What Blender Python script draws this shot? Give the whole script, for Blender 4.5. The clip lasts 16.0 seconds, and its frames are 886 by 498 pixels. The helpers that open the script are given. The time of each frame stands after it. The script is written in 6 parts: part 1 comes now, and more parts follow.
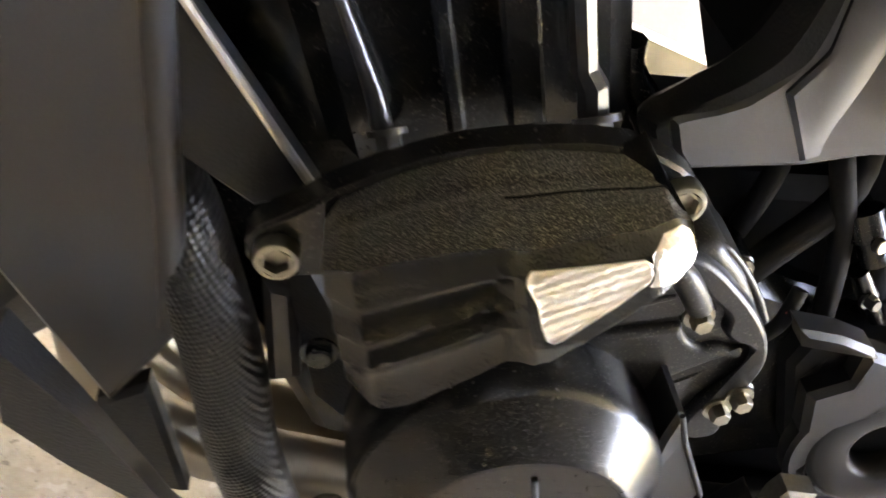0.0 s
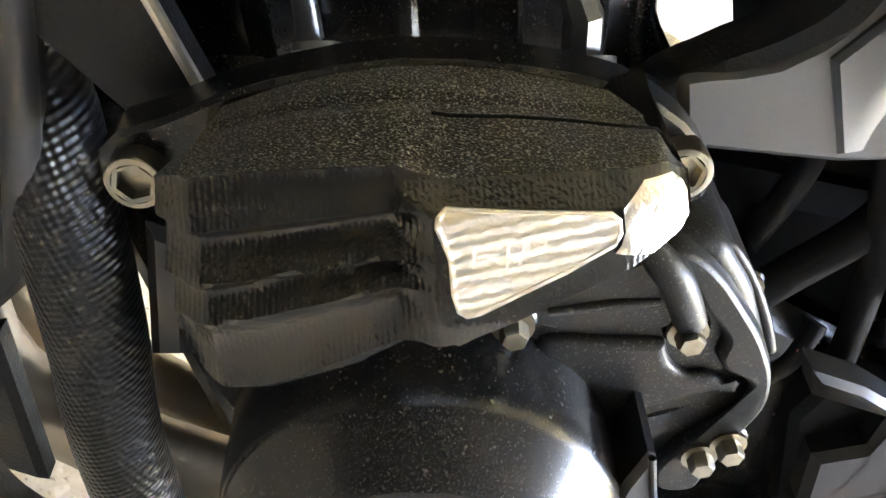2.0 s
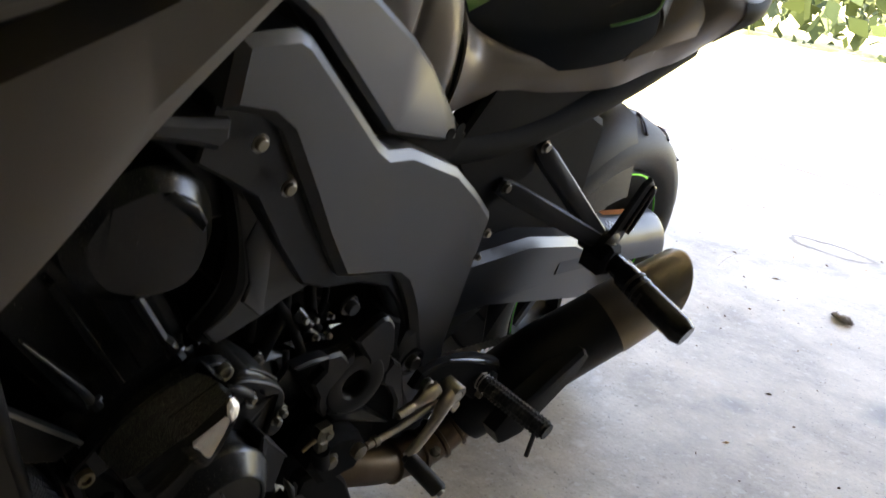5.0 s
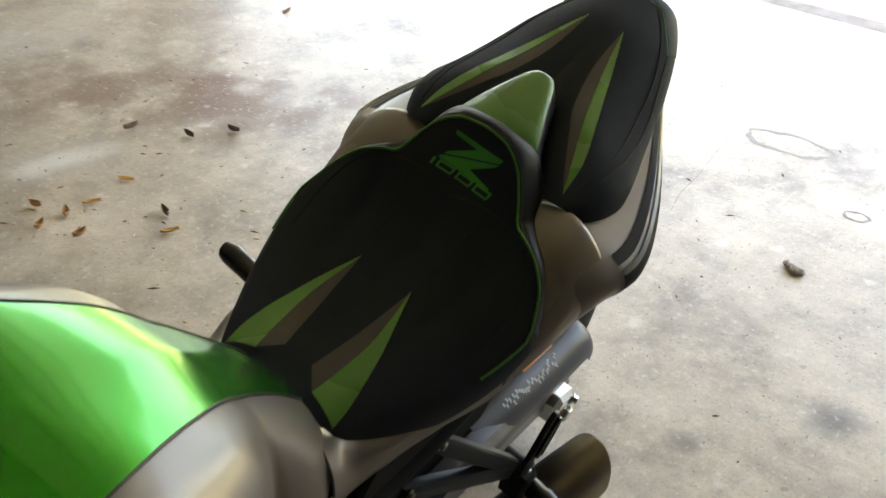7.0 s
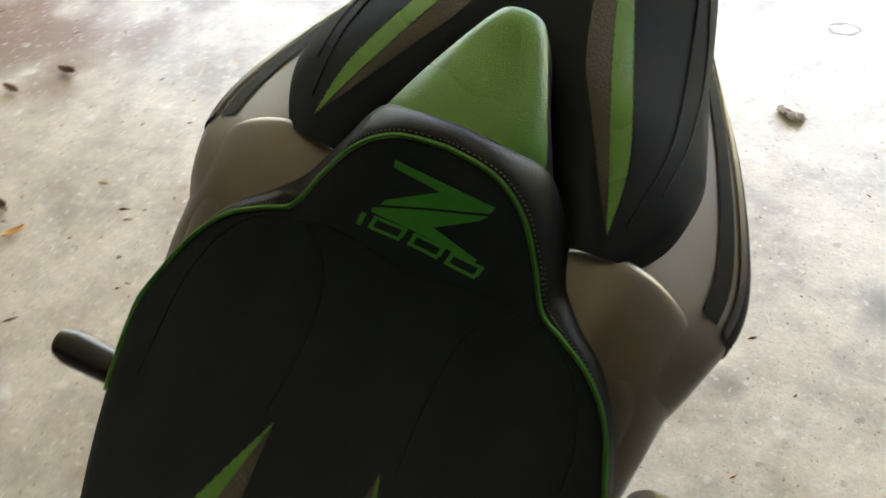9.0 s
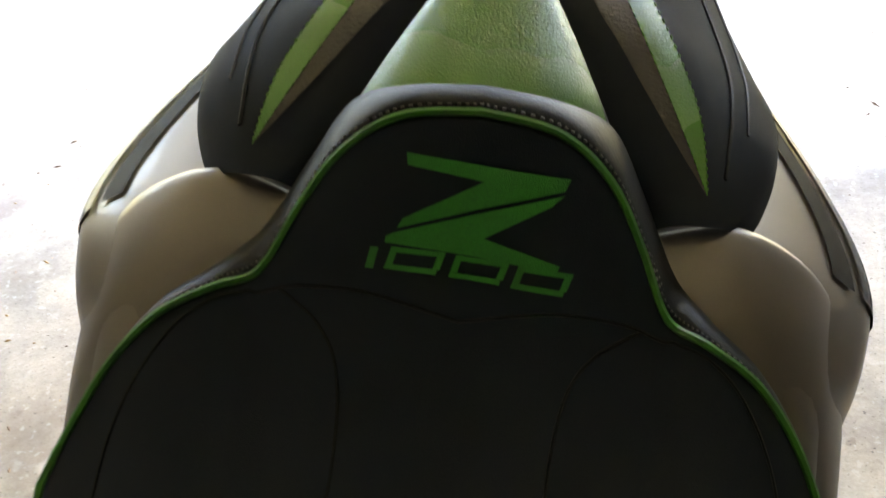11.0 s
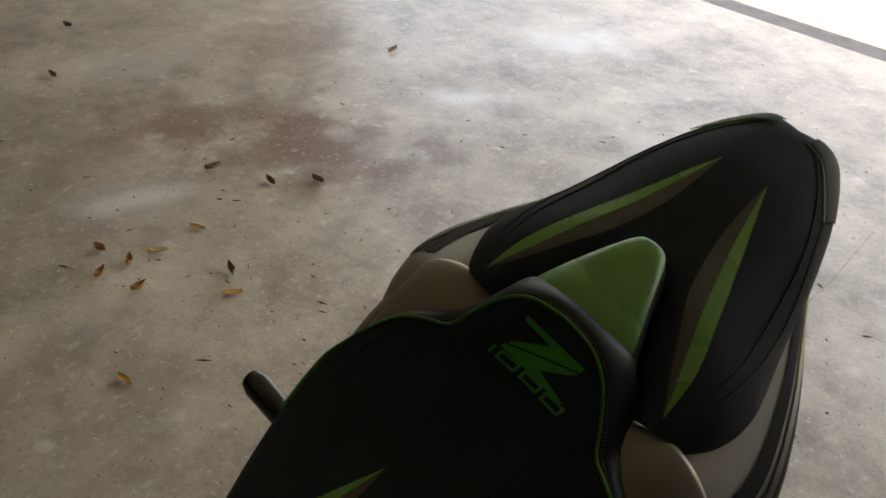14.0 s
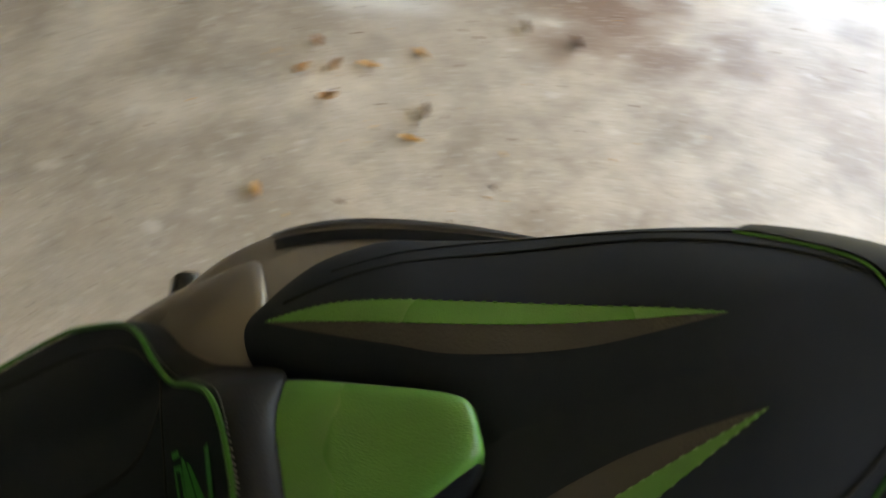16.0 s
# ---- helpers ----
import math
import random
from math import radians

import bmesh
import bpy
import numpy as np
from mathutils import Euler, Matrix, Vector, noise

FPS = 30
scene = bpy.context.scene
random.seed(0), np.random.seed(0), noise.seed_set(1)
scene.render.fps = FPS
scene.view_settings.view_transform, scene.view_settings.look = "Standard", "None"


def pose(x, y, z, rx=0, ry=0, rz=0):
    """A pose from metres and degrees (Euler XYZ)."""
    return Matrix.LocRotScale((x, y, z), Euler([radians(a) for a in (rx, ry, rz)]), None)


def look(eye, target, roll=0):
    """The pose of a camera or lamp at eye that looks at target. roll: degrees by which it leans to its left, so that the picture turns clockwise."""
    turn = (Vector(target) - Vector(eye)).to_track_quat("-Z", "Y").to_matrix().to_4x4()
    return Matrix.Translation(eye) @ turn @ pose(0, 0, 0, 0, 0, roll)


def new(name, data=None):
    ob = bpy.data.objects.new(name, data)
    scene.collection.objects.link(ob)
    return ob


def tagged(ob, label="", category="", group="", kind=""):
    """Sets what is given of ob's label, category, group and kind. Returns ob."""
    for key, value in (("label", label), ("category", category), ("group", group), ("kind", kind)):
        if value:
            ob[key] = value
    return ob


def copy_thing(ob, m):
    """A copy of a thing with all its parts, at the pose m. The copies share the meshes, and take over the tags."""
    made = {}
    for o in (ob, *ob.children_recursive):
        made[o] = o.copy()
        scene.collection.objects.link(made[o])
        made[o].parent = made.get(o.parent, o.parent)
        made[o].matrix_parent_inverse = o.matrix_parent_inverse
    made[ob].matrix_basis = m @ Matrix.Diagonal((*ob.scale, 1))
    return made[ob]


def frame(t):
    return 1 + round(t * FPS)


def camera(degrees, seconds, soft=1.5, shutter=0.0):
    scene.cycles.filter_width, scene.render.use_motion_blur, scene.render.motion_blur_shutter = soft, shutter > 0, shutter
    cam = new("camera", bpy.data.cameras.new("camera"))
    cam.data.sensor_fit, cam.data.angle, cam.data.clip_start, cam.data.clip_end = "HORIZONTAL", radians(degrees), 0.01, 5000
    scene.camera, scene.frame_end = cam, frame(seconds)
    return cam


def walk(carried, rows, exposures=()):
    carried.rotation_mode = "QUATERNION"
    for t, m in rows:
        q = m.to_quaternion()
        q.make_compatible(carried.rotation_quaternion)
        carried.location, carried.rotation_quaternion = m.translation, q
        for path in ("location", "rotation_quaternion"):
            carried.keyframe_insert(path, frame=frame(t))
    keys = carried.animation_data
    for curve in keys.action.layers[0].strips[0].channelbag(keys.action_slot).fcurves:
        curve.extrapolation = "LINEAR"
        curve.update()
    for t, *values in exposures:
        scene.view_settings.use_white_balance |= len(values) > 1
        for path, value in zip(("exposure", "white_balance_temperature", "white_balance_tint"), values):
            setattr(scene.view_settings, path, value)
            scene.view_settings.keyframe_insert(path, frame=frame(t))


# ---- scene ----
cam = camera(52.0, 16.0, shutter=0.5)
PATH = [
    (0, (0.4554, 0.2527, 0.5050), (-1.2948, 0.8321, -0.2704), 26.07),
    (0.5, (0.4268, 0.3056, 0.4774), (-1.3610, 0.8184, -0.2578), 29.81),
    (1, (0.3938, 0.3151, 0.4627), (-1.4008, 0.8138, -0.2658), 31.89),
    (1.5, (0.3947, 0.3175, 0.4654), (-1.4028, 0.8249, -0.2498), 32.03),
    (2, (0.3950, 0.3101, 0.4663), (-1.3889, 0.8452, -0.2625), 32.36),
    (2.5, (0.4143, 0.2858, 0.4864), (-1.3028, 0.9892, -0.2597), 33.01),
    (3, (0.4586, 0.2059, 0.5243), (-1.0352, 1.3100, -0.2170), 31.08),
    (3.2, (0.4852, 0.1597, 0.5449), (-0.9429, 1.3329, -0.2193), 28.03),
    (5.3, (0.8370, -0.0200, 0.8840), (-0.4640, 1.3590, 0.2470), 8.30),
    (5.5, (0.7820, 0.0430, 0.9190), (-0.5520, 1.3660, 0.2340), 8.30),
    (5.7, (0.7550, 0.1020, 1.0470), (-0.5730, 1.3330, 0.1970), 7.20),
    (5.9, (0.7420, 0.1550, 1.1860), (-0.5240, 1.3130, 0.1580), 5.80),
    (6, (0.7380, 0.1720, 1.2340), (-0.4990, 1.3060, 0.1460), 5.90),
    (6.2, (0.7390, 0.2200, 1.3530), (-0.4680, 1.2900, 0.1690), 2.90),
    (6.5, (0.7400, 0.2760, 1.4640), (-0.4710, 1.3170, 0.2600), -1.90),
    (7, (0.6520, 0.3030, 1.5490), (-0.4230, 1.5330, 0.3940), 0.70),
    (7.5, (0.5430, 0.4500, 1.5230), (-0.5070, 1.6220, 0.2910), 2.55),
    (8, (0.4850, 0.6360, 1.5110), (-0.5750, 1.5910, 0.1100), -1.80),
    (8.5, (0.4110, 0.6970, 1.4890), (-0.5720, 1.7080, 0.0700), -6.80),
    (8.7, (0.3520, 0.7100, 1.4550), (-0.5500, 1.7650, 0.0150), -7.50),
    (10.8, (0.0913, 0.7628, 1.1992), (-0.3973, 2.2675, -0.0244), -11.21),
    (11, (0.0945, 0.7648, 1.2134), (-0.4139, 2.2699, -0.0016), -11.91),
    (11.5, (0.1091, 0.7539, 1.2372), (-0.4587, 2.2197, 0.0006), -12.49),
    (12, (0.1898, 0.7567, 1.3331), (-0.5969, 2.0847, 0.0613), -12.69),
    (12.5, (0.2668, 0.7470, 1.4532), (-0.4979, 2.1236, 0.2203), -7.43),
    (13, (0.3303, 0.7256, 1.5168), (-0.5720, 2.0345, 0.3033), -3.67),
    (13.5, (0.4315, 0.6664, 1.5383), (-0.7005, 1.8152, 0.3557), -1.67),
    (14, (0.4398, 0.5913, 1.5429), (-0.8084, 1.6712, 0.4134), 1.56),
    (14.5, (0.4387, 0.6036, 1.5342), (-0.8205, 1.6427, 0.3789), 4.12),
    (15, (0.3992, 0.7815, 1.5183), (-0.8641, 1.6319, 0.2218), 5.72),
    (15.5, (0.2863, 0.9555, 1.5021), (-0.8857, 1.8208, 0.1319), 7.39),
    (16, (0.2621, 1.1665, 1.4589), (-1.0770, 1.4816, 0.0071), 5.36),
]
walk(cam, [(t, look(eye, target, roll)) for t, eye, target, roll in PATH], exposures=[
    (0, 6.75, 9000, 26), (0.5, 7.00, 8700, 24), (1.5, 7.05, 8400, 22), (2.6, 7.32, 8200, 20), (3.2, 7.40, 8800, 18), (3.9, 5.25, 8100, 21), (4.6, 4.25, 8100, 22), (5.3, 3.85, 8400, 22), (5.7, 4.00, 8700, 22), (6.5, 4.35, 9000, 14), (7, 4.10, 8900, 15), (7.5, 3.45, 9100, 15), (8, 4.00, 8800, 15), (8.5, 4.35, 8500, 15), (11, 4.60, 8500, 18), (12, 4.05, 8800, 17), (12.5, 3.40, 8900, 17), (13, 2.85, 9000, 17), (13.5, 2.90, 9200, 18), (14.5, 3.20, 9300, 20), (15.5, 3.50, 8700, 17), (16, 4.10, 8500, 17)])

# ---- world and light ----
world = bpy.data.worlds.new("world")
scene.world = world
world.use_nodes = True
wn = world.node_tree
sky = wn.nodes.new("ShaderNodeTexSky")
sky.sky_type, sky.sun_disc = "NISHITA", False
sky.sun_elevation, sky.sun_rotation = radians(54), radians(98)
bg = wn.nodes["Background"]
bg.inputs["Strength"].default_value = 0.15
wn.links.new(sky.outputs[0], bg.inputs[0])
sun = new("sun", bpy.data.lights.new("sun", "SUN"))
sun.data.energy, sun.data.angle, sun.data.color = 3.5, radians(0.5), (1.0, 0.95, 0.88)
sun.matrix_world = look((8, -0.6, 11.5), (0, 0.6, 0))


# ---- materials ----
def mat(name, base, rough=0.5, metal=0.0, var=0.12, scale=40.0, bump=0.0, bump_scale=200.0, base2=None, spec=0.5,
        coat=0.0, big=0.0, big_scale=3.0):
    """A surface with fine and coarse variation of colour and gloss, and a fine relief."""
    m = bpy.data.materials.new(name)
    m.use_nodes = True
    nt = m.node_tree
    p = nt.nodes["Principled BSDF"]
    co = nt.nodes.new("ShaderNodeTexCoord")
    n1 = nt.nodes.new("ShaderNodeTexNoise")
    n1.inputs["Scale"].default_value, n1.inputs["Detail"].default_value = scale, 6
    n2 = nt.nodes.new("ShaderNodeTexNoise")
    n2.inputs["Scale"].default_value, n2.inputs["Detail"].default_value = big_scale, 4
    nt.links.new(co.outputs["Object"], n1.inputs["Vector"])
    nt.links.new(co.outputs["Object"], n2.inputs["Vector"])
    mix = nt.nodes.new("ShaderNodeMixRGB")
    b2 = base2 or tuple(c * (1 - var) for c in base)
    b1 = base if base2 else tuple(min(1, c * (1 + var)) for c in base)
    mix.inputs[1].default_value, mix.inputs[2].default_value = (*b1, 1), (*b2, 1)
    nt.links.new(n1.outputs["Fac"], mix.inputs[0])
    out = mix.outputs[0]
    if big:
        mul = nt.nodes.new("ShaderNodeMixRGB")
        mul.blend_type = "MULTIPLY"
        mul.inputs[2].default_value = (1 - big, 1 - big, 1 - big, 1)
        nt.links.new(n2.outputs["Fac"], mul.inputs[0])
        nt.links.new(out, mul.inputs[1])
        out = mul.outputs[0]
    nt.links.new(out, p.inputs["Base Color"])
    rr = nt.nodes.new("ShaderNodeMapRange")
    rr.inputs["To Min"].default_value, rr.inputs["To Max"].default_value = max(0.02, rough - 0.07), min(1, rough + 0.07)
    nt.links.new(n2.outputs["Fac"], rr.inputs["Value"])
    nt.links.new(rr.outputs[0], p.inputs["Roughness"])
    p.inputs["Metallic"].default_value = metal
    p.inputs["Specular IOR Level"].default_value = spec
    p.inputs["Coat Weight"].default_value = coat
    p.inputs["Coat Roughness"].default_value = 0.06
    if bump:
        n3 = nt.nodes.new("ShaderNodeTexNoise")
        n3.inputs["Scale"].default_value, n3.inputs["Detail"].default_value = bump_scale, 3
        nt.links.new(co.outputs["Object"], n3.inputs["Vector"])
        bp = nt.nodes.new("ShaderNodeBump")
        bp.inputs["Strength"].default_value, bp.inputs["Distance"].default_value = bump, 0.002
        nt.links.new(n3.outputs["Fac"], bp.inputs["Height"])
        nt.links.new(bp.outputs[0], p.inputs["Normal"])
    return m


M_SEAT = mat("black_seat_fabric", (0.0178, 0.0228, 0.0315), 0.78, bump=0.25, bump_scale=1700, spec=0.12)
M_VINYL = mat("black_vinyl", (0.0095, 0.0105, 0.012), 0.46, spec=0.16, bump=0.14, bump_scale=600)
M_BAND = mat("black_band", (0.0045, 0.0048, 0.0055), 0.6, spec=0.07)
M_GREENV = mat("green_vinyl", (0.070, 0.215, 0.042), 0.28, bump=0.3, bump_scale=850, var=0.08)
M_GREYV = mat("grey_vinyl", (0.036, 0.032, 0.030), 0.5, bump=0.35, bump_scale=450)
M_PIPING = mat("green_piping", (0.02, 0.14, 0.012), 0.4)
M_THREAD = mat("green_thread", (0.012, 0.24, 0.03), 0.55, bump=0.6, bump_scale=1500, var=0.25, scale=600)
M_GREY = mat("grey_metallic_paint", (0.162, 0.142, 0.126), 0.42, metal=0.45, var=0.1, scale=1500, spec=0.35, coat=0.2)
M_GREEN = mat("green_candy_paint", (0.002, 0.20, 0.008), 0.25, metal=0.85, coat=0.3, var=0.08, scale=900)
M_SPAR = mat("grey_frame_paint", (0.088, 0.089, 0.094), 0.38, metal=0.55, spec=0.4, var=0.1, scale=1200)
M_DARK = mat("dark_grey_paint", (0.055, 0.055, 0.058), 0.38, metal=0.5, var=0.12, scale=1200)
M_CAST = mat("dark_cast_paint", (0.015, 0.015, 0.0165), 0.4, metal=0.15, spec=0.35, var=0.2, scale=900)
M_BLACK = mat("black_plastic", (0.0095, 0.010, 0.0112), 0.42, spec=0.27, var=0.25, bump=0.2, bump_scale=600)
M_GLOSS = mat("black_engine_paint", (0.0095, 0.0097, 0.0105), 0.22, var=0.5, scale=1500, bump=0.03, bump_scale=1500, spec=0.4)
M_RUBBER = mat("tyre_rubber", (0.017, 0.017, 0.018), 0.6, var=0.25, bump=0.25, bump_scale=300)
M_STEEL = mat("steel", (0.55, 0.53, 0.5), 0.32, metal=1.0, var=0.15)
M_BOLT = mat("dull_plated_steel", (0.27, 0.25, 0.21), 0.32, metal=1.0, var=0.3, scale=300)
# near-black that paints the shade of recesses; also on cables and small black parts
M_PIT = mat("dull_black_pit", (0.012, 0.012, 0.013), 0.7, spec=0.08, var=0.3, scale=200)
M_TITAN = mat("brown_steel", (0.29, 0.25, 0.20), 0.36, metal=1.0, var=0.2, scale=25)
M_CASE = mat("dusty_casting_paint", (0.011, 0.0112, 0.012), 0.36, var=0.5, scale=1200, bump=0.05, bump_scale=1200, spec=0.3)
M_SCUFF = mat("scuffed_aluminium", (0.56, 0.52, 0.47), 0.36, metal=1.0, var=0.35, scale=160, bump=0.5, bump_scale=260)
M_SWING = mat("dark_swingarm_paint", (0.011, 0.0125, 0.017), 0.3, spec=0.42, var=0.15, scale=600)
# lighter than the engine paint, for the light caught by studs and ribs
M_STUD = mat("lit_stud_paint", (0.075, 0.078, 0.085), 0.3, metal=0.6, var=0.25, scale=500)
M_ALU = mat("bare_aluminium", (0.88, 0.82, 0.76), 0.34, metal=1.0, var=0.12, scale=120, bump=0.3, bump_scale=160)
M_SILVER = mat("silver_grey_paint", (0.020, 0.0225, 0.029), 0.34, metal=0.1, spec=0.3, var=0.1, scale=900)
M_ANOD = mat("green_anodised", (0.04, 0.42, 0.02), 0.28, metal=0.8)
M_FLOOR = mat("concrete", (0.5, 0.5, 0.5), 0.44, spec=0.4, bump=0.25, bump_scale=70)
fnt = M_FLOOR.node_tree
fco, fno, frm, ffi, fmu = (fnt.nodes.new(k) for k in ("ShaderNodeTexCoord", "ShaderNodeTexNoise", "ShaderNodeValToRGB", "ShaderNodeTexNoise", "ShaderNodeMixRGB"))
fno.inputs["Scale"].default_value, fno.inputs["Detail"].default_value, fno.inputs["Roughness"].default_value, fno.inputs["Distortion"].default_value = 2.6, 15, 0.74, 0.0
ramp = frm.color_ramp
ramp.elements[0].position, ramp.elements[0].color = 0.3, (0.29, 0.248, 0.20, 1)
ramp.elements[1].position, ramp.elements[1].color = 0.7, (0.86, 0.765, 0.63, 1)
for pos, colour in ((0.42, (0.49, 0.415, 0.33, 1)), (0.52, (0.65, 0.565, 0.45, 1)), (0.6, (0.76, 0.66, 0.53, 1))):
    ramp.elements.new(pos).color = colour
ffi.inputs["Scale"].default_value, ffi.inputs["Detail"].default_value, ffi.inputs["Roughness"].default_value = 110, 8, 0.75
fmu.blend_type, fmu.inputs[2].default_value = "MULTIPLY", (0.52, 0.49, 0.45, 1)
fmi, fmr, fmx = (fnt.nodes.new(k) for k in ("ShaderNodeTexNoise", "ShaderNodeMapRange", "ShaderNodeMixRGB"))
fmi.inputs["Scale"].default_value, fmi.inputs["Detail"].default_value, fmi.inputs["Roughness"].default_value = 9, 10, 0.7
fmr.inputs["From Min"].default_value, fmr.inputs["From Max"].default_value, fmr.inputs["To Max"].default_value = 0.5, 0.68, 0.24
fmx.blend_type, fmx.inputs[2].default_value = "MULTIPLY", (0.55, 0.50, 0.44, 1)
for a, b in ((fco.outputs["Object"], fmi.inputs["Vector"]), (fmi.outputs["Fac"], fmr.inputs["Value"]), (fmr.outputs[0], fmx.inputs[0]), (frm.outputs["Color"], fmx.inputs[1]), (fco.outputs["Object"], fno.inputs["Vector"]), (fco.outputs["Object"], ffi.inputs["Vector"]), (fno.outputs["Fac"], frm.inputs["Fac"]), (fmx.outputs[0], fmu.inputs[1]), (ffi.outputs["Fac"], fmu.inputs[0]), (fmu.outputs[0], fnt.nodes["Principled BSDF"].inputs["Base Color"])):
    fnt.links.new(a, b)


def worn(m, spots):
    """Stains and broad darker spots with ragged edges, each: x, y, radii, turn, colour, strength; and fine grit, in the
    floor's own metres.
    """
    nt = m.node_tree
    p = nt.nodes["Principled BSDF"]
    out = p.inputs["Base Color"].links[0].from_socket
    co = nt.nodes.new("ShaderNodeTexCoord")
    rag = nt.nodes.new("ShaderNodeTexNoise")
    rag.inputs["Scale"].default_value, rag.inputs["Detail"].default_value = 5.0, 8
    nt.links.new(co.outputs["Object"], rag.inputs["Vector"])
    for x, y, rx, ry, turn, colour, strength in spots:
        mp = nt.nodes.new("ShaderNodeMapping")
        mp.vector_type = "TEXTURE"
        mp.inputs["Location"].default_value = (x, y, 0)
        mp.inputs["Rotation"].default_value = (0, 0, radians(turn))
        mp.inputs["Scale"].default_value = (rx, ry, 1)
        nt.links.new(co.outputs["Object"], mp.inputs["Vector"])
        ln = nt.nodes.new("ShaderNodeVectorMath")
        ln.operation = "LENGTH"
        nt.links.new(mp.outputs[0], ln.inputs[0])
        ad = nt.nodes.new("ShaderNodeMath")
        ad.operation = "MULTIPLY_ADD"
        ad.inputs[1].default_value = 2.6
        nt.links.new(rag.outputs["Fac"], ad.inputs[0])
        nt.links.new(ln.outputs["Value"], ad.inputs[2])
        mr = nt.nodes.new("ShaderNodeMapRange")
        mr.inputs["From Min"].default_value, mr.inputs["From Max"].default_value = 2.3, 1.45
        mr.inputs["To Max"].default_value = strength
        nt.links.new(ad.outputs[0], mr.inputs["Value"])
        mx = nt.nodes.new("ShaderNodeMixRGB")
        mx.inputs[2].default_value = (*colour, 1)
        nt.links.new(mr.outputs[0], mx.inputs[0])
        nt.links.new(out, mx.inputs[1])
        out = mx.outputs[0]
    for scale, low, high, colour, amount in ((30, 0.66, 0.71, (0.20, 0.15, 0.11), 0.45), (55, 0.60, 0.66, (0.70, 0.66, 0.58), 0.35), (170, 0.62, 0.68, (0.16, 0.13, 0.10), 0.5), (85, 0.65, 0.70, (0.12, 0.10, 0.08), 0.7), (12, 0.62, 0.72, (0.74, 0.70, 0.63), 0.4)):
        n = nt.nodes.new("ShaderNodeTexNoise")
        n.inputs["Scale"].default_value, n.inputs["Detail"].default_value = scale, 5
        nt.links.new(co.outputs["Object"], n.inputs["Vector"])
        mr = nt.nodes.new("ShaderNodeMapRange")
        mr.inputs["From Min"].default_value, mr.inputs["From Max"].default_value, mr.inputs["To Max"].default_value = low, high, amount
        nt.links.new(n.outputs["Fac"], mr.inputs["Value"])
        mx = nt.nodes.new("ShaderNodeMixRGB")
        mx.inputs[2].default_value = (*colour, 1)
        nt.links.new(mr.outputs[0], mx.inputs[0])
        nt.links.new(out, mx.inputs[1])
        out = mx.outputs[0]
    nt.links.new(out, p.inputs["Base Color"])


RED, PALE, OIL = (0.185, 0.098, 0.058), (0.72, 0.69, 0.63), (0.09, 0.08, 0.065)
# the three wide brown spots darken the floor's left part
worn(M_FLOOR, [(-2.1, 2.15, 0.5, 0.36, 20, RED, 0.85), (-2.5, 1.76, 0.38, 0.26, 0, RED, 0.8), (-1.83, 2.1, 0.36, 0.28, 40, RED, 0.6), (-2.19, 3.6, 0.25, 0.35, 0, PALE, 0.6),
    (-2.0, 2.8, 0.22, 0.16, 30, PALE, 0.6), (-2.1, 1.45, 0.3, 0.16, 60, PALE, 0.5), (-1.1, 3.1, 0.35, 0.2, 0, PALE, 0.4), (0.35, 2.05, 0.09, 0.07, 0, OIL, 0.7),
    (0.12, 1.75, 0.05, 0.04, 0, OIL, 0.5), (-2.9, 2.6, 0.6, 0.4, 10, RED, 0.4), (-2.75, 1.35, 0.5, 0.3, 20, OIL, 0.3), (-3.1, 1.9, 0.35, 0.2, 50, PALE, 0.45), (-1.75, 1.05, 0.3, 0.2, 70, OIL, 0.25), (0.75, 2.6, 0.3, 0.2, 0, PALE, 0.4), (-1.5, 2.55, 0.5, 0.25, 10, RED, 0.3), (-0.6, 2.3, 0.35, 0.2, 40, RED, 0.22), (0.55, 1.75, 0.16, 0.1, 20, OIL, 0.45), (-2.6, 0.9, 0.6, 0.5, 0, OIL, 0.2), (-1.1, 1.9, 0.3, 0.3, 0, RED, 0.25), (-2.5, 1.2, 1.5, 0.9, 35, (0.27, 0.215, 0.16), 0.5), (-3.2, 2.2, 1.0, 0.9, 0, (0.27, 0.215, 0.16), 0.35), (-2.16, 2.2, 0.26, 0.18, 20, RED, 0.6), (-2.09, 1.46, 0.2, 0.07, 70, PALE, 0.6), (-2.01, 2.84, 0.12, 0.06, 60, PALE, 0.7), (-1.2, 0.9, 0.7, 0.5, 20, (0.27, 0.215, 0.16), 0.35)])



def dusty(m, scale, low, high, colour, amount):
    """Fine specks of dust lying on a dark surface."""
    nt = m.node_tree
    p = nt.nodes["Principled BSDF"]
    out = p.inputs["Base Color"].links[0].from_socket
    co, n, mr, mx = (nt.nodes.new(k) for k in ("ShaderNodeTexCoord", "ShaderNodeTexNoise", "ShaderNodeMapRange", "ShaderNodeMixRGB"))
    n.inputs["Scale"].default_value, n.inputs["Detail"].default_value = scale, 2
    nt.links.new(co.outputs["Object"], n.inputs["Vector"])
    mr.inputs["From Min"].default_value, mr.inputs["From Max"].default_value, mr.inputs["To Max"].default_value = low, high, amount
    nt.links.new(n.outputs["Fac"], mr.inputs["Value"])
    mx.inputs[2].default_value = (*colour, 1)
    nt.links.new(mr.outputs[0], mx.inputs[0])
    nt.links.new(out, mx.inputs[1])
    nt.links.new(mx.outputs[0], p.inputs["Base Color"])


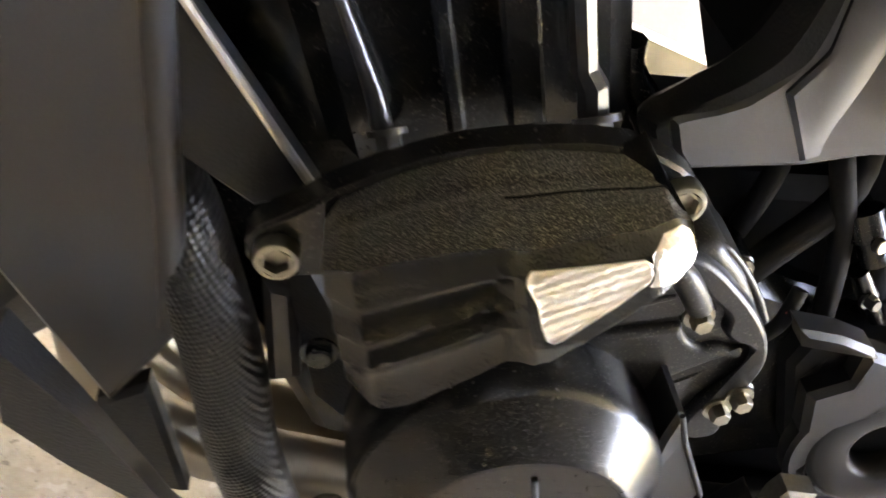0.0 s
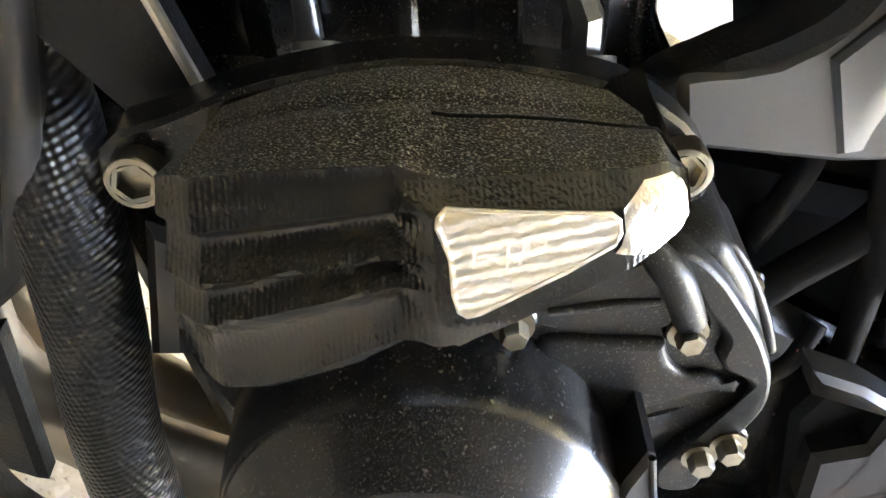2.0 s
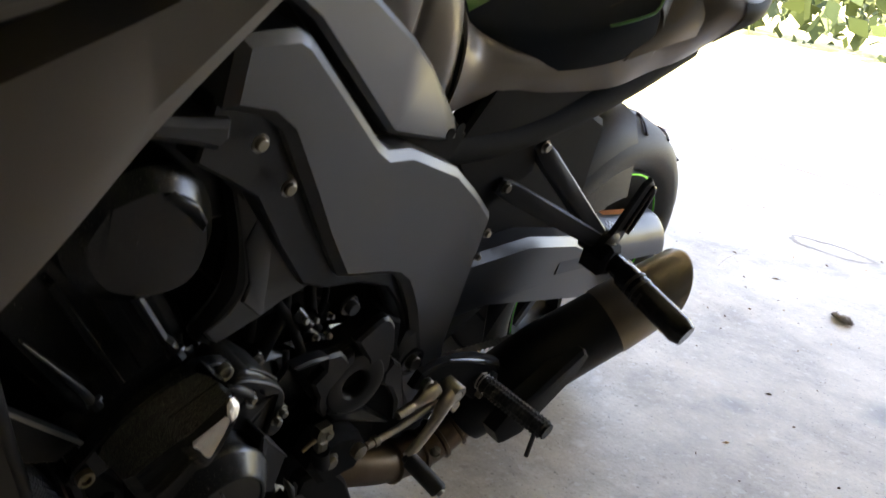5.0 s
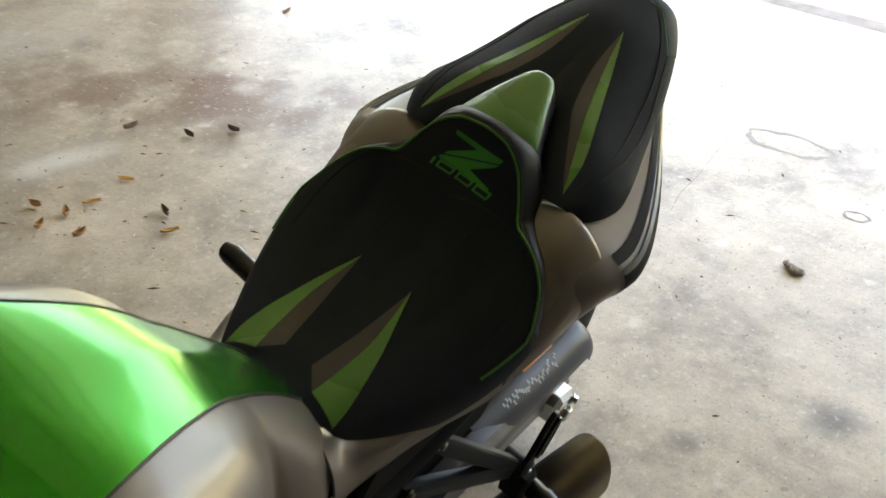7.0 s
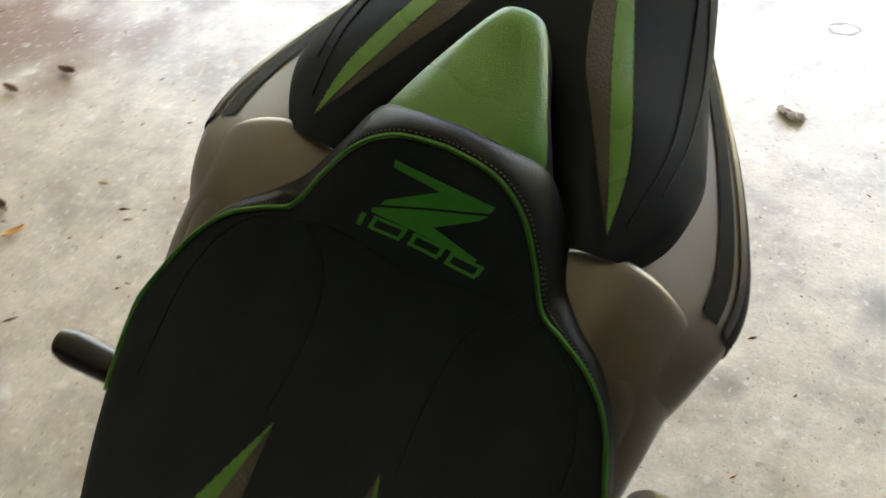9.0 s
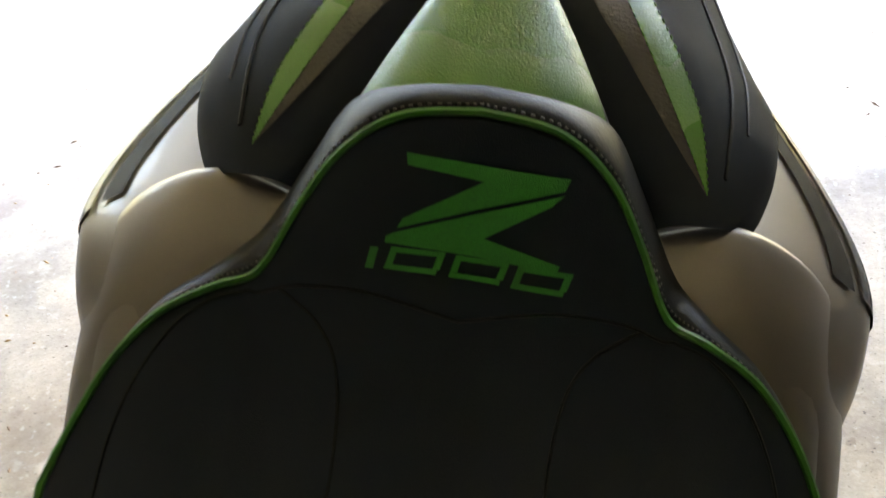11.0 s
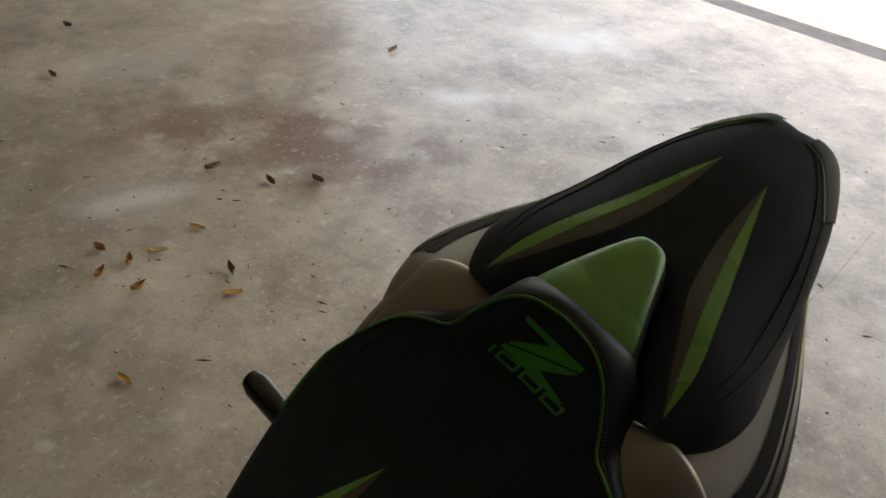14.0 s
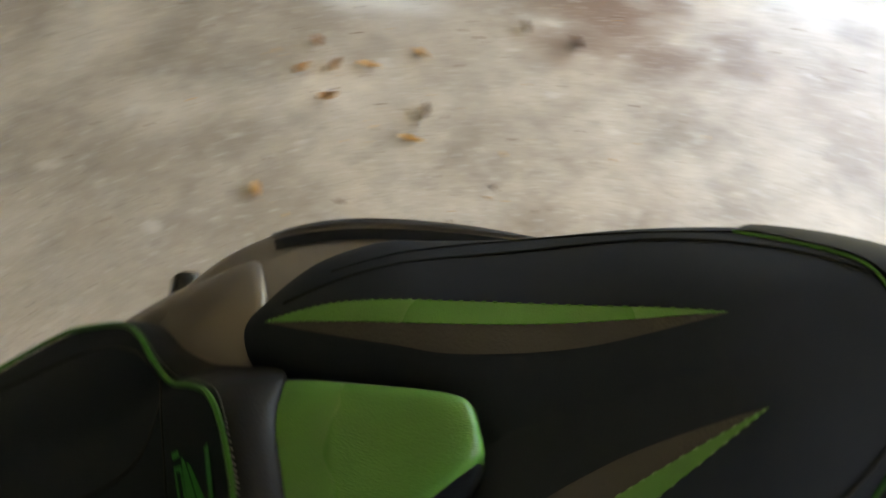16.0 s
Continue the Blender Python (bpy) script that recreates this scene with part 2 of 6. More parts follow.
dusty(M_GLOSS, 1300, 0.66, 0.72, (0.16, 0.15, 0.13), 0.7)
dusty(M_CASE, 1100, 0.62, 0.70, (0.15, 0.14, 0.12), 0.7)
dusty(M_CASE, 420, 0.64, 0.72, (0.11, 0.10, 0.09), 0.6)
dusty(M_GLOSS, 450, 0.68, 0.74, (0.12, 0.11, 0.10), 0.6)

# ---- shaping helpers ----
ROOT = new("motorcycle")
LEAN = Matrix(((0.97109, -0.07984, 0.22495, -0.1372), (0.08194, 0.99664, 0.0, 0.0039), (-0.22419, 0.01843, 0.97437, -0.0212), (0, 0, 0, 1)))
ROOT.matrix_world = LEAN
tagged(ROOT, "grey and bright green naked motorcycle leaning on its side stand", "motorcycle")


def part(name, bm, material, parent=None, label="", smooth=True):
    me = bpy.data.meshes.new(name)
    bmesh.ops.recalc_face_normals(bm, faces=bm.faces)
    bm.to_mesh(me)
    bm.free()
    if smooth:
        me.polygons.foreach_set("use_smooth", [True] * len(me.polygons))
        me.set_sharp_from_angle(angle=radians(38))
    me.materials.append(material)
    ob = new(name, me)
    ob.parent = parent or ROOT
    if label:
        tagged(ob, label)
    return ob


def settle(known, move):
    """Carry every mesh built since known by one step of the machine's own axes."""
    for ob in bpy.data.objects:
        if ob.name not in known and ob.type == "MESH":
            ob.data.transform(Matrix.Translation(move))
    return {ob.name for ob in bpy.data.objects}


def crom(pts, n):
    """n + 1 points on a smooth curve through pts, even in the knots' number."""
    p = [Vector(q) for q in pts]
    out = []
    for k in range(n + 1):
        s = k / n * (len(p) - 1)
        i = min(int(s), len(p) - 2)
        f = s - i
        a, b, c, d = p[max(i - 1, 0)], p[i], p[i + 1], p[min(i + 2, len(p) - 1)]
        out.append(0.5 * (2 * b + (c - a) * f + (2 * a - 5 * b + 4 * c - d) * f * f + (3 * b - a - 3 * c + d) * f ** 3))
    return out


def flip(pts):
    return [Vector((-q[0], q[1], q[2])) for q in pts]


def skin(rows, close_u=False, close_v=False):
    """A bmesh skin over rows of equally many points."""
    bm = bmesh.new()
    grid = [[bm.verts.new(q) for q in row] for row in rows]
    nu, nv = len(grid), len(grid[0])
    for i in range(nu - (not close_u)):
        for j in range(nv - (not close_v)):
            q = [grid[i][j], grid[(i + 1) % nu][j], grid[(i + 1) % nu][(j + 1) % nv], grid[i][(j + 1) % nv]]
            try:
                bm.faces.new(q)
            except ValueError:
                pass
    return bm


def loft(sections, nu, nv):
    """Smooth both along the sections and across them."""
    across = [crom(s, nv) for s in sections]
    cols = [crom([row[j] for row in across], nu) for j in range(nv + 1)]
    return [[cols[j][i] for j in range(nv + 1)] for i in range(nu + 1)]


def both(rows):
    """Half rows that begin on the middle plane, carried over to the other side."""
    return [flip(reversed(row[1:])) + list(row) for row in rows]


def thick(bm, d):
    bmesh.ops.recalc_face_normals(bm, faces=bm.faces)
    bmesh.ops.solidify(bm, geom=bm.faces[:], thickness=d)
    return bm


def tube(bm, pts, r, seg=10, n=0, ends=True):
    """A round bar along pts; r: one radius or one per point."""
    line = crom(pts, n) if n else [Vector(q) for q in pts]
    rad = [r] * len(line) if isinstance(r, (int, float)) else [float(np.interp(k / (len(line) - 1), np.linspace(0, 1, len(r)), r)) for k in range(len(line))]
    rings, side = [], None
    for k, q in enumerate(line):
        d = (line[min(k + 1, len(line) - 1)] - line[max(k - 1, 0)]).normalized()
        if side is None:
            side = d.orthogonal().normalized()
        side = (side - d * side.dot(d)).normalized()
        up = d.cross(side)
        rings.append([bm.verts.new(q + rad[k] * (math.cos(a) * side + math.sin(a) * up)) for a in np.linspace(0, 2 * math.pi, seg, endpoint=False)])
    for a, b in zip(rings, rings[1:]):
        for j in range(seg):
            bm.faces.new((a[j], a[(j + 1) % seg], b[(j + 1) % seg], b[j]))
    if ends:
        bm.faces.new(rings[0][::-1])
        bm.faces.new(rings[-1])
    return bm


def rod(pts, r, seg=10, n=0):
    return tube(bmesh.new(), pts, r, seg, n)


def turned(profile, centre, axis, seg=32, caps=True):
    """A body of revolution: profile of (along the axis, radius)."""
    axis = Vector(axis).normalized()
    s = axis.orthogonal().normalized()
    u = axis.cross(s)
    rows = [[Vector(centre) + axis * h + r * (math.cos(a) * s + math.sin(a) * u) for a in np.linspace(0, 2 * math.pi, seg, endpoint=False)] for h, r in profile]
    bm = skin(rows, close_v=True)
    bm.verts.ensure_lookup_table()
    for row in (0, len(rows) - 1):
        if caps and profile[row][1] > 1e-4:
            bm.faces.new([bm.verts[row * seg + j] for j in range(seg)])
    return bm


def plate(pts, depth, bevel=0.003, direction=(-1, 0, 0)):
    """A plate with a chamfered rim: pts go round its face, depth runs back along direction."""
    p = [Vector(q) for q in pts]
    d = Vector(direction).normalized()
    mid = sum(p, Vector()) / len(p)
    area = sum(((a - mid).cross(b - mid)).dot(d) for a, b in zip(p, p[1:] + p[:1]))
    inner = []
    for k, q in enumerate(p):
        a, b = (q - p[k - 1]), (p[(k + 1) % len(p)] - q)
        na, nb = d.cross(a).normalized(), d.cross(b).normalized()
        m = (na + nb)
        m = m.normalized() / max(0.45, m.length / 2) if m.length > 1e-4 else na
        inner.append(q + m * bevel * (1 if area > 0 else -1))
    bm = bmesh.new()
    rings = [[bm.verts.new(q) for q in ring] for ring in (inner, [q + d * bevel for q in p], [q + d * depth for q in p])]
    for a, b in zip(rings, rings[1:]):
        for j in range(len(p)):
            k = (j + 1) % len(p)
            bm.faces.new((a[j], a[k], b[k], b[j]))
    faces = [bm.faces.new(rings[0]), bm.faces.new(rings[2][::-1])]
    bmesh.ops.triangulate(bm, faces=faces)
    return bm


def bolt(bm, at, axis, r=0.005, h=0.006, hexed=True, washer=True):
    axis = Vector(axis).normalized()
    at = Vector(at)
    if washer:
        tube(bm, [at, at + axis * h * 0.25], r * 1.45, 16)
    tube(bm, [at, at + axis * h * 0.85, at + axis * h], [r, r, r * 0.85], 6 if hexed else 16)
    return bm

# ---- floor ----
bm = bmesh.new()
bmesh.ops.create_cube(bm, size=1)
bmesh.ops.transform(bm, matrix=Matrix.Translation((-0.3, 0.75, -0.1)) @ Matrix.Diagonal((9.0, 7.6, 0.2, 1)), verts=bm.verts)
fl = part("floor", bm, M_FLOOR, smooth=False)
fl.parent = None
tagged(fl, "stained grey concrete carport floor", "floor", kind="structure")

# ---- rider's seat ----
PIPE = [(0, 1.12, 1.03), (0.037, 1.117, 1.025), (0.064, 1.11, 1.006), (0.083, 1.098, 0.978), (0.1, 1.083, 0.949), (0.12, 1.072, 0.945), (0.147, 1.062, 0.931), (0.172, 1.046, 0.903), (0.19, 1.015, 0.872)]
ZY = ((0.745, 0.840), (0.80, 0.845), (0.87, 0.852), (0.95, 0.866), (1.0, 0.882), (1.04, 0.905), (1.07, 0.935), (1.09, 0.965), (1.108, 1.005), (1.12, 1.03))


def seat_row(t, n=24):
    """Half a row of the seat's top, from the middle to the rim; t runs from the tank to the piping."""
    row = []
    y_mid = 0.745 + (1.12 - 0.745) * t
    z_mid = (np.interp(y_mid, *zip(*ZY)) - 0.840) / (1.03 - 0.840)
    for k, p in enumerate(crom(PIPE, n)):
        a = k / n
        f = Vector((0.092 * a, 0.745 + 0.02 * a * a, 0.840 - 0.03 * a ** 3))
        wx = 1 - (1 - t) ** 1.6
        zt = (1 - a) * z_mid + a * (0.25 * t + 0.75 * t * t)
        row.append(Vector((f.x + (p.x - f.x) * wx, f.y + (p.y - f.y) * t, f.z + (p.z - f.z) * zt)))
    return row


rows = []
for k in range(41):
    t = 1 - (1 - k / 40) ** 1.3
    row = seat_row(t)
    e = row[-1]
    row += [e + Vector((0.006, 0, -0.008)), e + Vector((0.009, 0.002, -0.03)), e + Vector((0.004, 0.002, -0.055))]
    rows.append(row)
seat = part("rider_seat", skin(both(rows)), M_SEAT, label="black stitched rider seat with green piping")
pl = crom(PIPE, 60)
side = [seat_row(t)[-1] for t in np.linspace(1, 0.68, 8)][1:]
line = [q + Vector((0, 0.002, 0.003)) for q in pl] + [q + Vector((0.004, 0, 0.0)) for q in side]
part("piping", rod(flip(reversed(line[1:])) + line, 0.0021, 6), M_PIPING, seat, "thin green piping")

BRIM = [(0, 1.149, 1.03), (0.037, 1.149, 1.026), (0.066, 1.157, 1.01), (0.088, 1.152, 0.975), (0.106, 1.132, 0.948), (0.125, 1.108, 0.935), (0.154, 1.092, 0.915), (0.18, 1.068, 0.885), (0.197, 1.03, 0.855)]
pa, pb = crom(PIPE, 48), crom(BRIM, 48)
rows = [[q + Vector((0, 0, -0.004)) for q in pa], [a.lerp(b, 0.12) + Vector((0, 0, 0.004)) for a, b in zip(pa, pb)], [a.lerp(b, 0.35) + Vector((0, 0, 0.007)) for a, b in zip(pa, pb)],
    [a.lerp(b, 0.7) + Vector((0, 0, 0.006)) for a, b in zip(pa, pb)], pb, [q + Vector((0.002, 0.003, -0.012)) for q in pb], [q + Vector((0.002, 0.004, -0.05)) for q in pb]]
part("rim_band", skin(both(loft(rows, 20, 48))), M_VINYL, seat, "glossy black vinyl rim behind the piping")

M_STITCH = mat("grey_stitch_thread", (0.10, 0.10, 0.10), 0.6, var=0.3, scale=500)
run = crom(loft(rows, 20, 48)[4], 150)
bm = bmesh.new()
for half in (run, flip(run)):
    for a, b in zip(half[0:130:2], half[1:131:2]):
        tube(bm, [a.lerp(b, 0.05) + Vector((0, 0, 0.0004)), a.lerp(b, 0.9) + Vector((0, 0, 0.0004))], 0.0006, 5)
part("stitching", bm, M_STITCH, seat, "row of pale grey stitches")

# ---- nose and pillion seat ----
NOSE = [
    [(0, 1.138, 1.026), (0.03, 1.142, 1.023), (0.065, 1.153, 1.006), (0.076, 1.157, 0.98), (0.08, 1.16, 0.95)],
    [(0, 1.16, 1.034), (0.03, 1.163, 1.032), (0.058, 1.17, 1.018), (0.068, 1.173, 0.99), (0.072, 1.175, 0.955)],
    [(0, 1.205, 1.048), (0.022, 1.205, 1.046), (0.041, 1.205, 1.037), (0.049, 1.205, 1.01), (0.05, 1.205, 0.97)],
    [(0, 1.245, 1.06), (0.014, 1.245, 1.058), (0.024, 1.244, 1.05), (0.033, 1.244, 1.025), (0.036, 1.244, 0.99)],
    [(0, 1.258, 1.055), (0.012, 1.258, 1.052), (0.019, 1.256, 1.044), (0.026, 1.254, 1.02), (0.03, 1.254, 0.99)],
    [(0, 1.263, 1.02), (0.012, 1.263, 1.02), (0.02, 1.261, 1.015), (0.027, 1.258, 1.0), (0.03, 1.257, 0.98)],
]
g = loft(NOSE, 24, 16)
part("nose", skin(both([r[:9] for r in g[:22]])), M_GREENV, seat, "glossy grained green vinyl wedge")
part("nose_wall", skin(both([[q - Vector((0, 0, 0.0012)) for q in r] for r in g])), M_VINYL, seat)

PILLION = [
    [(0.082, 1.150, 0.93), (0.088, 1.143, 0.955), (0.098, 1.137, 0.968), (0.115, 1.137, 0.97), (0.130, 1.145, 0.962), (0.135, 1.15, 0.945), (0.135, 1.155, 0.925)],
    [(0.072, 1.165, 0.945), (0.078, 1.165, 0.972), (0.092, 1.163, 0.984), (0.117, 1.165, 0.984), (0.142, 1.17, 0.972), (0.149, 1.172, 0.955), (0.149, 1.175, 0.93)],
    [(0.052, 1.20, 0.975), (0.06, 1.2, 0.994), (0.078, 1.2, 1.004), (0.11, 1.2, 1.0), (0.15, 1.2, 0.981), (0.160, 1.2, 0.962), (0.160, 1.2, 0.935)],
    [(0.034, 1.24, 1.0), (0.042, 1.24, 1.014), (0.06, 1.24, 1.024), (0.10, 1.24, 1.016), (0.152, 1.24, 0.986), (0.166, 1.24, 0.966), (0.166, 1.24, 0.94)],
    [(0.0, 1.275, 1.026), (0.02, 1.275, 1.03), (0.05, 1.275, 1.036), (0.09, 1.275, 1.028), (0.148, 1.275, 0.995), (0.166, 1.275, 0.97), (0.166, 1.275, 0.945)],
    [(0.0, 1.33, 1.05), (0.02, 1.33, 1.052), (0.05, 1.33, 1.052), (0.09, 1.33, 1.04), (0.138, 1.33, 1.01), (0.155, 1.33, 0.985), (0.155, 1.33, 0.955)],
    [(0.0, 1.41, 1.078), (0.02, 1.41, 1.079), (0.045, 1.41, 1.077), (0.08, 1.41, 1.064), (0.115, 1.41, 1.04), (0.13, 1.41, 1.015), (0.13, 1.41, 0.975)],
    [(0.0, 1.48, 1.09), (0.02, 1.48, 1.09), (0.04, 1.48, 1.089), (0.065, 1.48, 1.078), (0.092, 1.48, 1.058), (0.102, 1.48, 1.035), (0.1, 1.48, 0.99)],
    [(0.0, 1.518, 1.093), (0.015, 1.52, 1.093), (0.035, 1.525, 1.09), (0.052, 1.53, 1.08), (0.067, 1.53, 1.064), (0.074, 1.525, 1.04), (0.074, 1.52, 1.0)],
    [(0.0, 1.532, 1.082), (0.015, 1.535, 1.082), (0.033, 1.54, 1.078), (0.048, 1.545, 1.066), (0.06, 1.545, 1.05), (0.066, 1.54, 1.03), (0.066, 1.53, 0.995)],
    [(0.0, 1.536, 1.04), (0.015, 1.54, 1.04), (0.032, 1.545, 1.038), (0.046, 1.55, 1.03), (0.056, 1.55, 1.02), (0.062, 1.545, 1.01), (0.062, 1.535, 0.985)],
]
g = loft([[(a * (1.045 if k < 4 else 1.0 if k == 4 else 0.96), b, c) for a, b, c in row] for k, row in enumerate(PILLION)], 60, 30)
pillion = part("pillion_seat", skin(both(g)), M_SEAT, label="black pillion seat with green and grey stripes")

# ---- tail ----
TAIL = [
    [(0.072, 0.728, 0.842), (0.104, 0.728, 0.832), (0.125, 0.728, 0.80), (0.131, 0.73, 0.755), (0.125, 0.733, 0.705)],
    [(0.078, 0.765, 0.808), (0.106, 0.765, 0.80), (0.127, 0.765, 0.775), (0.132, 0.768, 0.748), (0.124, 0.77, 0.718)],
    [(0.10, 0.82, 0.795), (0.135, 0.82, 0.785), (0.140, 0.82, 0.775), (0.142, 0.82, 0.760), (0.138, 0.82, 0.742)],
    [(0.12, 0.90, 0.80), (0.147, 0.90, 0.79), (0.158, 0.90, 0.777), (0.158, 0.90, 0.760), (0.150, 0.90, 0.742)],
    [(0.14, 0.99, 0.83), (0.176, 0.99, 0.822), (0.181, 0.99, 0.81), (0.179, 0.99, 0.78), (0.178, 0.99, 0.757)],
    [(0.13, 1.07, 0.90), (0.17, 1.07, 0.905), (0.191, 1.07, 0.876), (0.194, 1.07, 0.825), (0.184, 1.07, 0.782)],
    [(0.09, 1.13, 0.935), (0.15, 1.13, 0.935), (0.205, 1.13, 0.91), (0.222, 1.13, 0.875), (0.195, 1.13, 0.806)],
    [(0.08, 1.21, 0.945), (0.15, 1.21, 0.94), (0.212, 1.21, 0.915), (0.238, 1.21, 0.886), (0.192, 1.21, 0.842)],
    [(0.07, 1.31, 0.955), (0.13, 1.31, 0.95), (0.18, 1.31, 0.935), (0.2, 1.31, 0.915), (0.15, 1.31, 0.885)],
    [(0.05, 1.42, 0.97), (0.09, 1.42, 0.97), (0.125, 1.42, 0.96), (0.135, 1.42, 0.945), (0.10, 1.42, 0.93)],
    [(0.03, 1.52, 0.985), (0.05, 1.52, 0.985), (0.07, 1.52, 0.98), (0.078, 1.52, 0.97), (0.06, 1.52, 0.96)],
]
g = loft(TAIL, 60, 24)
for sgn in (1, -1):
    part("tail_panel", thick(skin(g if sgn > 0 else [flip(r) for r in g]), -0.004), M_GREY, label="grey metallic tail fairing")

# ---- tank ----
TANK = [
    [(0, 0.775, 0.80), (0.02, 0.775, 0.80), (0.045, 0.775, 0.795), (0.065, 0.775, 0.785), (0.085, 0.772, 0.765), (0.1, 0.77, 0.73), (0.1, 0.77, 0.68)],
    [(0, 0.757, 0.848), (0.045, 0.757, 0.842), (0.068, 0.757, 0.83), (0.088, 0.757, 0.808), (0.10, 0.752, 0.78), (0.11, 0.75, 0.74), (0.11, 0.75, 0.68)],
    [(0, 0.71, 0.912), (0.05, 0.71, 0.902), (0.085, 0.71, 0.888), (0.115, 0.71, 0.855), (0.130, 0.71, 0.81), (0.134, 0.71, 0.765), (0.128, 0.71, 0.69)],
    [(0, 0.66, 0.968), (0.06, 0.66, 0.958), (0.09, 0.66, 0.942), (0.112, 0.66, 0.905), (0.126, 0.66, 0.85), (0.130, 0.66, 0.79), (0.126, 0.66, 0.72)],
    [(0, 0.64, 0.988), (0.065, 0.64, 0.978), (0.093, 0.64, 0.962), (0.110, 0.64, 0.925), (0.12, 0.64, 0.87), (0.124, 0.64, 0.81), (0.12, 0.64, 0.745)],
    [(0, 0.618, 1.012), (0.072, 0.618, 1.003), (0.106, 0.618, 0.998), (0.128, 0.618, 0.96), (0.141, 0.618, 0.89), (0.142, 0.618, 0.83), (0.134, 0.618, 0.77)],
    [(0, 0.585, 1.037), (0.083, 0.585, 1.031), (0.13, 0.585, 1.022), (0.157, 0.585, 0.98), (0.166, 0.585, 0.90), (0.155, 0.585, 0.85), (0.13, 0.585, 0.80)],
    [(0, 0.53, 1.066), (0.1, 0.53, 1.064), (0.153, 0.53, 1.048), (0.186, 0.53, 1.0), (0.194, 0.53, 0.92), (0.180, 0.53, 0.885), (0.155, 0.53, 0.86)],
    [(0, 0.46, 1.097), (0.124, 0.46, 1.097), (0.186, 0.46, 1.078), (0.218, 0.46, 1.028), (0.223, 0.46, 0.945), (0.2, 0.46, 0.91), (0.17, 0.46, 0.885)],
    [(0, 0.38, 1.114), (0.14, 0.38, 1.106), (0.200, 0.38, 1.088), (0.233, 0.38, 1.04), (0.242, 0.38, 0.955), (0.224, 0.38, 0.918), (0.19, 0.38, 0.9)],
    [(0, 0.30, 1.122), (0.15, 0.30, 1.085), (0.195, 0.30, 1.07), (0.226, 0.30, 1.03), (0.235, 0.30, 0.94), (0.232, 0.30, 0.912), (0.222, 0.30, 0.892)],
    [(0, 0.22, 1.13), (0.15, 0.22, 1.06), (0.19, 0.22, 1.05), (0.21, 0.22, 1.0), (0.22, 0.22, 0.93), (0.21, 0.22, 0.88), (0.19, 0.22, 0.84)],
]
g = loft(TANK, 66, 36)
tank = part("tank", skin(both(g)), M_GREY, label="grey metallic fuel tank with a bright green top")
green = [[q + Vector((0, 0, 0.002)) for q in r[:7]] for r in g]
part("tank_top", skin(both(green)), M_GREEN, tank, "glossy bright green painted tank top")
edge = [r[-1] for r in green]
part("tank_seam", rod([q + Vector((0.0005, 0, -0.0005)) for q in edge], 0.0016, 6), M_BLACK, tank)
part("tank_seam", rod(flip(edge), 0.0016, 6), M_BLACK, tank)
cap = part("filler_cap", turned([(-0.02, 0.057), (0.002, 0.057), (0.007, 0.054), (0.007, 0.041), (0.004, 0.039)], (0, 0.346, 1.115), (0, 0.1, 1), 40), M_STEEL, tank, "brushed round filler cap with a black middle")
part("cap_lid", turned([(0, 0.037), (0.006, 0.036), (0.008, 0.028), (0.008, 0.0001)], (0, 0.346, 1.117), (0, 0.1, 1), 32), M_BLACK, cap)
for k in range(5):
    a = k * 2 * math.pi / 5 + 0.3
    u, v = Vector((1, 0, 0)), Vector((0, 1, -0.25)).normalized()
    p = Vector((0, 0.346, 1.115)) + 0.0475 * (math.cos(a) * u + math.sin(a) * v) + Vector((0, 0.0025, 0.006))
    part("cap_screw", bolt(bmesh.new(), p, (0, 0.25, 1), 0.004, 0.003, False, False), M_BLACK, cap)
# ---- stripes, logo and seams ----
from mathutils.bvhtree import BVHTree


def tree_of(ob):
    me = ob.data
    return BVHTree.FromPolygons([v.co.copy() for v in me.vertices], [tuple(p.vertices) for p in me.polygons])


T_SEAT, T_PILLION = tree_of(seat), tree_of(pillion)
DOWN = ((0, 0, 1.4), (1, 0, 0), (0, 1, 0), (0, 0, -1))


def onto(x, y, tree, plane, off):
    o, ex, ey, d = (Vector(q) for q in plane)
    hit = tree.ray_cast(o + ex * x + ey * y, d.normalized())
    if hit[0] is None:
        return None
    n = hit[1] if hit[1].dot(d) < 0 else -hit[1]
    return hit[0] + n * off


def strip(a, b, tree, off=0.0018, plane=DOWN, nu=28, nv=4, sgn=1):
    """A thin patch between two plan curves, laid on a surface."""
    ca, cb = crom([(*q, 0) for q in a], nu), crom([(*q, 0) for q in b], nu)
    rows = []
    for p, q in zip(ca, cb):
        row = [onto(sgn * (p.x + (q.x - p.x) * k / nv), p.y + (q.y - p.y) * k / nv, tree, plane, off) for k in range(nv + 1)]
        if all(r is not None for r in row):
            rows.append(row)
    return skin(rows)


def patch(poly, tree, plane, off=0.0012, cuts=3, gap=0.14):
    bm = bmesh.new()
    f = bm.faces.new([bm.verts.new((x, y, 0)) for x, y in poly])
    bmesh.ops.triangulate(bm, faces=[f])
    bmesh.ops.subdivide_edges(bm, edges=bm.edges[:], cuts=cuts, use_grid_fill=True)
    for v in bm.verts:
        p = onto(v.co.x, v.co.y, tree, plane, off)
        if p is None:
            q = tree.find_nearest(Vector(plane[0]) + Vector(plane[1]) * v.co.x + Vector(plane[2]) * v.co.y + Vector(plane[3]).normalized() * gap)
            p = q[0] + (q[1] if q[1].dot(Vector(plane[3])) < 0 else -q[1]) * off
        v.co = p
    return bm


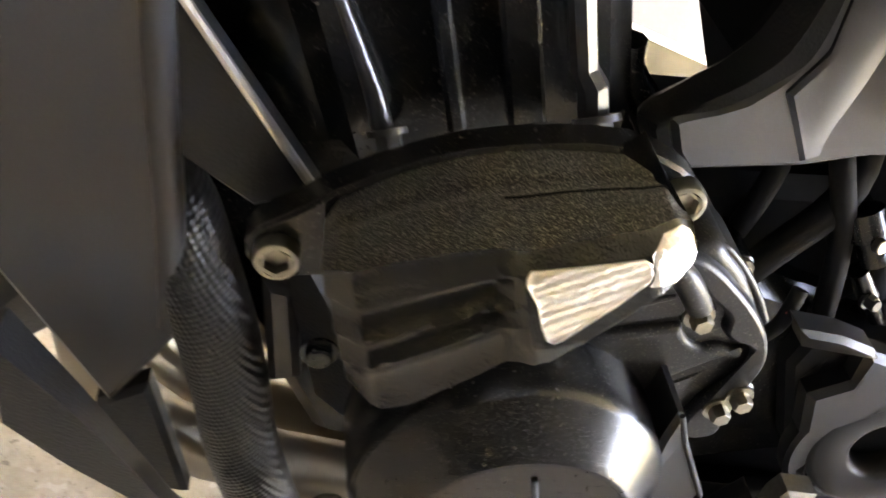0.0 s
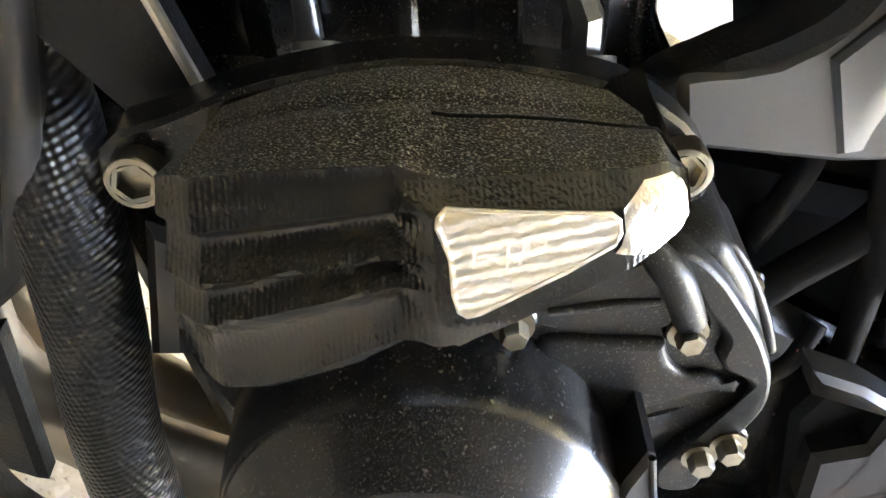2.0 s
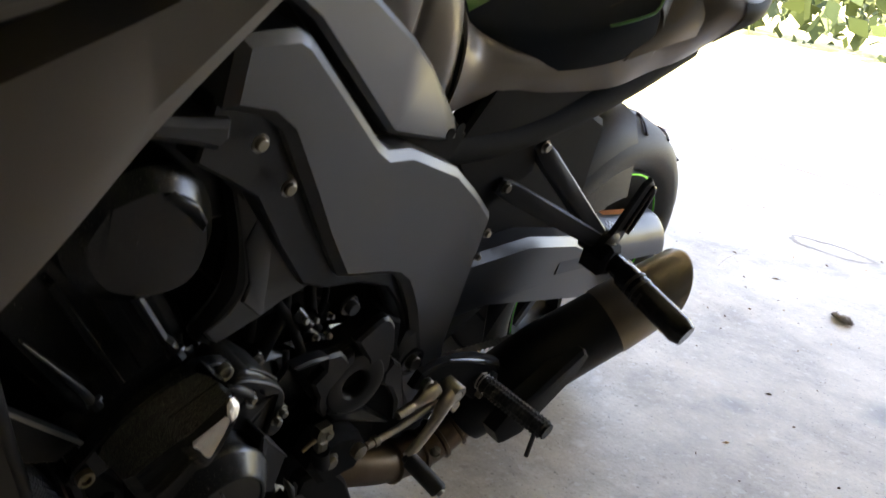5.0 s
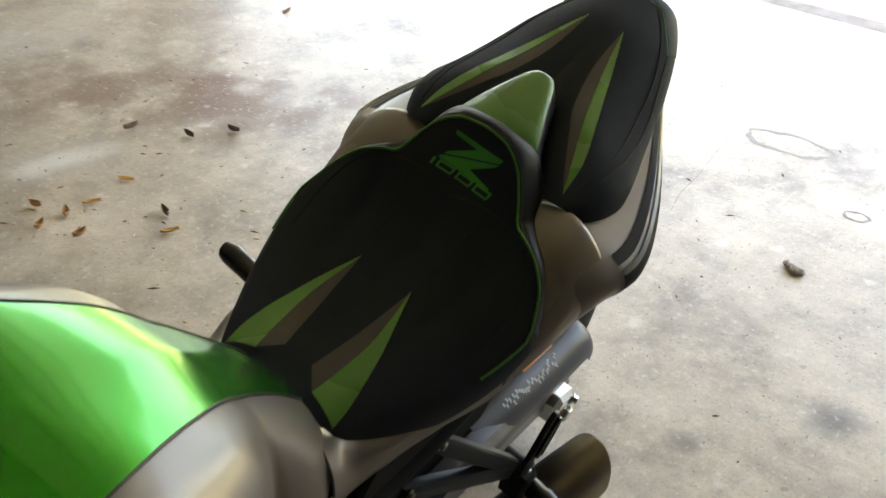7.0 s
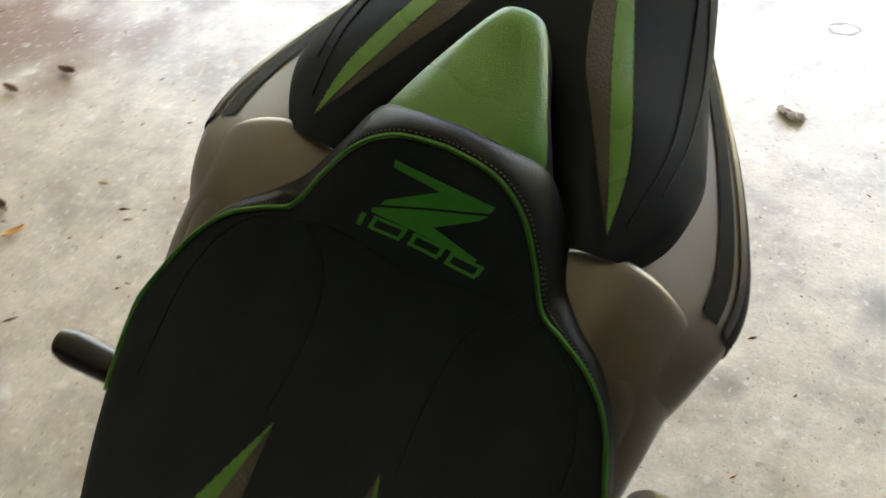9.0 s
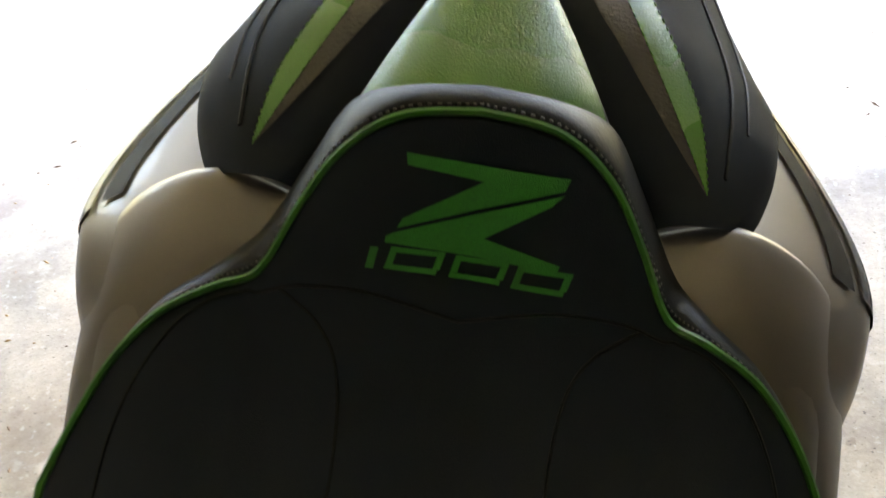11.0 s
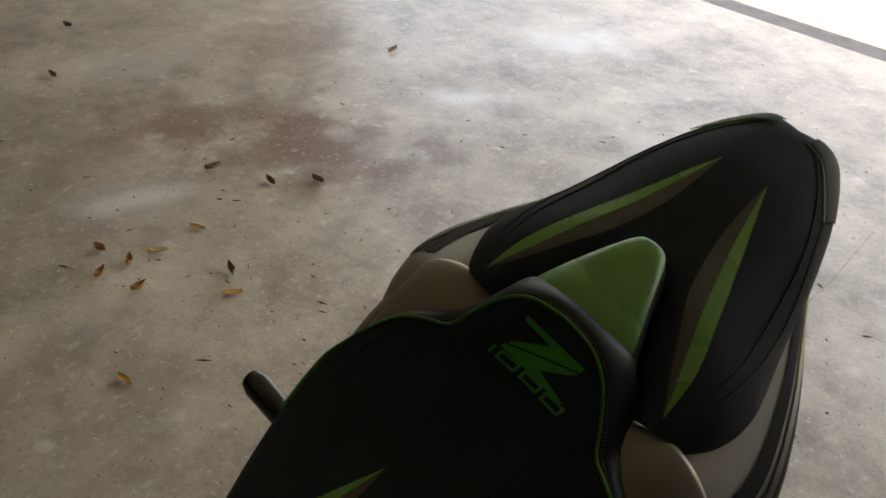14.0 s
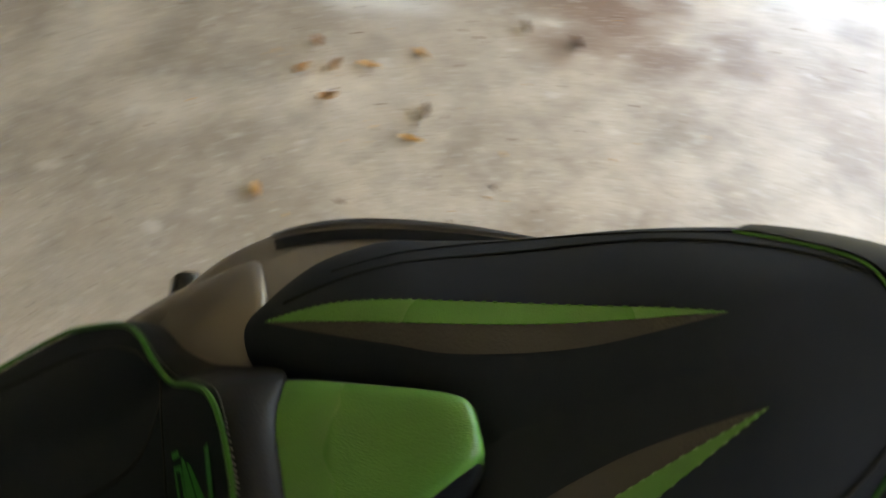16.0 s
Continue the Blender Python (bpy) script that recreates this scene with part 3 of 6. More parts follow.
def seam(line, tree, name, parent, r=0.0009, plane=DOWN, sgn=1, material=None, n=30):
    pts = [onto(sgn * q.x, q.y, tree, plane, 0.0003) for q in crom([(*q, 0) for q in line], n)]
    pts = [q for q in pts if q]
    return part(name, rod(pts, r, 5), material or M_VINYL, parent)


R_OUT = [(0.043, 0.957), (0.074, 0.862), (0.087, 0.80), (0.088, 0.768)]
R_IN = [(0.0425, 0.957), (0.053, 0.875), (0.050, 0.81), (0.046, 0.775)]
R_GREY = [(0.042, 0.953), (0.036, 0.90), (0.028, 0.84), (0.022, 0.80)]
P_OUT = [(0.1195, 1.152), (0.114, 1.20), (0.091, 1.262), (0.062, 1.335), (0.0295, 1.412)]
P_IN = [(0.119, 1.152), (0.101, 1.195), (0.074, 1.258), (0.049, 1.335), (0.0292, 1.412)]
P_GREY = [(0.105, 1.172), (0.074, 1.222), (0.052, 1.262), (0.034, 1.33), (0.029, 1.40)]
for sgn in (1, -1):
    part("stripe", strip(R_OUT, R_IN, T_SEAT, sgn=sgn), M_GREENV, seat, "green vinyl stripe")
    part("stripe", strip(R_IN, R_GREY, T_SEAT, 0.0014, sgn=sgn), M_GREYV, seat, "grey vinyl stripe")
    part("stripe", strip(P_OUT, P_IN, T_PILLION, sgn=sgn), M_GREENV, pillion, "green vinyl stripe")
    part("stripe", strip(P_IN, P_GREY, T_PILLION, 0.0014, sgn=sgn), M_GREYV, pillion, "grey vinyl stripe")
    seam([(0.088, 1.0772), (0.0655, 1.0647), (0.0541, 1.0479), (0.05, 1.0126), (0.052, 0.96)], T_SEAT, "seam", seat, sgn=sgn)
    seam([(0.1046, 1.0774), (0.139, 1.0579), (0.16, 1.02), (0.158, 0.95)], T_SEAT, "seam", seat, sgn=sgn)
    seam([(0.13, 1.165), (0.137, 1.23), (0.13, 1.29), (0.105, 1.39), (0.07, 1.46), (0.032, 1.506), (0.025, 1.53)], T_PILLION, "seam", pillion, 0.0012, sgn=sgn)
    seam([(0.145, 1.2), (0.148, 1.26), (0.135, 1.34), (0.1, 1.43), (0.075, 1.5)], T_PILLION, "seam", pillion, 0.0009, sgn=sgn)
    part("rear_cap", strip([(0.022, 1.508), (0.045, 1.503), (0.07, 1.478), (0.092, 1.452)], [(0.022, 1.534), (0.045, 1.538), (0.066, 1.525), (0.098, 1.47)], T_PILLION, 0.0026, sgn=sgn, nu=20, nv=8), M_BAND, pillion, "glossy black rear corner cap")
    seam([(0.022, 1.506), (0.045, 1.501), (0.07, 1.476), (0.092, 1.45)], T_PILLION, "end_piping", pillion, 0.0016, sgn=sgn, material=M_PIPING, n=16)
seam([(-0.1046, 1.0774), (-0.05, 1.0772), (0, 1.0752), (0.05, 1.0772), (0.1046, 1.0774)], T_SEAT, "seam", seat)
FACE = ((0, 0.95, 1.06), (1, 0, 0), (0, 0.35, 0.94), (0, 0.94, -0.35))
F = 1 / 3620


def face(x, y):
    """A drawing's point on the seat's back rest, in metres across it and up it."""
    return ((x - 0.15 * (475 - y) - 808) * F, -0.0135 - (y - 380 - (x - 815) * 0.09) * F)


ZED = [[(722, 276), (845, 296), (995, 316), (985, 336), (697, 405), (708, 388), (850, 324), (722, 297)],
       [(690, 413), (985, 343), (962, 362), (846, 421), (974, 463), (968, 475), (675, 430), (677, 419)]]
DIGITS = [[(650, 437), (664, 438), (652, 475), (638, 474)]]
for x in (674, 784, 892):
    y = 447 + (x - 674) * 0.13
    DIGITS += [[(x + 12, y - 10), (x + 105, y), (x + 102, y + 9), (x + 9, y - 1)], [(x, y + 20), (x + 88, y + 30), (x + 85, y + 40), (x - 4, y + 29)],
               [(x + 12, y - 10), (x + 24, y - 9), (x + 12, y + 21), (x, y + 20)], [(x + 93, y - 1), (x + 105, y), (x + 92, y + 31), (x + 80, y + 29)]]
for shape in ZED:
    part("emblem", patch([face(*q) for q in shape], T_SEAT, FACE, 0.0016), M_THREAD, seat, "embroidered green emblem")
for shape in DIGITS:
    part("emblem_bar", patch([face(*q) for q in shape], T_SEAT, FACE, 0.0016, 1), M_THREAD, seat)
bm = bmesh.new()
for k, q in enumerate(crom([(p[0], p[1] + 0.012, p[2] + 0.0035) for p in PIPE[:5]], 46)):
    for sx in (1, -1):
        p = Vector((sx * q.x, q.y, q.z + 0.001))
        tube(bm, [p - Vector((sx * 0.0011, 0, 0)), p + Vector((sx * 0.0011, 0, 0))], 0.0007, 4)
part("stitching", bm, mat("grey_thread", (0.16, 0.16, 0.15), 0.6), seat, "fine grey stitching")

for sgn in (1, -1):
    for curve, tree, owner in ((P_OUT, T_PILLION, pillion), (P_IN, T_PILLION, pillion), (R_OUT, T_SEAT, seat)):
        run = [onto(sgn * q.x, q.y, tree, DOWN, 0.0021) for q in crom([(*q, 0) for q in curve], 90)]
        run = [q for q in run if q]
        bm = bmesh.new()
        for a, b in zip(run[2::2], run[3::2]):
            tube(bm, [a.lerp(b, 0.1), a.lerp(b, 0.85)], 0.0005, 5)
        part("stitching", bm, M_GREENV, owner)

# ---- tail shoulders and bands ----
SHOULDER = [
    [(0.088, 1.088, 0.925), (0.13, 1.068, 0.915), (0.168, 1.045, 0.88), (0.188, 1.005, 0.835), (0.190, 0.98, 0.80)],
    [(0.088, 1.115, 0.942), (0.134, 1.105, 0.945), (0.178, 1.095, 0.918), (0.203, 1.07, 0.868), (0.203, 1.04, 0.825)],
    [(0.09, 1.138, 0.953), (0.138, 1.146, 0.960), (0.184, 1.146, 0.936), (0.214, 1.142, 0.890), (0.211, 1.12, 0.848)],
    [(0.09, 1.143, 0.945), (0.138, 1.152, 0.950), (0.183, 1.152, 0.926), (0.211, 1.148, 0.884), (0.208, 1.125, 0.845)],
]
sh = loft(SHOULDER, 18, 22)
tg = loft(TAIL, 60, 24)
TB = min(i for i, r in enumerate(tg) if r[15].y > 1.155)



def lifted(grid, rows, cols, off, sgn):
    """A thin band that lies on part of a grid."""
    out = []
    for i in rows:
        row = []
        for j in cols:
            du = grid[min(i + 1, len(grid) - 1)][j] - grid[max(i - 1, 0)][j]
            dv = grid[i][min(j + 1, len(grid[0]) - 1)] - grid[i][max(j - 1, 0)]
            n = du.cross(dv).normalized()
            n = n if n.x + n.z > 0 else -n
            q = grid[i][j] + n * off
            row.append(Vector((sgn * q.x, q.y, q.z)))
        out.append(row)
    return skin(out)


RAISED = [
    [(0.233, 0.415, 1.088), (0.254, 0.403, 1.048), (0.268, 0.385, 1.003), (0.274, 0.355, 0.955)],
    [(0.205, 0.368, 1.097), (0.244, 0.366, 1.056), (0.268, 0.352, 1.003), (0.276, 0.325, 0.955)],
    [(0.160, 0.307, 1.092), (0.222, 0.310, 1.056), (0.264, 0.305, 1.003), (0.276, 0.275, 0.955)],
    [(0.146, 0.200, 1.064), (0.215, 0.200, 1.040), (0.258, 0.200, 0.993), (0.270, 0.185, 0.95)],
]


for sgn in (1, -1):
    part("tail_shoulder", thick(skin(sh if sgn > 0 else [flip(r) for r in sh]), -0.003), M_GREY, label="warm grey metallic seat shoulder")
    rg = loft([[(a, b, c + (0.0 if sgn > 0 else 0.03)) for a, b, c in row] for row in RAISED], 20, 18)
    rim = [Vector((sgn * q.x, q.y, q.z)) for q in [r[0] for r in reversed(rg)] + rg[0][1:]]
    part("tank_shroud", thick(skin(rg if sgn > 0 else [flip(r) for r in rg]), -0.012), M_GREY, label="grey metallic raised tank shroud")
    part("shroud_edge", rod([q - Vector((sgn * 0.003, 0.002, 0.003)) for q in rim], 0.006, 10), M_GREY, label="rounded shroud edge")
    part("tail_band", lifted(tg, range(TB, 58), range(11, 14), 0.0056, sgn), M_BAND, label="matt black band")
    part("tail_line", lifted(tg, range(TB, 58), range(14, 16), 0.0062, sgn), M_DARK)
    part("tail_band", lifted(tg, range(TB, 58), range(15, 24), 0.0056, sgn), M_BAND)

part("seat_base", plate([(0.112, 0.66, 0.70), (0.112, 0.67, 0.80), (0.105, 0.70, 0.845), (0.098, 0.76, 0.80), (0.11, 0.79, 0.74), (0.11, 0.78, 0.70)], 0.22, 0.004), M_PIT, label="black inner seat base")

# ---- frame ----
PANEL = [(0.2126, 0.352, 0.838), (0.2100, 0.382, 0.840), (0.2070, 0.416, 0.841), (0.2055, 0.433, 0.833), (0.2001, 0.495, 0.780), (0.1936, 0.569, 0.716), (0.1918, 0.590, 0.703), (0.1883, 0.630, 0.700), (0.1791, 0.735, 0.659), (0.1734, 0.800, 0.615), (0.1684, 0.857, 0.571), (0.1683, 0.858, 0.539), (0.1684, 0.857, 0.506), (0.1689, 0.851, 0.400), (0.1690, 0.850, 0.373), (0.1673, 0.870, 0.300), (0.1655, 0.890, 0.235), (0.1664, 0.880, 0.205), (0.1695, 0.845, 0.205), (0.1690, 0.850, 0.255), (0.1743, 0.790, 0.360), (0.1769, 0.760, 0.415), (0.1787, 0.740, 0.450), (0.1802, 0.722, 0.476), (0.1822, 0.700, 0.504), (0.1843, 0.675, 0.522), (0.1865, 0.650, 0.531), (0.1909, 0.600, 0.542), (0.1935, 0.570, 0.550), (0.1979, 0.520, 0.615), (0.2012, 0.482, 0.670), (0.2060, 0.428, 0.745), (0.2084, 0.400, 0.764), (0.2126, 0.352, 0.775)]
BAND = [(0.1946, 0.352, 0.780), (0.1904, 0.400, 0.768), (0.1878, 0.430, 0.750), (0.1829, 0.486, 0.672), (0.1796, 0.524, 0.617), (0.1752, 0.574, 0.554), (0.1726, 0.603, 0.546), (0.1683, 0.653, 0.535), (0.1661, 0.678, 0.526), (0.1638, 0.704, 0.507), (0.1619, 0.726, 0.478), (0.1586, 0.764, 0.417), (0.1558, 0.795, 0.362), (0.1506, 0.855, 0.257), (0.1510, 0.850, 0.240), (0.1532, 0.825, 0.300), (0.1602, 0.745, 0.430), (0.1622, 0.722, 0.460), (0.1652, 0.688, 0.492), (0.1701, 0.632, 0.515), (0.1760, 0.565, 0.528), (0.1795, 0.525, 0.545), (0.1838, 0.475, 0.605), (0.1865, 0.445, 0.645), (0.1882, 0.425, 0.672), (0.1922, 0.380, 0.700), (0.1952, 0.345, 0.720)]
UPPER = [(0.2116, 0.372, 0.880), (0.2057, 0.408, 0.903), (0.1962, 0.465, 0.891), (0.1755, 0.590, 0.822), (0.1667, 0.643, 0.787), (0.1487, 0.751, 0.695), (0.1496, 0.746, 0.680), (0.1544, 0.717, 0.685), (0.1738, 0.600, 0.714), (0.2019, 0.431, 0.848)]
HANGER = [(0.1694, 0.4172, 0.5051), (0.1694, 0.4297, 0.4906), (0.1694, 0.4397, 0.4846), (0.1694, 0.4897, 0.5056), (0.1704, 0.5367, 0.5346), (0.1704, 0.5637, 0.5376), (0.1694, 0.5237, 0.6016), (0.1644, 0.4737, 0.6716), (0.1594, 0.4387, 0.7166), (0.1544, 0.4257, 0.6716), (0.1594, 0.4487, 0.6016), (0.1674, 0.4567, 0.5566), (0.1684, 0.4502, 0.5371), (0.1694, 0.4427, 0.5251), (0.1694, 0.4337, 0.5171), (0.1694, 0.4247, 0.5111)]
LIP_IN = [(0.1689, 0.4297, 0.4906), (0.1689, 0.4172, 0.5051), (0.1689, 0.4337, 0.5171), (0.1679, 0.4502, 0.5371), (0.1669, 0.4567, 0.5566), (0.1589, 0.4487, 0.6016), (0.1544, 0.4257, 0.6716)]
LIP_OUT = [(0.1544, 0.4317, 0.4786), (0.1544, 0.4107, 0.4956), (0.1519, 0.4237, 0.5181), (0.1514, 0.4332, 0.5321), (0.1504, 0.4397, 0.5536), (0.1444, 0.4407, 0.6016), (0.1444, 0.4157, 0.6716)]
WEB = ((0.1719, 0.4557, 0.5346), (0.1719, 0.4607, 0.5566), (0.1634, 0.4507, 0.6016), (0.1644, 0.4687, 0.6716), (0.1524, 0.5237, 0.6016), (0.1524, 0.5637, 0.5376), (0.1564, 0.5367, 0.5356), (0.1719, 0.4847, 0.5086))
for sgn in (1, -1):
    spar = part("frame_spar", plate([(sgn * a, b, c) for a, b, c in PANEL], 0.05, 0.009, (-sgn, 0, 0)), M_SPAR, label="dark grey aluminium frame spar")
    part("spar_recess", plate([(sgn * a, b, c) for a, b, c in BAND], 0.03, 0.003, (-sgn, 0, 0)), M_BLACK, spar)
    part("engine_hanger", plate([(sgn * a, b, c) for a, b, c in HANGER], 0.02, 0.003, (-sgn, 0, 0)), M_SPAR, spar)
    lip = [crom([(sgn * a, b, c) for a, b, c in row], 30) for row in (LIP_IN, LIP_OUT, [(0.1424, b + 0.006, c - 0.003) for a, b, c in LIP_OUT])]
    part("hanger_lip", skin([lip[0], [a.lerp(b, 0.5) + Vector((sgn * 0.006, 0, 0)) for a, b in zip(lip[0], lip[1])], lip[1], lip[2]]), M_BLACK, spar)
    part("spar_foot", plate([(sgn * (0.2096 - 0.0874 * (b - 0.352)), b, c) for b, c in ((0.757, 0.405), (0.750, 0.362), (0.766, 0.322), (0.812, 0.262), (0.845, 0.214), (0.89, 0.215), (0.908, 0.25), (0.885, 0.305), (0.855, 0.39), (0.80, 0.42))], 0.03, 0.006, (-sgn, 0, 0)), M_SPAR, spar)
    part("hanger_web", plate([(sgn * a, b, c) for a, b, c in WEB], 0.01, 0.002, (-sgn, 0, 0)), M_SPAR, spar)
    part("frame_lug", plate([(sgn * 0.205, b, c) for b, c in ((0.290, 0.772), (0.327, 0.767), (0.367, 0.763), (0.369, 0.746), (0.359, 0.735), (0.338, 0.741), (0.290, 0.752))], 0.05, 0.006, (-sgn, 0, 0)), M_DARK, spar)
    # black sheet painting the dark of the recess behind spar and cover
    part("frame_recess", plate([(sgn * 0.15, b, c) for b, c in ((0.37, 0.83), (0.43, 0.88), (0.60, 0.80), (0.76, 0.69), (0.74, 0.645), (0.60, 0.68), (0.50, 0.74), (0.39, 0.79))], 0.02, 0.002, (-sgn, 0, 0)), M_PIT, spar)
    cover = part("side_cover", plate([(sgn * a, b, c) for a, b, c in UPPER], 0.04, 0.006, (-sgn, 0, 0)), M_SPAR, label="dark grey side cover with a slotted tail")
    for b, c in ((0.722, 0.696), (0.742, 0.70)):
        part("cover_slot", turned([(0, 0.0075), (0.001, 0.0075)], (sgn * (0.2745 - 0.166 * b), b, c), (sgn, 0, 0), 14), M_PIT, cover)
    for p, r in (((0.2, 0.402, 0.738), 0.009), ((0.199, 0.449, 0.687), 0.009), ((0.17, 0.853, 0.545), 0.007), ((0.172, 0.848, 0.51), 0.006)):
        part("spar_bolt", bolt(bmesh.new(), (sgn * p[0], p[1], p[2]), (sgn, 0, 0), r * 0.7, 0.006, False), M_BOLT, spar)
    part("bolt_cup", turned([(-0.01, 0.022), (0.001, 0.022), (0.001, 0.018), (-0.004, 0.017), (-0.008, 0.012)], (sgn * 0.1755, 0.785, 0.350), (sgn, 0, 0), 24, False), M_BLACK, spar)
    part("spar_bolt", bolt(bmesh.new(), (sgn * 0.1735, 0.785, 0.350), (sgn, 0, 0.1), 0.011, 0.01, False, False), M_BOLT, spar, "plated hexagon bolt")
    part("hanger_bolt", bolt(bmesh.new(), (sgn * 0.176, 0.614, 0.494), (sgn, 0, 0), 0.009, 0.012, False), M_DARK, spar)
    # seat rail and footpeg hanger
    part("seat_rail", rod([(sgn * 0.12, 0.70, 0.66), (sgn * 0.13, 0.86, 0.665), (sgn * 0.14, 1.05, 0.72), (sgn * 0.14, 1.25, 0.80)], 0.024, 10, 16), M_PIT)
    part("inner_cover", plate([(sgn * 0.138, 0.76, 0.66), (sgn * 0.14, 0.80, 0.745), (sgn * 0.15, 0.95, 0.76), (sgn * 0.15, 1.10, 0.80), (sgn * 0.14, 1.10, 0.72), (sgn * 0.14, 0.95, 0.60), (sgn * 0.14, 0.86, 0.55)], 0.03, 0.006, (-sgn, 0, 0)), M_PIT, label="matt black inner cover")
    hub = Vector((sgn * 0.225, 1.09, 0.517))
    tip = Vector((0.409, 1.068, 0.480)) if sgn > 0 else Vector((-0.405, 1.065, 0.545))
    hanger = part("footpeg_hanger", turned([(-0.03, 0.024), (0.012, 0.025), (0.017, 0.018), (0.017, 0.0001)], hub, (sgn, 0, 0), 20), M_BLACK, label="black pillion footpeg hanger with two arms")
    part("pivot_pin", turned([(0, 0.007), (0.003, 0.0065), (0.003, 0.0001)], hub + Vector((sgn * 0.017, 0, 0.004)), (sgn, 0, 0), 14), M_BOLT, hanger)
    for foot in ((0.142, 0.945, 0.654), (0.144, 0.884, 0.599)):
        p = Vector((sgn * foot[0], foot[1], foot[2]))
        d = (hub - p).normalized()
        up = d.cross(Vector((sgn, 0, 0))).normalized() * 0.012
        ends = [p - d * 0.008 + up * 0.9, p.lerp(hub, 0.12) + up * 1.25, hub + up * 1.1, hub - up * 1.1, p.lerp(hub, 0.12) - up * 1.2, p - d * 0.008 - up * 0.9]
        part("arm", plate([v + Vector((sgn * 0.008, 0, 0)) for v in ends], 0.02, 0.003, (-sgn, 0, 0)), M_SILVER, hanger, "grey sheen forged arm")
        part("arm_bolt", bolt(bmesh.new(), p + Vector((sgn * 0.008, 0, 0)) - up * 0.2, (sgn, 0, 0), 0.0065, 0.007, False), M_BOLT, hanger)
    heel = [hub + Vector((sgn * 0.012, b, c)) for b, c in ((-0.022, 0.0), (-0.004, 0.035), (0.028, 0.105), (0.042, 0.112), (0.058, 0.100), (0.056, 0.07), (0.024, 0.0))]
    guard = part("heel_plate", plate(heel, 0.008, 0.002, (-sgn, 0, 0)), M_BLACK, hanger, "black slotted heel plate")
    part("heel_rib", rod([hub + Vector((sgn * 0.016, b, c)) for b, c in ((0.014, 0.03), (0.03, 0.068), (0.043, 0.098), (0.052, 0.092), (0.046, 0.06), (0.028, 0.022))], 0.0035, 8, 20), M_GLOSS, guard)
    peg = part("footpeg", rod([hub + Vector((sgn * 0.008, -0.003, -0.012)), hub + Vector((sgn * 0.05, -0.006, -0.018)), hub + Vector((sgn * 0.055, -0.006, -0.02)), tip - Vector((sgn * 0.013, 0, -0.002)), tip], [0.016, 0.017, 0.0205, 0.0215, 0.017], 20), M_GLOSS, hanger, "black rubber footpeg with bright collars")
    for k in (0.4, 0.47, 0.54):
        a = hub.lerp(tip, k) - Vector((0, 0, 0.007))
        part("collar", rod([a, a + Vector((sgn * 0.005, -0.0006, -0.0008))], 0.0218, 16), M_DARK, peg)
    part("foot_block", plate([hub + Vector((sgn * 0.03, b, c)) for b, c in ((-0.035, -0.01), (-0.02, 0.012), (0.01, 0.008), (0.018, -0.02), (0.0, -0.042), (-0.03, -0.036))], 0.04, 0.006, (-sgn, 0, 0)), M_PIT, hanger)

# ---- rear wheel, swingarm, exhaust ----
AX = Vector((0, 1.405, 0.3))
wheel = part("rear_wheel", turned([(-0.1, 0.028), (-0.09, 0.05), (0.09, 0.05), (0.1, 0.028)], AX, (1, 0, 0), 24), M_BLACK, label="black spoked rear wheel with a wide tyre")
prof = [(-0.068, 0.215), (-0.086, 0.232), (-0.094, 0.255), (-0.089, 0.275), (-0.072, 0.293), (-0.042, 0.306), (0, 0.312), (0.042, 0.306), (0.072, 0.293), (0.089, 0.275), (0.094, 0.255), (0.086, 0.232), (0.068, 0.215)]
tyre = part("tyre", turned(prof, AX, (1, 0, 0), 72, False), M_RUBBER, wheel, "black road tyre with worn tread grooves")
part("rim", turned([(-0.075, 0.206), (-0.078, 0.217), (-0.07, 0.223), (-0.06, 0.205), (-0.03, 0.178), (0.03, 0.178), (0.06, 0.205), (0.07, 0.223), (0.078, 0.217), (0.075, 0.206), (0.055, 0.187), (0.03, 0.172), (-0.03, 0.172), (-0.055, 0.187), (-0.075, 0.206)], AX, (1, 0, 0), 64, False), M_BLACK, wheel)
part("rim_line", turned([(0.0755, 0.210), (0.0785, 0.2125), (0.0776, 0.2145)], AX, (1, 0, 0), 64, False), M_ANOD, wheel, "thin green rim line")
for k in range(6):
    a = k * math.pi / 3
    d, e = Vector((0, math.cos(a), math.sin(a))), Vector((0, -math.sin(a), math.cos(a)))
    part("spoke", plate([AX + Vector((0.03, 0, 0)) + d * 0.045 + e * 0.02, AX + Vector((0.03, 0, 0)) + d * 0.182 + e * 0.013, AX + Vector((0.03, 0, 0)) + d * 0.182 - e * 0.013, AX + Vector((0.03, 0, 0)) + d * 0.045 - e * 0.02], 0.04, 0.006), M_BLACK, wheel)
for k in range(18):
    a = k * math.pi / 9
    pts = [AX + Vector((s * 0.01 + 0.012, r * math.cos(a + s * 0.025), r * math.sin(a + s * 0.025))) for s, r in ((0.5, 0.3115), (2.5, 0.31), (4.5, 0.3035), (6.2, 0.294))]
    part("tread_groove", rod(pts, 0.0028, 5, 8), M_VINYL, tyre)
part("sprocket", turned([(0.098, 0.03), (0.098, 0.105), (0.105, 0.105), (0.105, 0.03)], AX, (1, 0, 0), 42, False), M_STEEL, wheel, "steel sprocket")
bm = bmesh.new()
for k in range(46):
    a = math.pi * 0.62 - k * 0.03
    for dz in (0.11,):
        p = AX + Vector((0.1, dz * math.cos(a * 1.6), dz * math.sin(a * 1.6)))
        tube(bm, [p - Vector((0.008, 0, 0)), p + Vector((0.008, 0, 0))], 0.0055, 7)
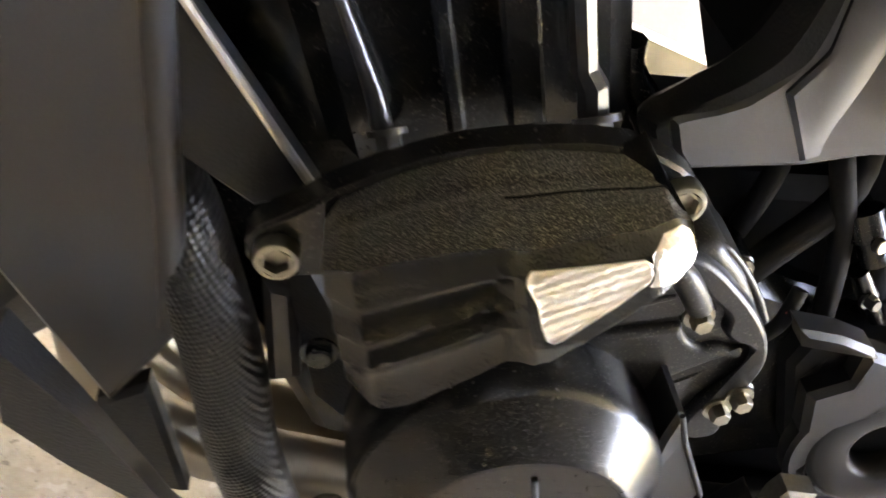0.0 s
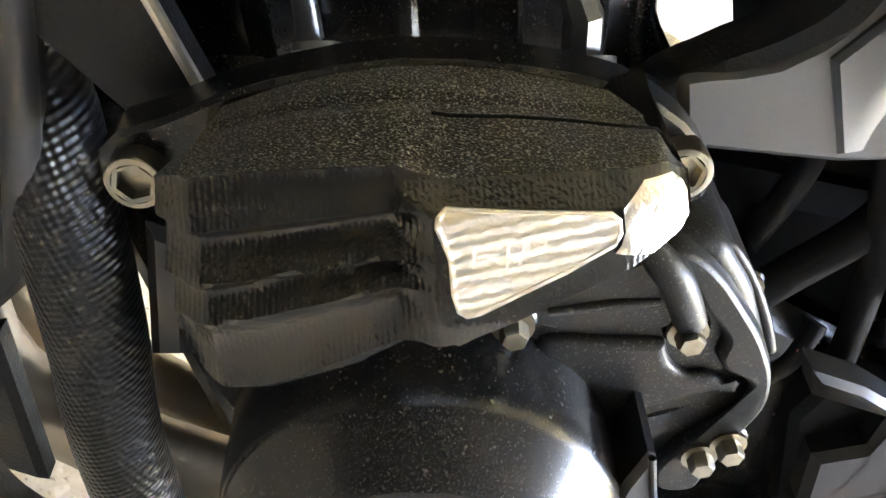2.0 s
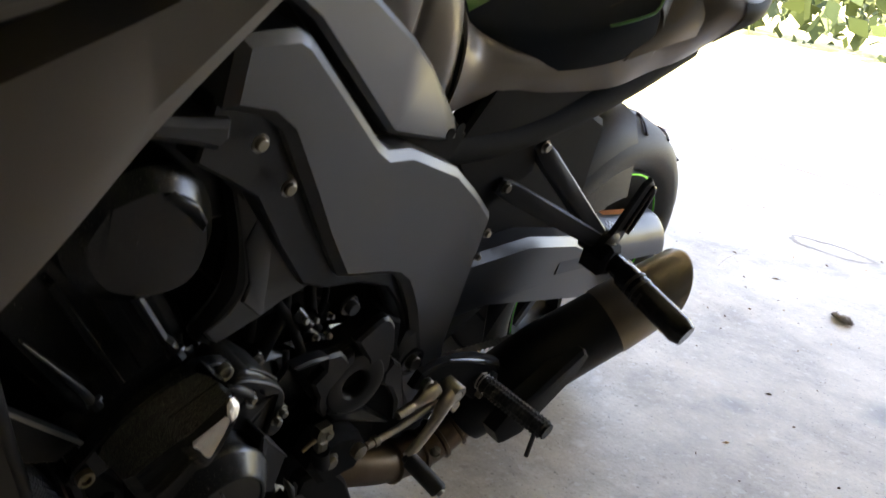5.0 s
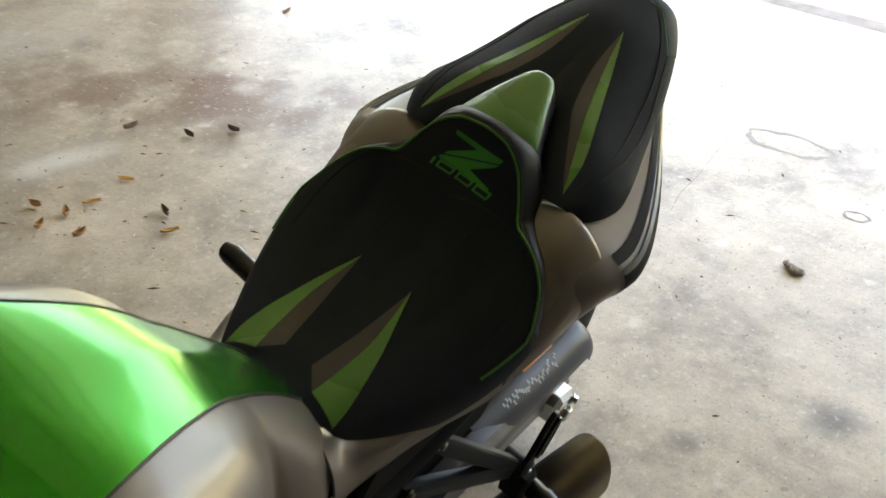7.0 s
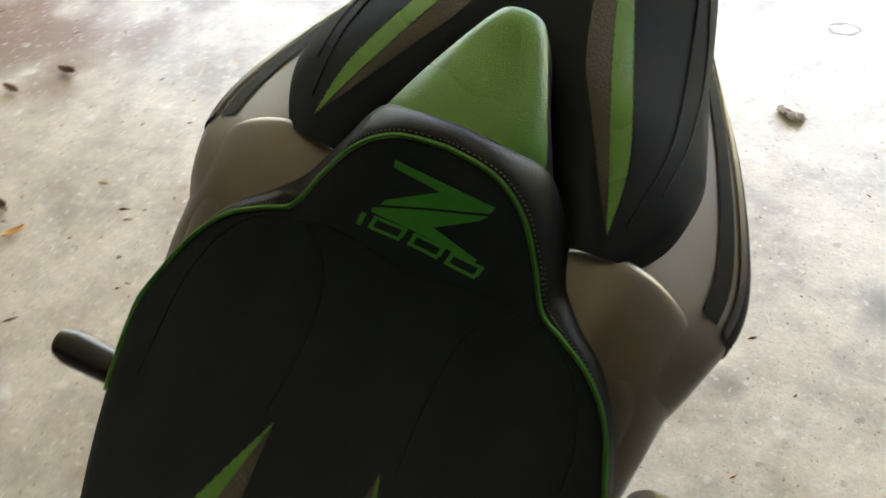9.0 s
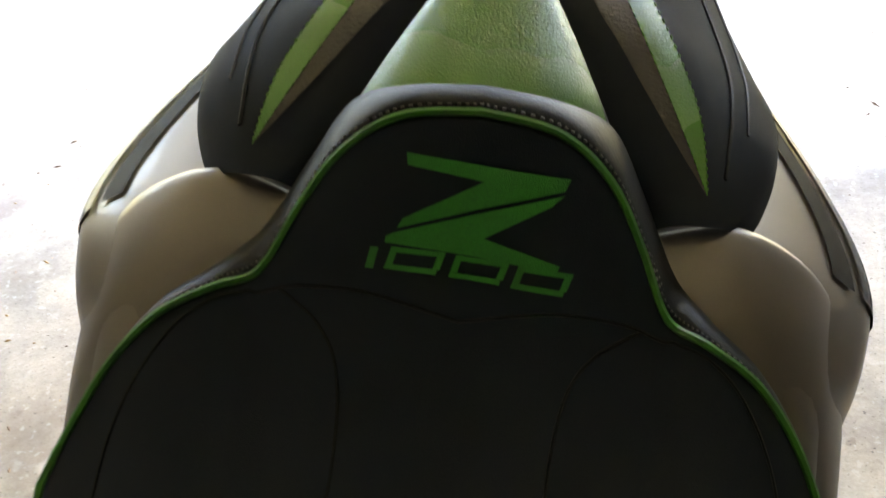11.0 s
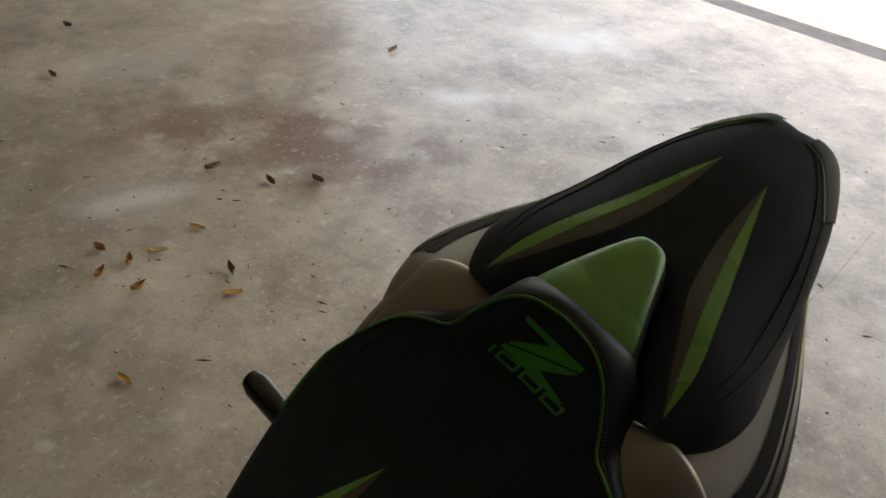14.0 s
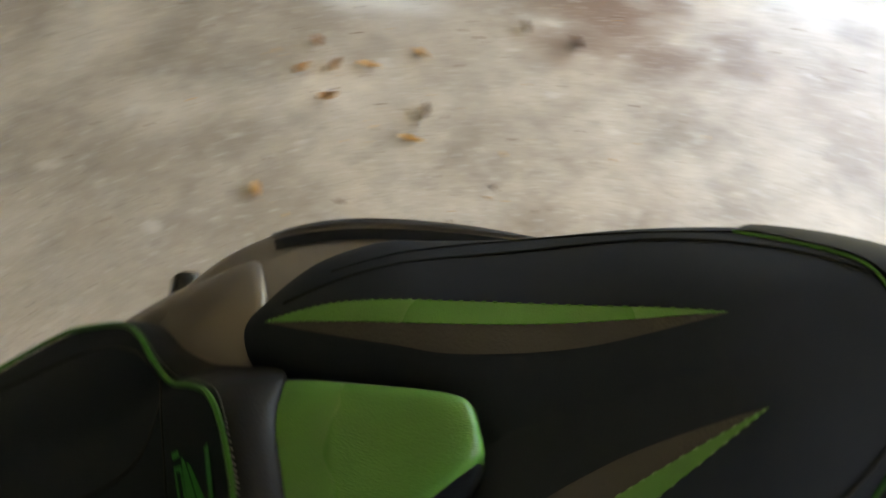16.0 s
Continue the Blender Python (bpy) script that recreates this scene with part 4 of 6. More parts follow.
part("chain_wrap", bm, M_STEEL, wheel, "steel chain on the sprocket")
bm = bmesh.new()
for k in range(48):
    f = k / 47
    p = Vector((0.1, 1.395 - 0.63 * f, 0.41 - 0.075 * f))
    tube(bm, [p - Vector((0.008, 0, 0)), p + Vector((0.008, 0, 0))], 0.0066, 7)
part("chain", bm, M_STEEL, label="steel drive chain")
bm = bmesh.new()
for k in range(48):
    f = k / 47
    p = Vector((0.1, 1.395 - 0.63 * f, 0.19 + 0.06 * f))
    tube(bm, [p - Vector((0.008, 0, 0)), p + Vector((0.008, 0, 0))], 0.0066, 7)
part("chain", bm, M_STEEL, label="steel drive chain")
swing = part("swingarm", plate([(0.16, 0.78, 0.42), (0.16, 0.80, 0.49), (0.164, 1.0, 0.50), (0.16, 1.15, 0.47), (0.155, 1.30, 0.41), (0.15, 1.46, 0.345), (0.15, 1.50, 0.30), (0.15, 1.46, 0.27), (0.15, 1.30, 0.30), (0.155, 1.1, 0.38), (0.16, 0.85, 0.38)], 0.04, 0.012), M_SWING, label="dark grey aluminium swingarm")
part("swingarm_far_side", plate([(-0.15, 0.76, 0.40), (-0.15, 0.80, 0.455), (-0.15, 1.0, 0.455), (-0.15, 1.28, 0.38), (-0.15, 1.50, 0.32), (-0.15, 1.40, 0.27), (-0.15, 0.85, 0.34)], 0.04, 0.009, (1, 0, 0)), M_SWING, swing)
GUARD = [[(0.088, y, z + 0.0), (0.098, y, z + 0.008), (0.120, y, z + 0.006), (0.142, y, z - 0.008), (0.154, y, z - 0.03), (0.156, y, z - 0.06)] for y, z in ((1.12, 0.468), (1.25, 0.458), (1.38, 0.442), (1.47, 0.434), (1.505, 0.426), (1.522, 0.405))]
gg = loft(GUARD, 30, 20)
part("chain_guard", thick(skin(gg), -0.003), M_SILVER, swing, "blue-grey curved chain guard with a sticker")
T_GUARD = BVHTree.FromPolygons([q for r in gg for q in r], [(i * 21 + j, i * 21 + j + 1, (i + 1) * 21 + j + 1, (i + 1) * 21 + j) for i in range(30) for j in range(20)])
part("warning_sticker", patch([(0.0975, 1.298), (0.0975, 1.402), (0.1115, 1.398), (0.1115, 1.296)], T_GUARD, DOWN, 0.0045, 5), mat("orange_sticker", (0.55, 0.16, 0.03), 0.5), swing, "small orange sticker")
M_PRINT = mat("white_print", (0.30, 0.31, 0.33), 0.5)
pr = random.Random(3)
for k in range(30):
    y = 1.205 + 0.0062 * k
    x = 0.127 + pr.uniform(-0.007, 0.006)
    part("sticker_bar", patch([(x, y), (x + pr.uniform(0.003, 0.009), y), (x + pr.uniform(0.003, 0.009), y + 0.0042), (x, y + 0.0042)], T_GUARD, DOWN, 0.0045, 1), M_PRINT, swing)
part("axle_block", plate([(0.18, 1.36, 0.35), (0.18, 1.38, 0.365), (0.18, 1.435, 0.345), (0.18, 1.455, 0.30), (0.18, 1.43, 0.265), (0.18, 1.38, 0.28)], 0.05, 0.01), mat("cast_silver", (0.42, 0.42, 0.43), 0.38, metal=0.7, var=0.15), swing, "silver axle adjuster block")
part("adjuster_bolt", bolt(bmesh.new(), (0.18, 1.43, 0.325), (1, 0.2, 0.1), 0.008, 0.012), M_STEEL, swing)
part("axle_nut", bolt(bmesh.new(), (0.178, 1.405, 0.305), (1, 0, 0), 0.016, 0.016), M_STEEL, swing)
part("hugger", thick(skin([[AX + Vector((x, 0.335 * math.cos(a), 0.335 * math.sin(a) - 0.12 * (x / 0.1) ** 4)) for x in np.linspace(-0.105, 0.105, 9)] for a in np.linspace(math.radians(95), math.radians(165), 14)]), 0.004), M_BLACK, label="black plastic tyre hugger")
# black sheet in place of the shaded cavity behind the footpeg arms
part("rear_cavity", plate([(0.115, 0.80, 0.46), (0.115, 0.86, 0.64), (0.115, 1.06, 0.70), (0.115, 1.16, 0.66), (0.115, 1.19, 0.52), (0.115, 1.12, 0.40), (0.115, 0.92, 0.26), (0.115, 0.80, 0.30)], 0.04, 0.01), M_PIT, label="flat black sheet standing for the dark cavity behind the arms")
part("rear_shock", rod([(0.0, 0.86, 0.60), (0.0, 0.95, 0.40)], 0.04, 14), M_BLACK)
MUFF = [(0.183, 0.965, 0.185), (0.205, 1.0, 0.25), (0.235, 1.05, 0.32), (0.268, 1.14, 0.39), (0.300, 1.222, 0.460)]
muffler = part("silencer", tube(bmesh.new(), MUFF[:4], [0.045, 0.054, 0.056, 0.054], 28, 16), M_BLACK, label="black silencer with a warm steel tail under the footpeg")
ax = (Vector(MUFF[4]) - Vector(MUFF[3])).normalized()
su = (Vector((0, 0, 1)) - ax * ax.z).normalized()
sv = ax.cross(su)
rows = []
for h, r in ((-0.10, 0.0555), (0.0, 0.056), (0.5, 0.054), (0.97, 0.05), (1.0, 0.047), (0.96, 0.044), (0.3, 0.042)):
    rows.append([Vector(MUFF[3]).lerp(Vector(MUFF[4]), h) + r * (math.cos(a) * su + math.sin(a) * sv) + ax * (0.04 * max(0, h) * math.cos(a)) for a in np.linspace(0, 2 * math.pi, 36, endpoint=False)])
part("tailpiece", skin(rows, close_v=True), M_TITAN, muffler, "brushed warm steel tailpiece cut at a slant")
part("outlet", turned([(0, 0.043), (0.002, 0.0001)], Vector(MUFF[3]).lerp(Vector(MUFF[4]), 0.32), ax, 24), M_BLACK, muffler)
part("heat_shield", plate([(0.278, 0.915, 0.245), (0.283, 0.925, 0.282), (0.288, 0.955, 0.305), (0.294, 1.045, 0.374), (0.296, 1.066, 0.364), (0.296, 1.05, 0.325), (0.290, 0.965, 0.235), (0.284, 0.93, 0.222)], 0.03, 0.006), M_BLACK, muffler, "black silencer guard")
M_LEVER = mat("dull_aluminium", (0.52, 0.47, 0.42), 0.36, metal=1.0, var=0.25, scale=140, bump=0.15, bump_scale=220)
M_LINK = mat("heat_tinted_steel", (0.17, 0.125, 0.09), 0.38, metal=1.0, var=0.3, scale=30)
LINK = crom([(0.13, 0.66, 0.165), (0.155, 0.74, 0.155), (0.17, 0.83, 0.135), (0.176, 0.91, 0.138), (0.182, 0.985, 0.185)], 24)
part("exhaust_pipe", tube(bmesh.new(), LINK, [0.031] * 24, 22), M_LINK, muffler, "heat-tinted steel link pipe")
for k, w in ((12, 0.006), (16, 0.009), (19, 0.009), (21, 0.006)):
    d = (LINK[k + 1] - LINK[k]).normalized()
    part("clamp", rod([LINK[k], LINK[k] + d * w * 0.2, LINK[k] + d * w * 0.8, LINK[k] + d * w], [0.032, 0.0355, 0.0355, 0.032], 22), M_LINK, muffler)
part("clamp_bolt", bolt(bmesh.new(), LINK[17] + Vector((0.03, -0.005, 0.02)), (0.2, 0, 1), 0.006, 0.012, False), M_BOLT, muffler)
# rider's footrest and shift lever
rest = part("footrest_plate", plate([(0.222, b, c) for b, c in ((0.742, 0.352), (0.752, 0.374), (0.785, 0.380), (0.83, 0.376), (0.872, 0.366), (0.938, 0.336), (0.96, 0.306), (0.945, 0.274), (0.905, 0.272), (0.865, 0.302), (0.80, 0.322))], 0.014, 0.003), M_PIT, label="black rider footrest plate")
part("plate_rib", rod([(0.222, 0.80, 0.383), (0.225, 0.862, 0.364), (0.225, 0.925, 0.335), (0.223, 0.95, 0.306)], [0.002, 0.0035, 0.0035, 0.002], 8, 12), M_GLOSS, rest)
for p, r, paint in (((0.223, 0.762, 0.357), 0.0095, M_BOLT), ((0.223, 0.925, 0.31), 0.0115, M_DARK), ((0.223, 0.91, 0.285), 0.006, M_BOLT)):
    part("plate_bolt", turned([(-0.002, r), (0.006, r), (0.0075, r * 0.86), (0.0075, r * 0.55), (0.003, r * 0.5), (0.003, 0.0001)], p, (1, 0, 0), 20), paint, rest)
PEG_IN, PEG_OUT = Vector((0.238, 0.895, 0.318)), Vector((0.355, 0.892, 0.326))
d = (PEG_OUT - PEG_IN).normalized()
rows = []
for k in range(54):
    q = PEG_IN.lerp(PEG_OUT, k / 53)
    r = (0.0145 if k % 3 else 0.0128) * (1 if 3 < k < 51 else 0.82)
    up, side = Vector((0, 0, 1)), Vector((0, 1, 0))
    rows.append([q + r * (1 + 0.06 * math.cos(12 * a)) * (math.cos(a) * side + math.sin(a) * up) for a in np.linspace(0, 2 * math.pi, 48, endpoint=False)])
bm = skin(rows, close_v=True)
bm.faces.new([v for v in bm.verts][-48:])
part("footrest", bm, M_RUBBER, rest, "black knurled footrest")
part("collar", turned([(-0.018, 0.010), (-0.004, 0.0135), (0.002, 0.0155), (0.005, 0.0145)], PEG_IN, (1, 0, 0), 20, False), M_DARK, rest)
part("peg_spring", rod([PEG_IN + Vector((-0.012, 0.014 * math.cos(k * 0.9), 0.014 * math.sin(k * 0.9))) + Vector((k * 0.0008, 0, 0)) for k in range(20)], 0.0014, 6), M_STEEL, rest)
part("feeler", rod([(0.338, 0.892, 0.315), (0.342, 0.892, 0.27)], 0.0035, 8), M_DARK, rest)
PIV = Vector((0.240, 0.812, 0.338))
lever = part("shift_lever", rod([PIV, PIV + Vector((0.006, -0.022, -0.008)), (0.254, 0.765, 0.305), (0.262, 0.722, 0.276)], [0.0125, 0.0105, 0.0075, 0.007], 14, 20), M_LEVER, label="bare aluminium shift lever with a rubber toe peg")
part("pivot_boss", turned([(-0.02, 0.014), (0.007, 0.0145), (0.010, 0.0125), (0.010, 0.007), (0.006, 0.006), (0.006, 0.0001)], PIV, (1, 0, 0), 24), M_BOLT, lever, "dull plated pivot")
part("lever_claw", plate([PIV + Vector(q) for q in ((0.004, -0.02, 0.0), (0.004, 0.006, -0.008), (0.004, 0.026, -0.03), (0.004, 0.018, -0.046), (0.004, 0.006, -0.032), (0.004, -0.006, -0.024))], 0.012, 0.003), M_LEVER, lever)
part("toe_peg", rod([(0.258, 0.722, 0.276), (0.264, 0.724, 0.274), (0.266, 0.7245, 0.273), (0.318, 0.732, 0.262), (0.321, 0.732, 0.261)], [0.007, 0.009, 0.012, 0.012, 0.010], 16), M_RUBBER, lever)
part("toe_cap", rod([(0.321, 0.732, 0.261), (0.325, 0.7325, 0.260)], 0.006, 12), M_STEEL, lever)
part("shift_rod", rod([(0.234, 0.665, 0.296), (0.234, 0.72, 0.304), (0.234, 0.79, 0.322)], 0.0052, 12), M_LEVER, lever)
part("rod_boot", rod([(0.232, 0.712, 0.327), (0.232, 0.735, 0.334), (0.232, 0.739, 0.335), (0.232, 0.757, 0.344), (0.232, 0.764, 0.347), (0.232, 0.778, 0.353)], [0.0062, 0.0074, 0.0062, 0.0115, 0.0125, 0.0095], 16), M_LEVER, lever, "pale ribbed joint on the shift rod")
part("rod_end", turned([(-0.009, 0.006), (-0.006, 0.0105), (0.004, 0.0105), (0.007, 0.006), (0.007, 0.0001)], (0.232, 0.656, 0.290), (1, 0, 0), 18), M_BOLT, lever)
part("rod_nut", bolt(bmesh.new(), (0.234, 0.676, 0.298), (0, 1, 0.12), 0.0075, 0.009, False, False), M_BOLT, lever)
part("shift_arm", plate([(0.214, b, c) for b, c in ((0.598, 0.262), (0.612, 0.302), (0.64, 0.308), (0.676, 0.296), (0.70, 0.262), (0.69, 0.226), (0.63, 0.222))], 0.04, 0.008), M_PIT, lever, "dark cast shift arm housing")
part("arm_bolt", bolt(bmesh.new(), (0.215, 0.626, 0.272), (1, 0, 0), 0.009, 0.008, False), M_BOLT, lever)
stand = part("side_stand", rod([(0.12, 0.62, 0.16), (0.2, 0.60, 0.10), (0.33, 0.52, 0.085)], [0.016, 0.014, 0.014], 12), M_BLACK, label="black side stand touching the floor")
part("stand_foot", plate([(0.30, 0.50, 0.082), (0.36, 0.49, 0.086), (0.36, 0.55, 0.086), (0.30, 0.56, 0.082)], 0.01, 0.002, (0, 0, -1)), M_BLACK, stand)

# ---- engine ----
ENGINE_STEP = (0.0244, -0.0363, 0.0716)
built = {ob.name for ob in bpy.data.objects}


def at(a, b, x):
    """A point of the engine's left side: along the guard, up it, and out from the middle plane."""
    return Vector((x, 0.312 + 0.85 * a - 0.526 * b, 0.35 + 0.526 * a + 0.85 * b))


OUT = Vector((1, 0, 0))
engine = part("engine_block", plate([at(-0.06, -0.01, 0.13), at(0.01, 0.0, 0.135), at(0.15, -0.01, 0.135), at(0.17, -0.06, 0.135), at(0.22, -0.12, 0.135), at(0.30, -0.175, 0.13), at(0.33, -0.30, 0.13), at(0.1, -0.28, 0.13), at(-0.03, -0.20, 0.13)], 0.26, 0.01), M_GLOSS, label="satin black four-cylinder engine")
cyl = part("cylinder_block", plate([at(0.02, -0.02, 0.132), at(0.153, -0.02, 0.132), at(0.155, 0.17, 0.128), at(0.12, 0.30, 0.12), at(-0.02, 0.30, 0.12), at(0.01, 0.17, 0.128)], 0.26, 0.012), M_GLOSS, engine)
part("cylinder_rib", rod([at(0.044, 0.014, 0.141), at(0.0435, 0.03, 0.141), at(0.037, 0.075, 0.136), at(0.03, 0.12, 0.133)], [0.0048, 0.0042, 0.0022, 0.001], 10, 12), M_STUD, cyl)
part("cylinder_rib", rod([at(0.131, 0.004, 0.146), at(0.131, 0.02, 0.146), at(0.1285, 0.027, 0.142), at(0.127, 0.12, 0.14)], [0.0068, 0.0066, 0.0058, 0.0062], 8), M_STUD, cyl)
for a0, w in ((0.105, 0.008), (0.075, 0.004)):
    part("cylinder_rib", plate([at(a0 - w, 0.0, 0.139), at(a0 + w, 0.0, 0.139), at(a0 + w, 0.16, 0.137), at(a0 - w, 0.16, 0.137)], 0.01, 0.002), M_GLOSS, cyl)
part("stud_nut", bolt(bmesh.new(), at(0.046, 0.012, 0.142), at(0, -0.3, 0.2) - at(0, 0, 0), 0.0058, 0.010), M_STUD, cyl)
part("stud_nut", bolt(bmesh.new(), at(0.132, 0.006, 0.147), at(0, -0.3, 0.2) - at(0, 0, 0), 0.007, 0.012), M_STUD, cyl)
part("cam_cover", plate([at(-0.01, 0.30, 0.11), at(0.12, 0.30, 0.11), at(0.11, 0.36, 0.1), at(0.0, 0.36, 0.1)], 0.22, 0.015), M_BLACK, engine)
part("cylinder_rib", rod([(0.11, 0.434, 0.446), (0.11, 0.442, 0.432), (0.112, 0.459, 0.422)], [0.009, 0.009, 0.008], 10, 6), M_GLOSS, cyl)
part("cover_cap", turned([(0, 0.03), (0.012, 0.03), (0.016, 0.024), (0.016, 0.0001)], at(0.05, 0.26, 0.118), OUT, 24), M_STEEL, cyl, "bright round head cover plug")

# crash guard: base plate, body, badge
BASE = [(-0.0125, 0.0), (-0.011, 0.0085), (-0.004, 0.0145), (0.01, 0.0185), (0.026, 0.025), (0.043, 0.0295), (0.06, 0.0325), (0.076, 0.0338), (0.092, 0.0328), (0.108, 0.0303), (0.122, 0.0275), (0.136, 0.0228), (0.1455, 0.0172), (0.1535, 0.0105), (0.1605, 0.0018), (0.1645, -0.008), (0.1618, -0.016), (0.15, -0.022), (0.10, -0.02), (0.03, -0.018), (0.0, -0.0125), (-0.009, -0.0085)]
guard = part("engine_guard", plate([at(a, b, 0.1955) for a, b in BASE], 0.014, 0.0016), M_GLOSS, label="machined black crash guard with a bare metal badge")


def guard_row(u):
    """One section across the guard: a channel behind the top, the grained top, the scooped face, a bevel and the underside."""
    ae, aj = 0.0235 + 0.116 * u, 0.0205 + 0.1285 * u
    join = float(np.interp(aj, (0.0205, 0.027, 0.045, 0.060, 0.0745, 0.089, 0.104, 0.119, 0.134, 0.142, 0.1455, 0.149), (0.0145, 0.023, 0.0290, 0.0321, 0.0334, 0.0329, 0.0309, 0.0272, 0.0228, 0.0198, 0.0125, 0.0035)))
    top = float(np.interp(ae, (0.0235, 0.03, 0.042, 0.065, 0.077, 0.086, 0.111, 0.130, 0.1345, 0.138), (0.0365, 0.0405, 0.0425, 0.0436, 0.0436, 0.0398, 0.0388, 0.0368, 0.036, 0.033)))
    edge = float(np.interp(ae, (0.0235, 0.033, 0.08, 0.09, 0.125, 0.138), (0.2475, 0.2555, 0.2572, 0.2566, 0.2525, 0.2465)))
    low = float(np.interp(ae, (0.0235, 0.0285, 0.0345, 0.0589, 0.0645, 0.0675, 0.0735, 0.082, 0.092, 0.1014, 0.1111, 0.1209, 0.1297, 0.1364, 0.1395), (-0.008, -0.0215, -0.0195, -0.0185, -0.018, -0.0105, -0.005, 0.003, 0.0085, 0.0122, 0.0152, 0.0184, 0.0209, 0.0233, 0.0262)))
    ridge = float(np.interp(ae, (0.0235, 0.03, 0.036, 0.043, 0.05, 0.061, 0.0717, 0.0797, 0.09), (-0.003, -0.0105, -0.011, -0.0105, -0.0073, -0.0026, 0.0028, 0.0075, 0.0085)))
    ridge = max(ridge, low + 0.0012) if ae < 0.088 else low + 0.0012
    row = [at(aj, join - 0.0035, 0.190), at(aj, join - 0.0035, 0.1960), at(aj, join - 0.0006, 0.1968)]
    for k in range(15):
        f = k / 14
        b = join + (top - join) * f
        row.append(at(aj + (ae - aj) * f, b - (0.0011 if k in (5, 6) else 0.0), 0.1972 + (edge - 0.1972) * f))
    crests = [top + 0.0006] + [float(np.interp(ae, (0.024, 0.079), q)) for q in ((0.0300, 0.0366), (0.0172, 0.0262), (0.0062, 0.0206))] + [ridge - 0.0006]
    fade = min(1.0, max(0.0, (0.0835 - ae) / 0.008))
    for k in range(45):
        b = top - 0.0004 + (ridge - top) * k / 44
        d = top - b
        x = edge + min(0.0165, 1.45 * d if d < 0.005 else 0.00725 + 0.43 * (d - 0.005)) * (1 - 0.35 * fade)
        for i in range(4):
            if crests[i] >= b > crests[i + 1]:
                g = (crests[i] - b) / (crests[i] - crests[i + 1])
                x -= fade * (0.0016, 0.0062, 0.0052, 0.0036)[i] * math.sin(math.pi * g) * (1.15 - 0.3 * g)
        row.append(at(ae, b, x))
    xr = row[-1].x
    for k in range(1, 5):
        f = k / 4
        row.append(at(ae, ridge + (low - ridge) * f, xr - 0.010 * f * (ridge - low) / 0.012))
    for k in range(1, 4):
        row.append(at(ae, low + 0.001 * k, row[-1].x + (0.192 - row[-1].x) * k / 3))
    return row


rows = [guard_row(u) for u in np.linspace(0, 1, 110)]
bm = skin([r[17:] for r in rows])
for r in (rows[0], rows[-1]):
    bm.faces.new([bm.verts.new(q) for q in r])
M_MILL = mat("milled_black_plastic", (0.010, 0.0095, 0.0085), 0.36, var=0.6, scale=900, bump=0.9, bump_scale=1100)
M_TICK = mat("tool_marked_black", (0.009, 0.0085, 0.0075), 0.24, var=0.5, scale=400, bump=0.15, bump_scale=700)
# bright grains of the sand-rough coat, its sparkle painted into the colour
fn, fm, fx = M_MILL.node_tree.nodes.new("ShaderNodeTexNoise"), M_MILL.node_tree.nodes.new("ShaderNodeMapRange"), M_MILL.node_tree.nodes.new("ShaderNodeMixRGB")
fn.inputs["Scale"].default_value, fn.inputs["Detail"].default_value = 1500, 2
fm.inputs["From Min"].default_value, fm.inputs["From Max"].default_value = 0.56, 0.63
fx.inputs[2].default_value = (0.5, 0.49, 0.43, 1)
mp = M_MILL.node_tree.nodes["Principled BSDF"]
fl_in = mp.inputs["Base Color"].links[0].from_socket
ftc = M_MILL.node_tree.nodes.new("ShaderNodeTexCoord")
M_MILL.node_tree.links.new(ftc.outputs["Object"], fn.inputs["Vector"])
M_MILL.node_tree.links.new(fn.outputs["Fac"], fm.inputs["Value"])
M_MILL.node_tree.links.new(fm.outputs[0], fx.inputs[0])
M_MILL.node_tree.links.new(fl_in, fx.inputs[1])
M_MILL.node_tree.links.new(fx.outputs[0], mp.inputs["Base Color"])


def ripples(m, direction, turn, period, strength, wobble):
    """Tool marks: even ridges across one direction of the engine's side."""
    nt = m.node_tree
    wave = nt.nodes.new("ShaderNodeTexWave")
    wave.bands_direction = direction
    wave.inputs["Scale"].default_value, wave.inputs["Distortion"].default_value = math.pi / (10 * period), wobble
    wave.inputs["Detail Scale"].default_value = 2.5
    mapn = nt.nodes.new("ShaderNodeMapping")
    mapn.inputs["Rotation"].default_value = (turn, 0, 0)
    wtc = nt.nodes.new("ShaderNodeTexCoord")
    nt.links.new(wtc.outputs["Object"], mapn.inputs["Vector"])
    nt.links.new(mapn.outputs[0], wave.inputs["Vector"])
    wb = nt.nodes.new("ShaderNodeBump")
    wb.inputs["Strength"].default_value, wb.inputs["Distance"].default_value = strength, 0.0006
    nt.links.new(wave.outputs["Fac"], wb.inputs["Height"])
    p = nt.nodes["Principled BSDF"]
    if p.inputs["Normal"].links:
        nt.links.new(p.inputs["Normal"].links[0].from_socket, wb.inputs["Normal"])
    nt.links.new(wb.outputs[0], p.inputs["Normal"])


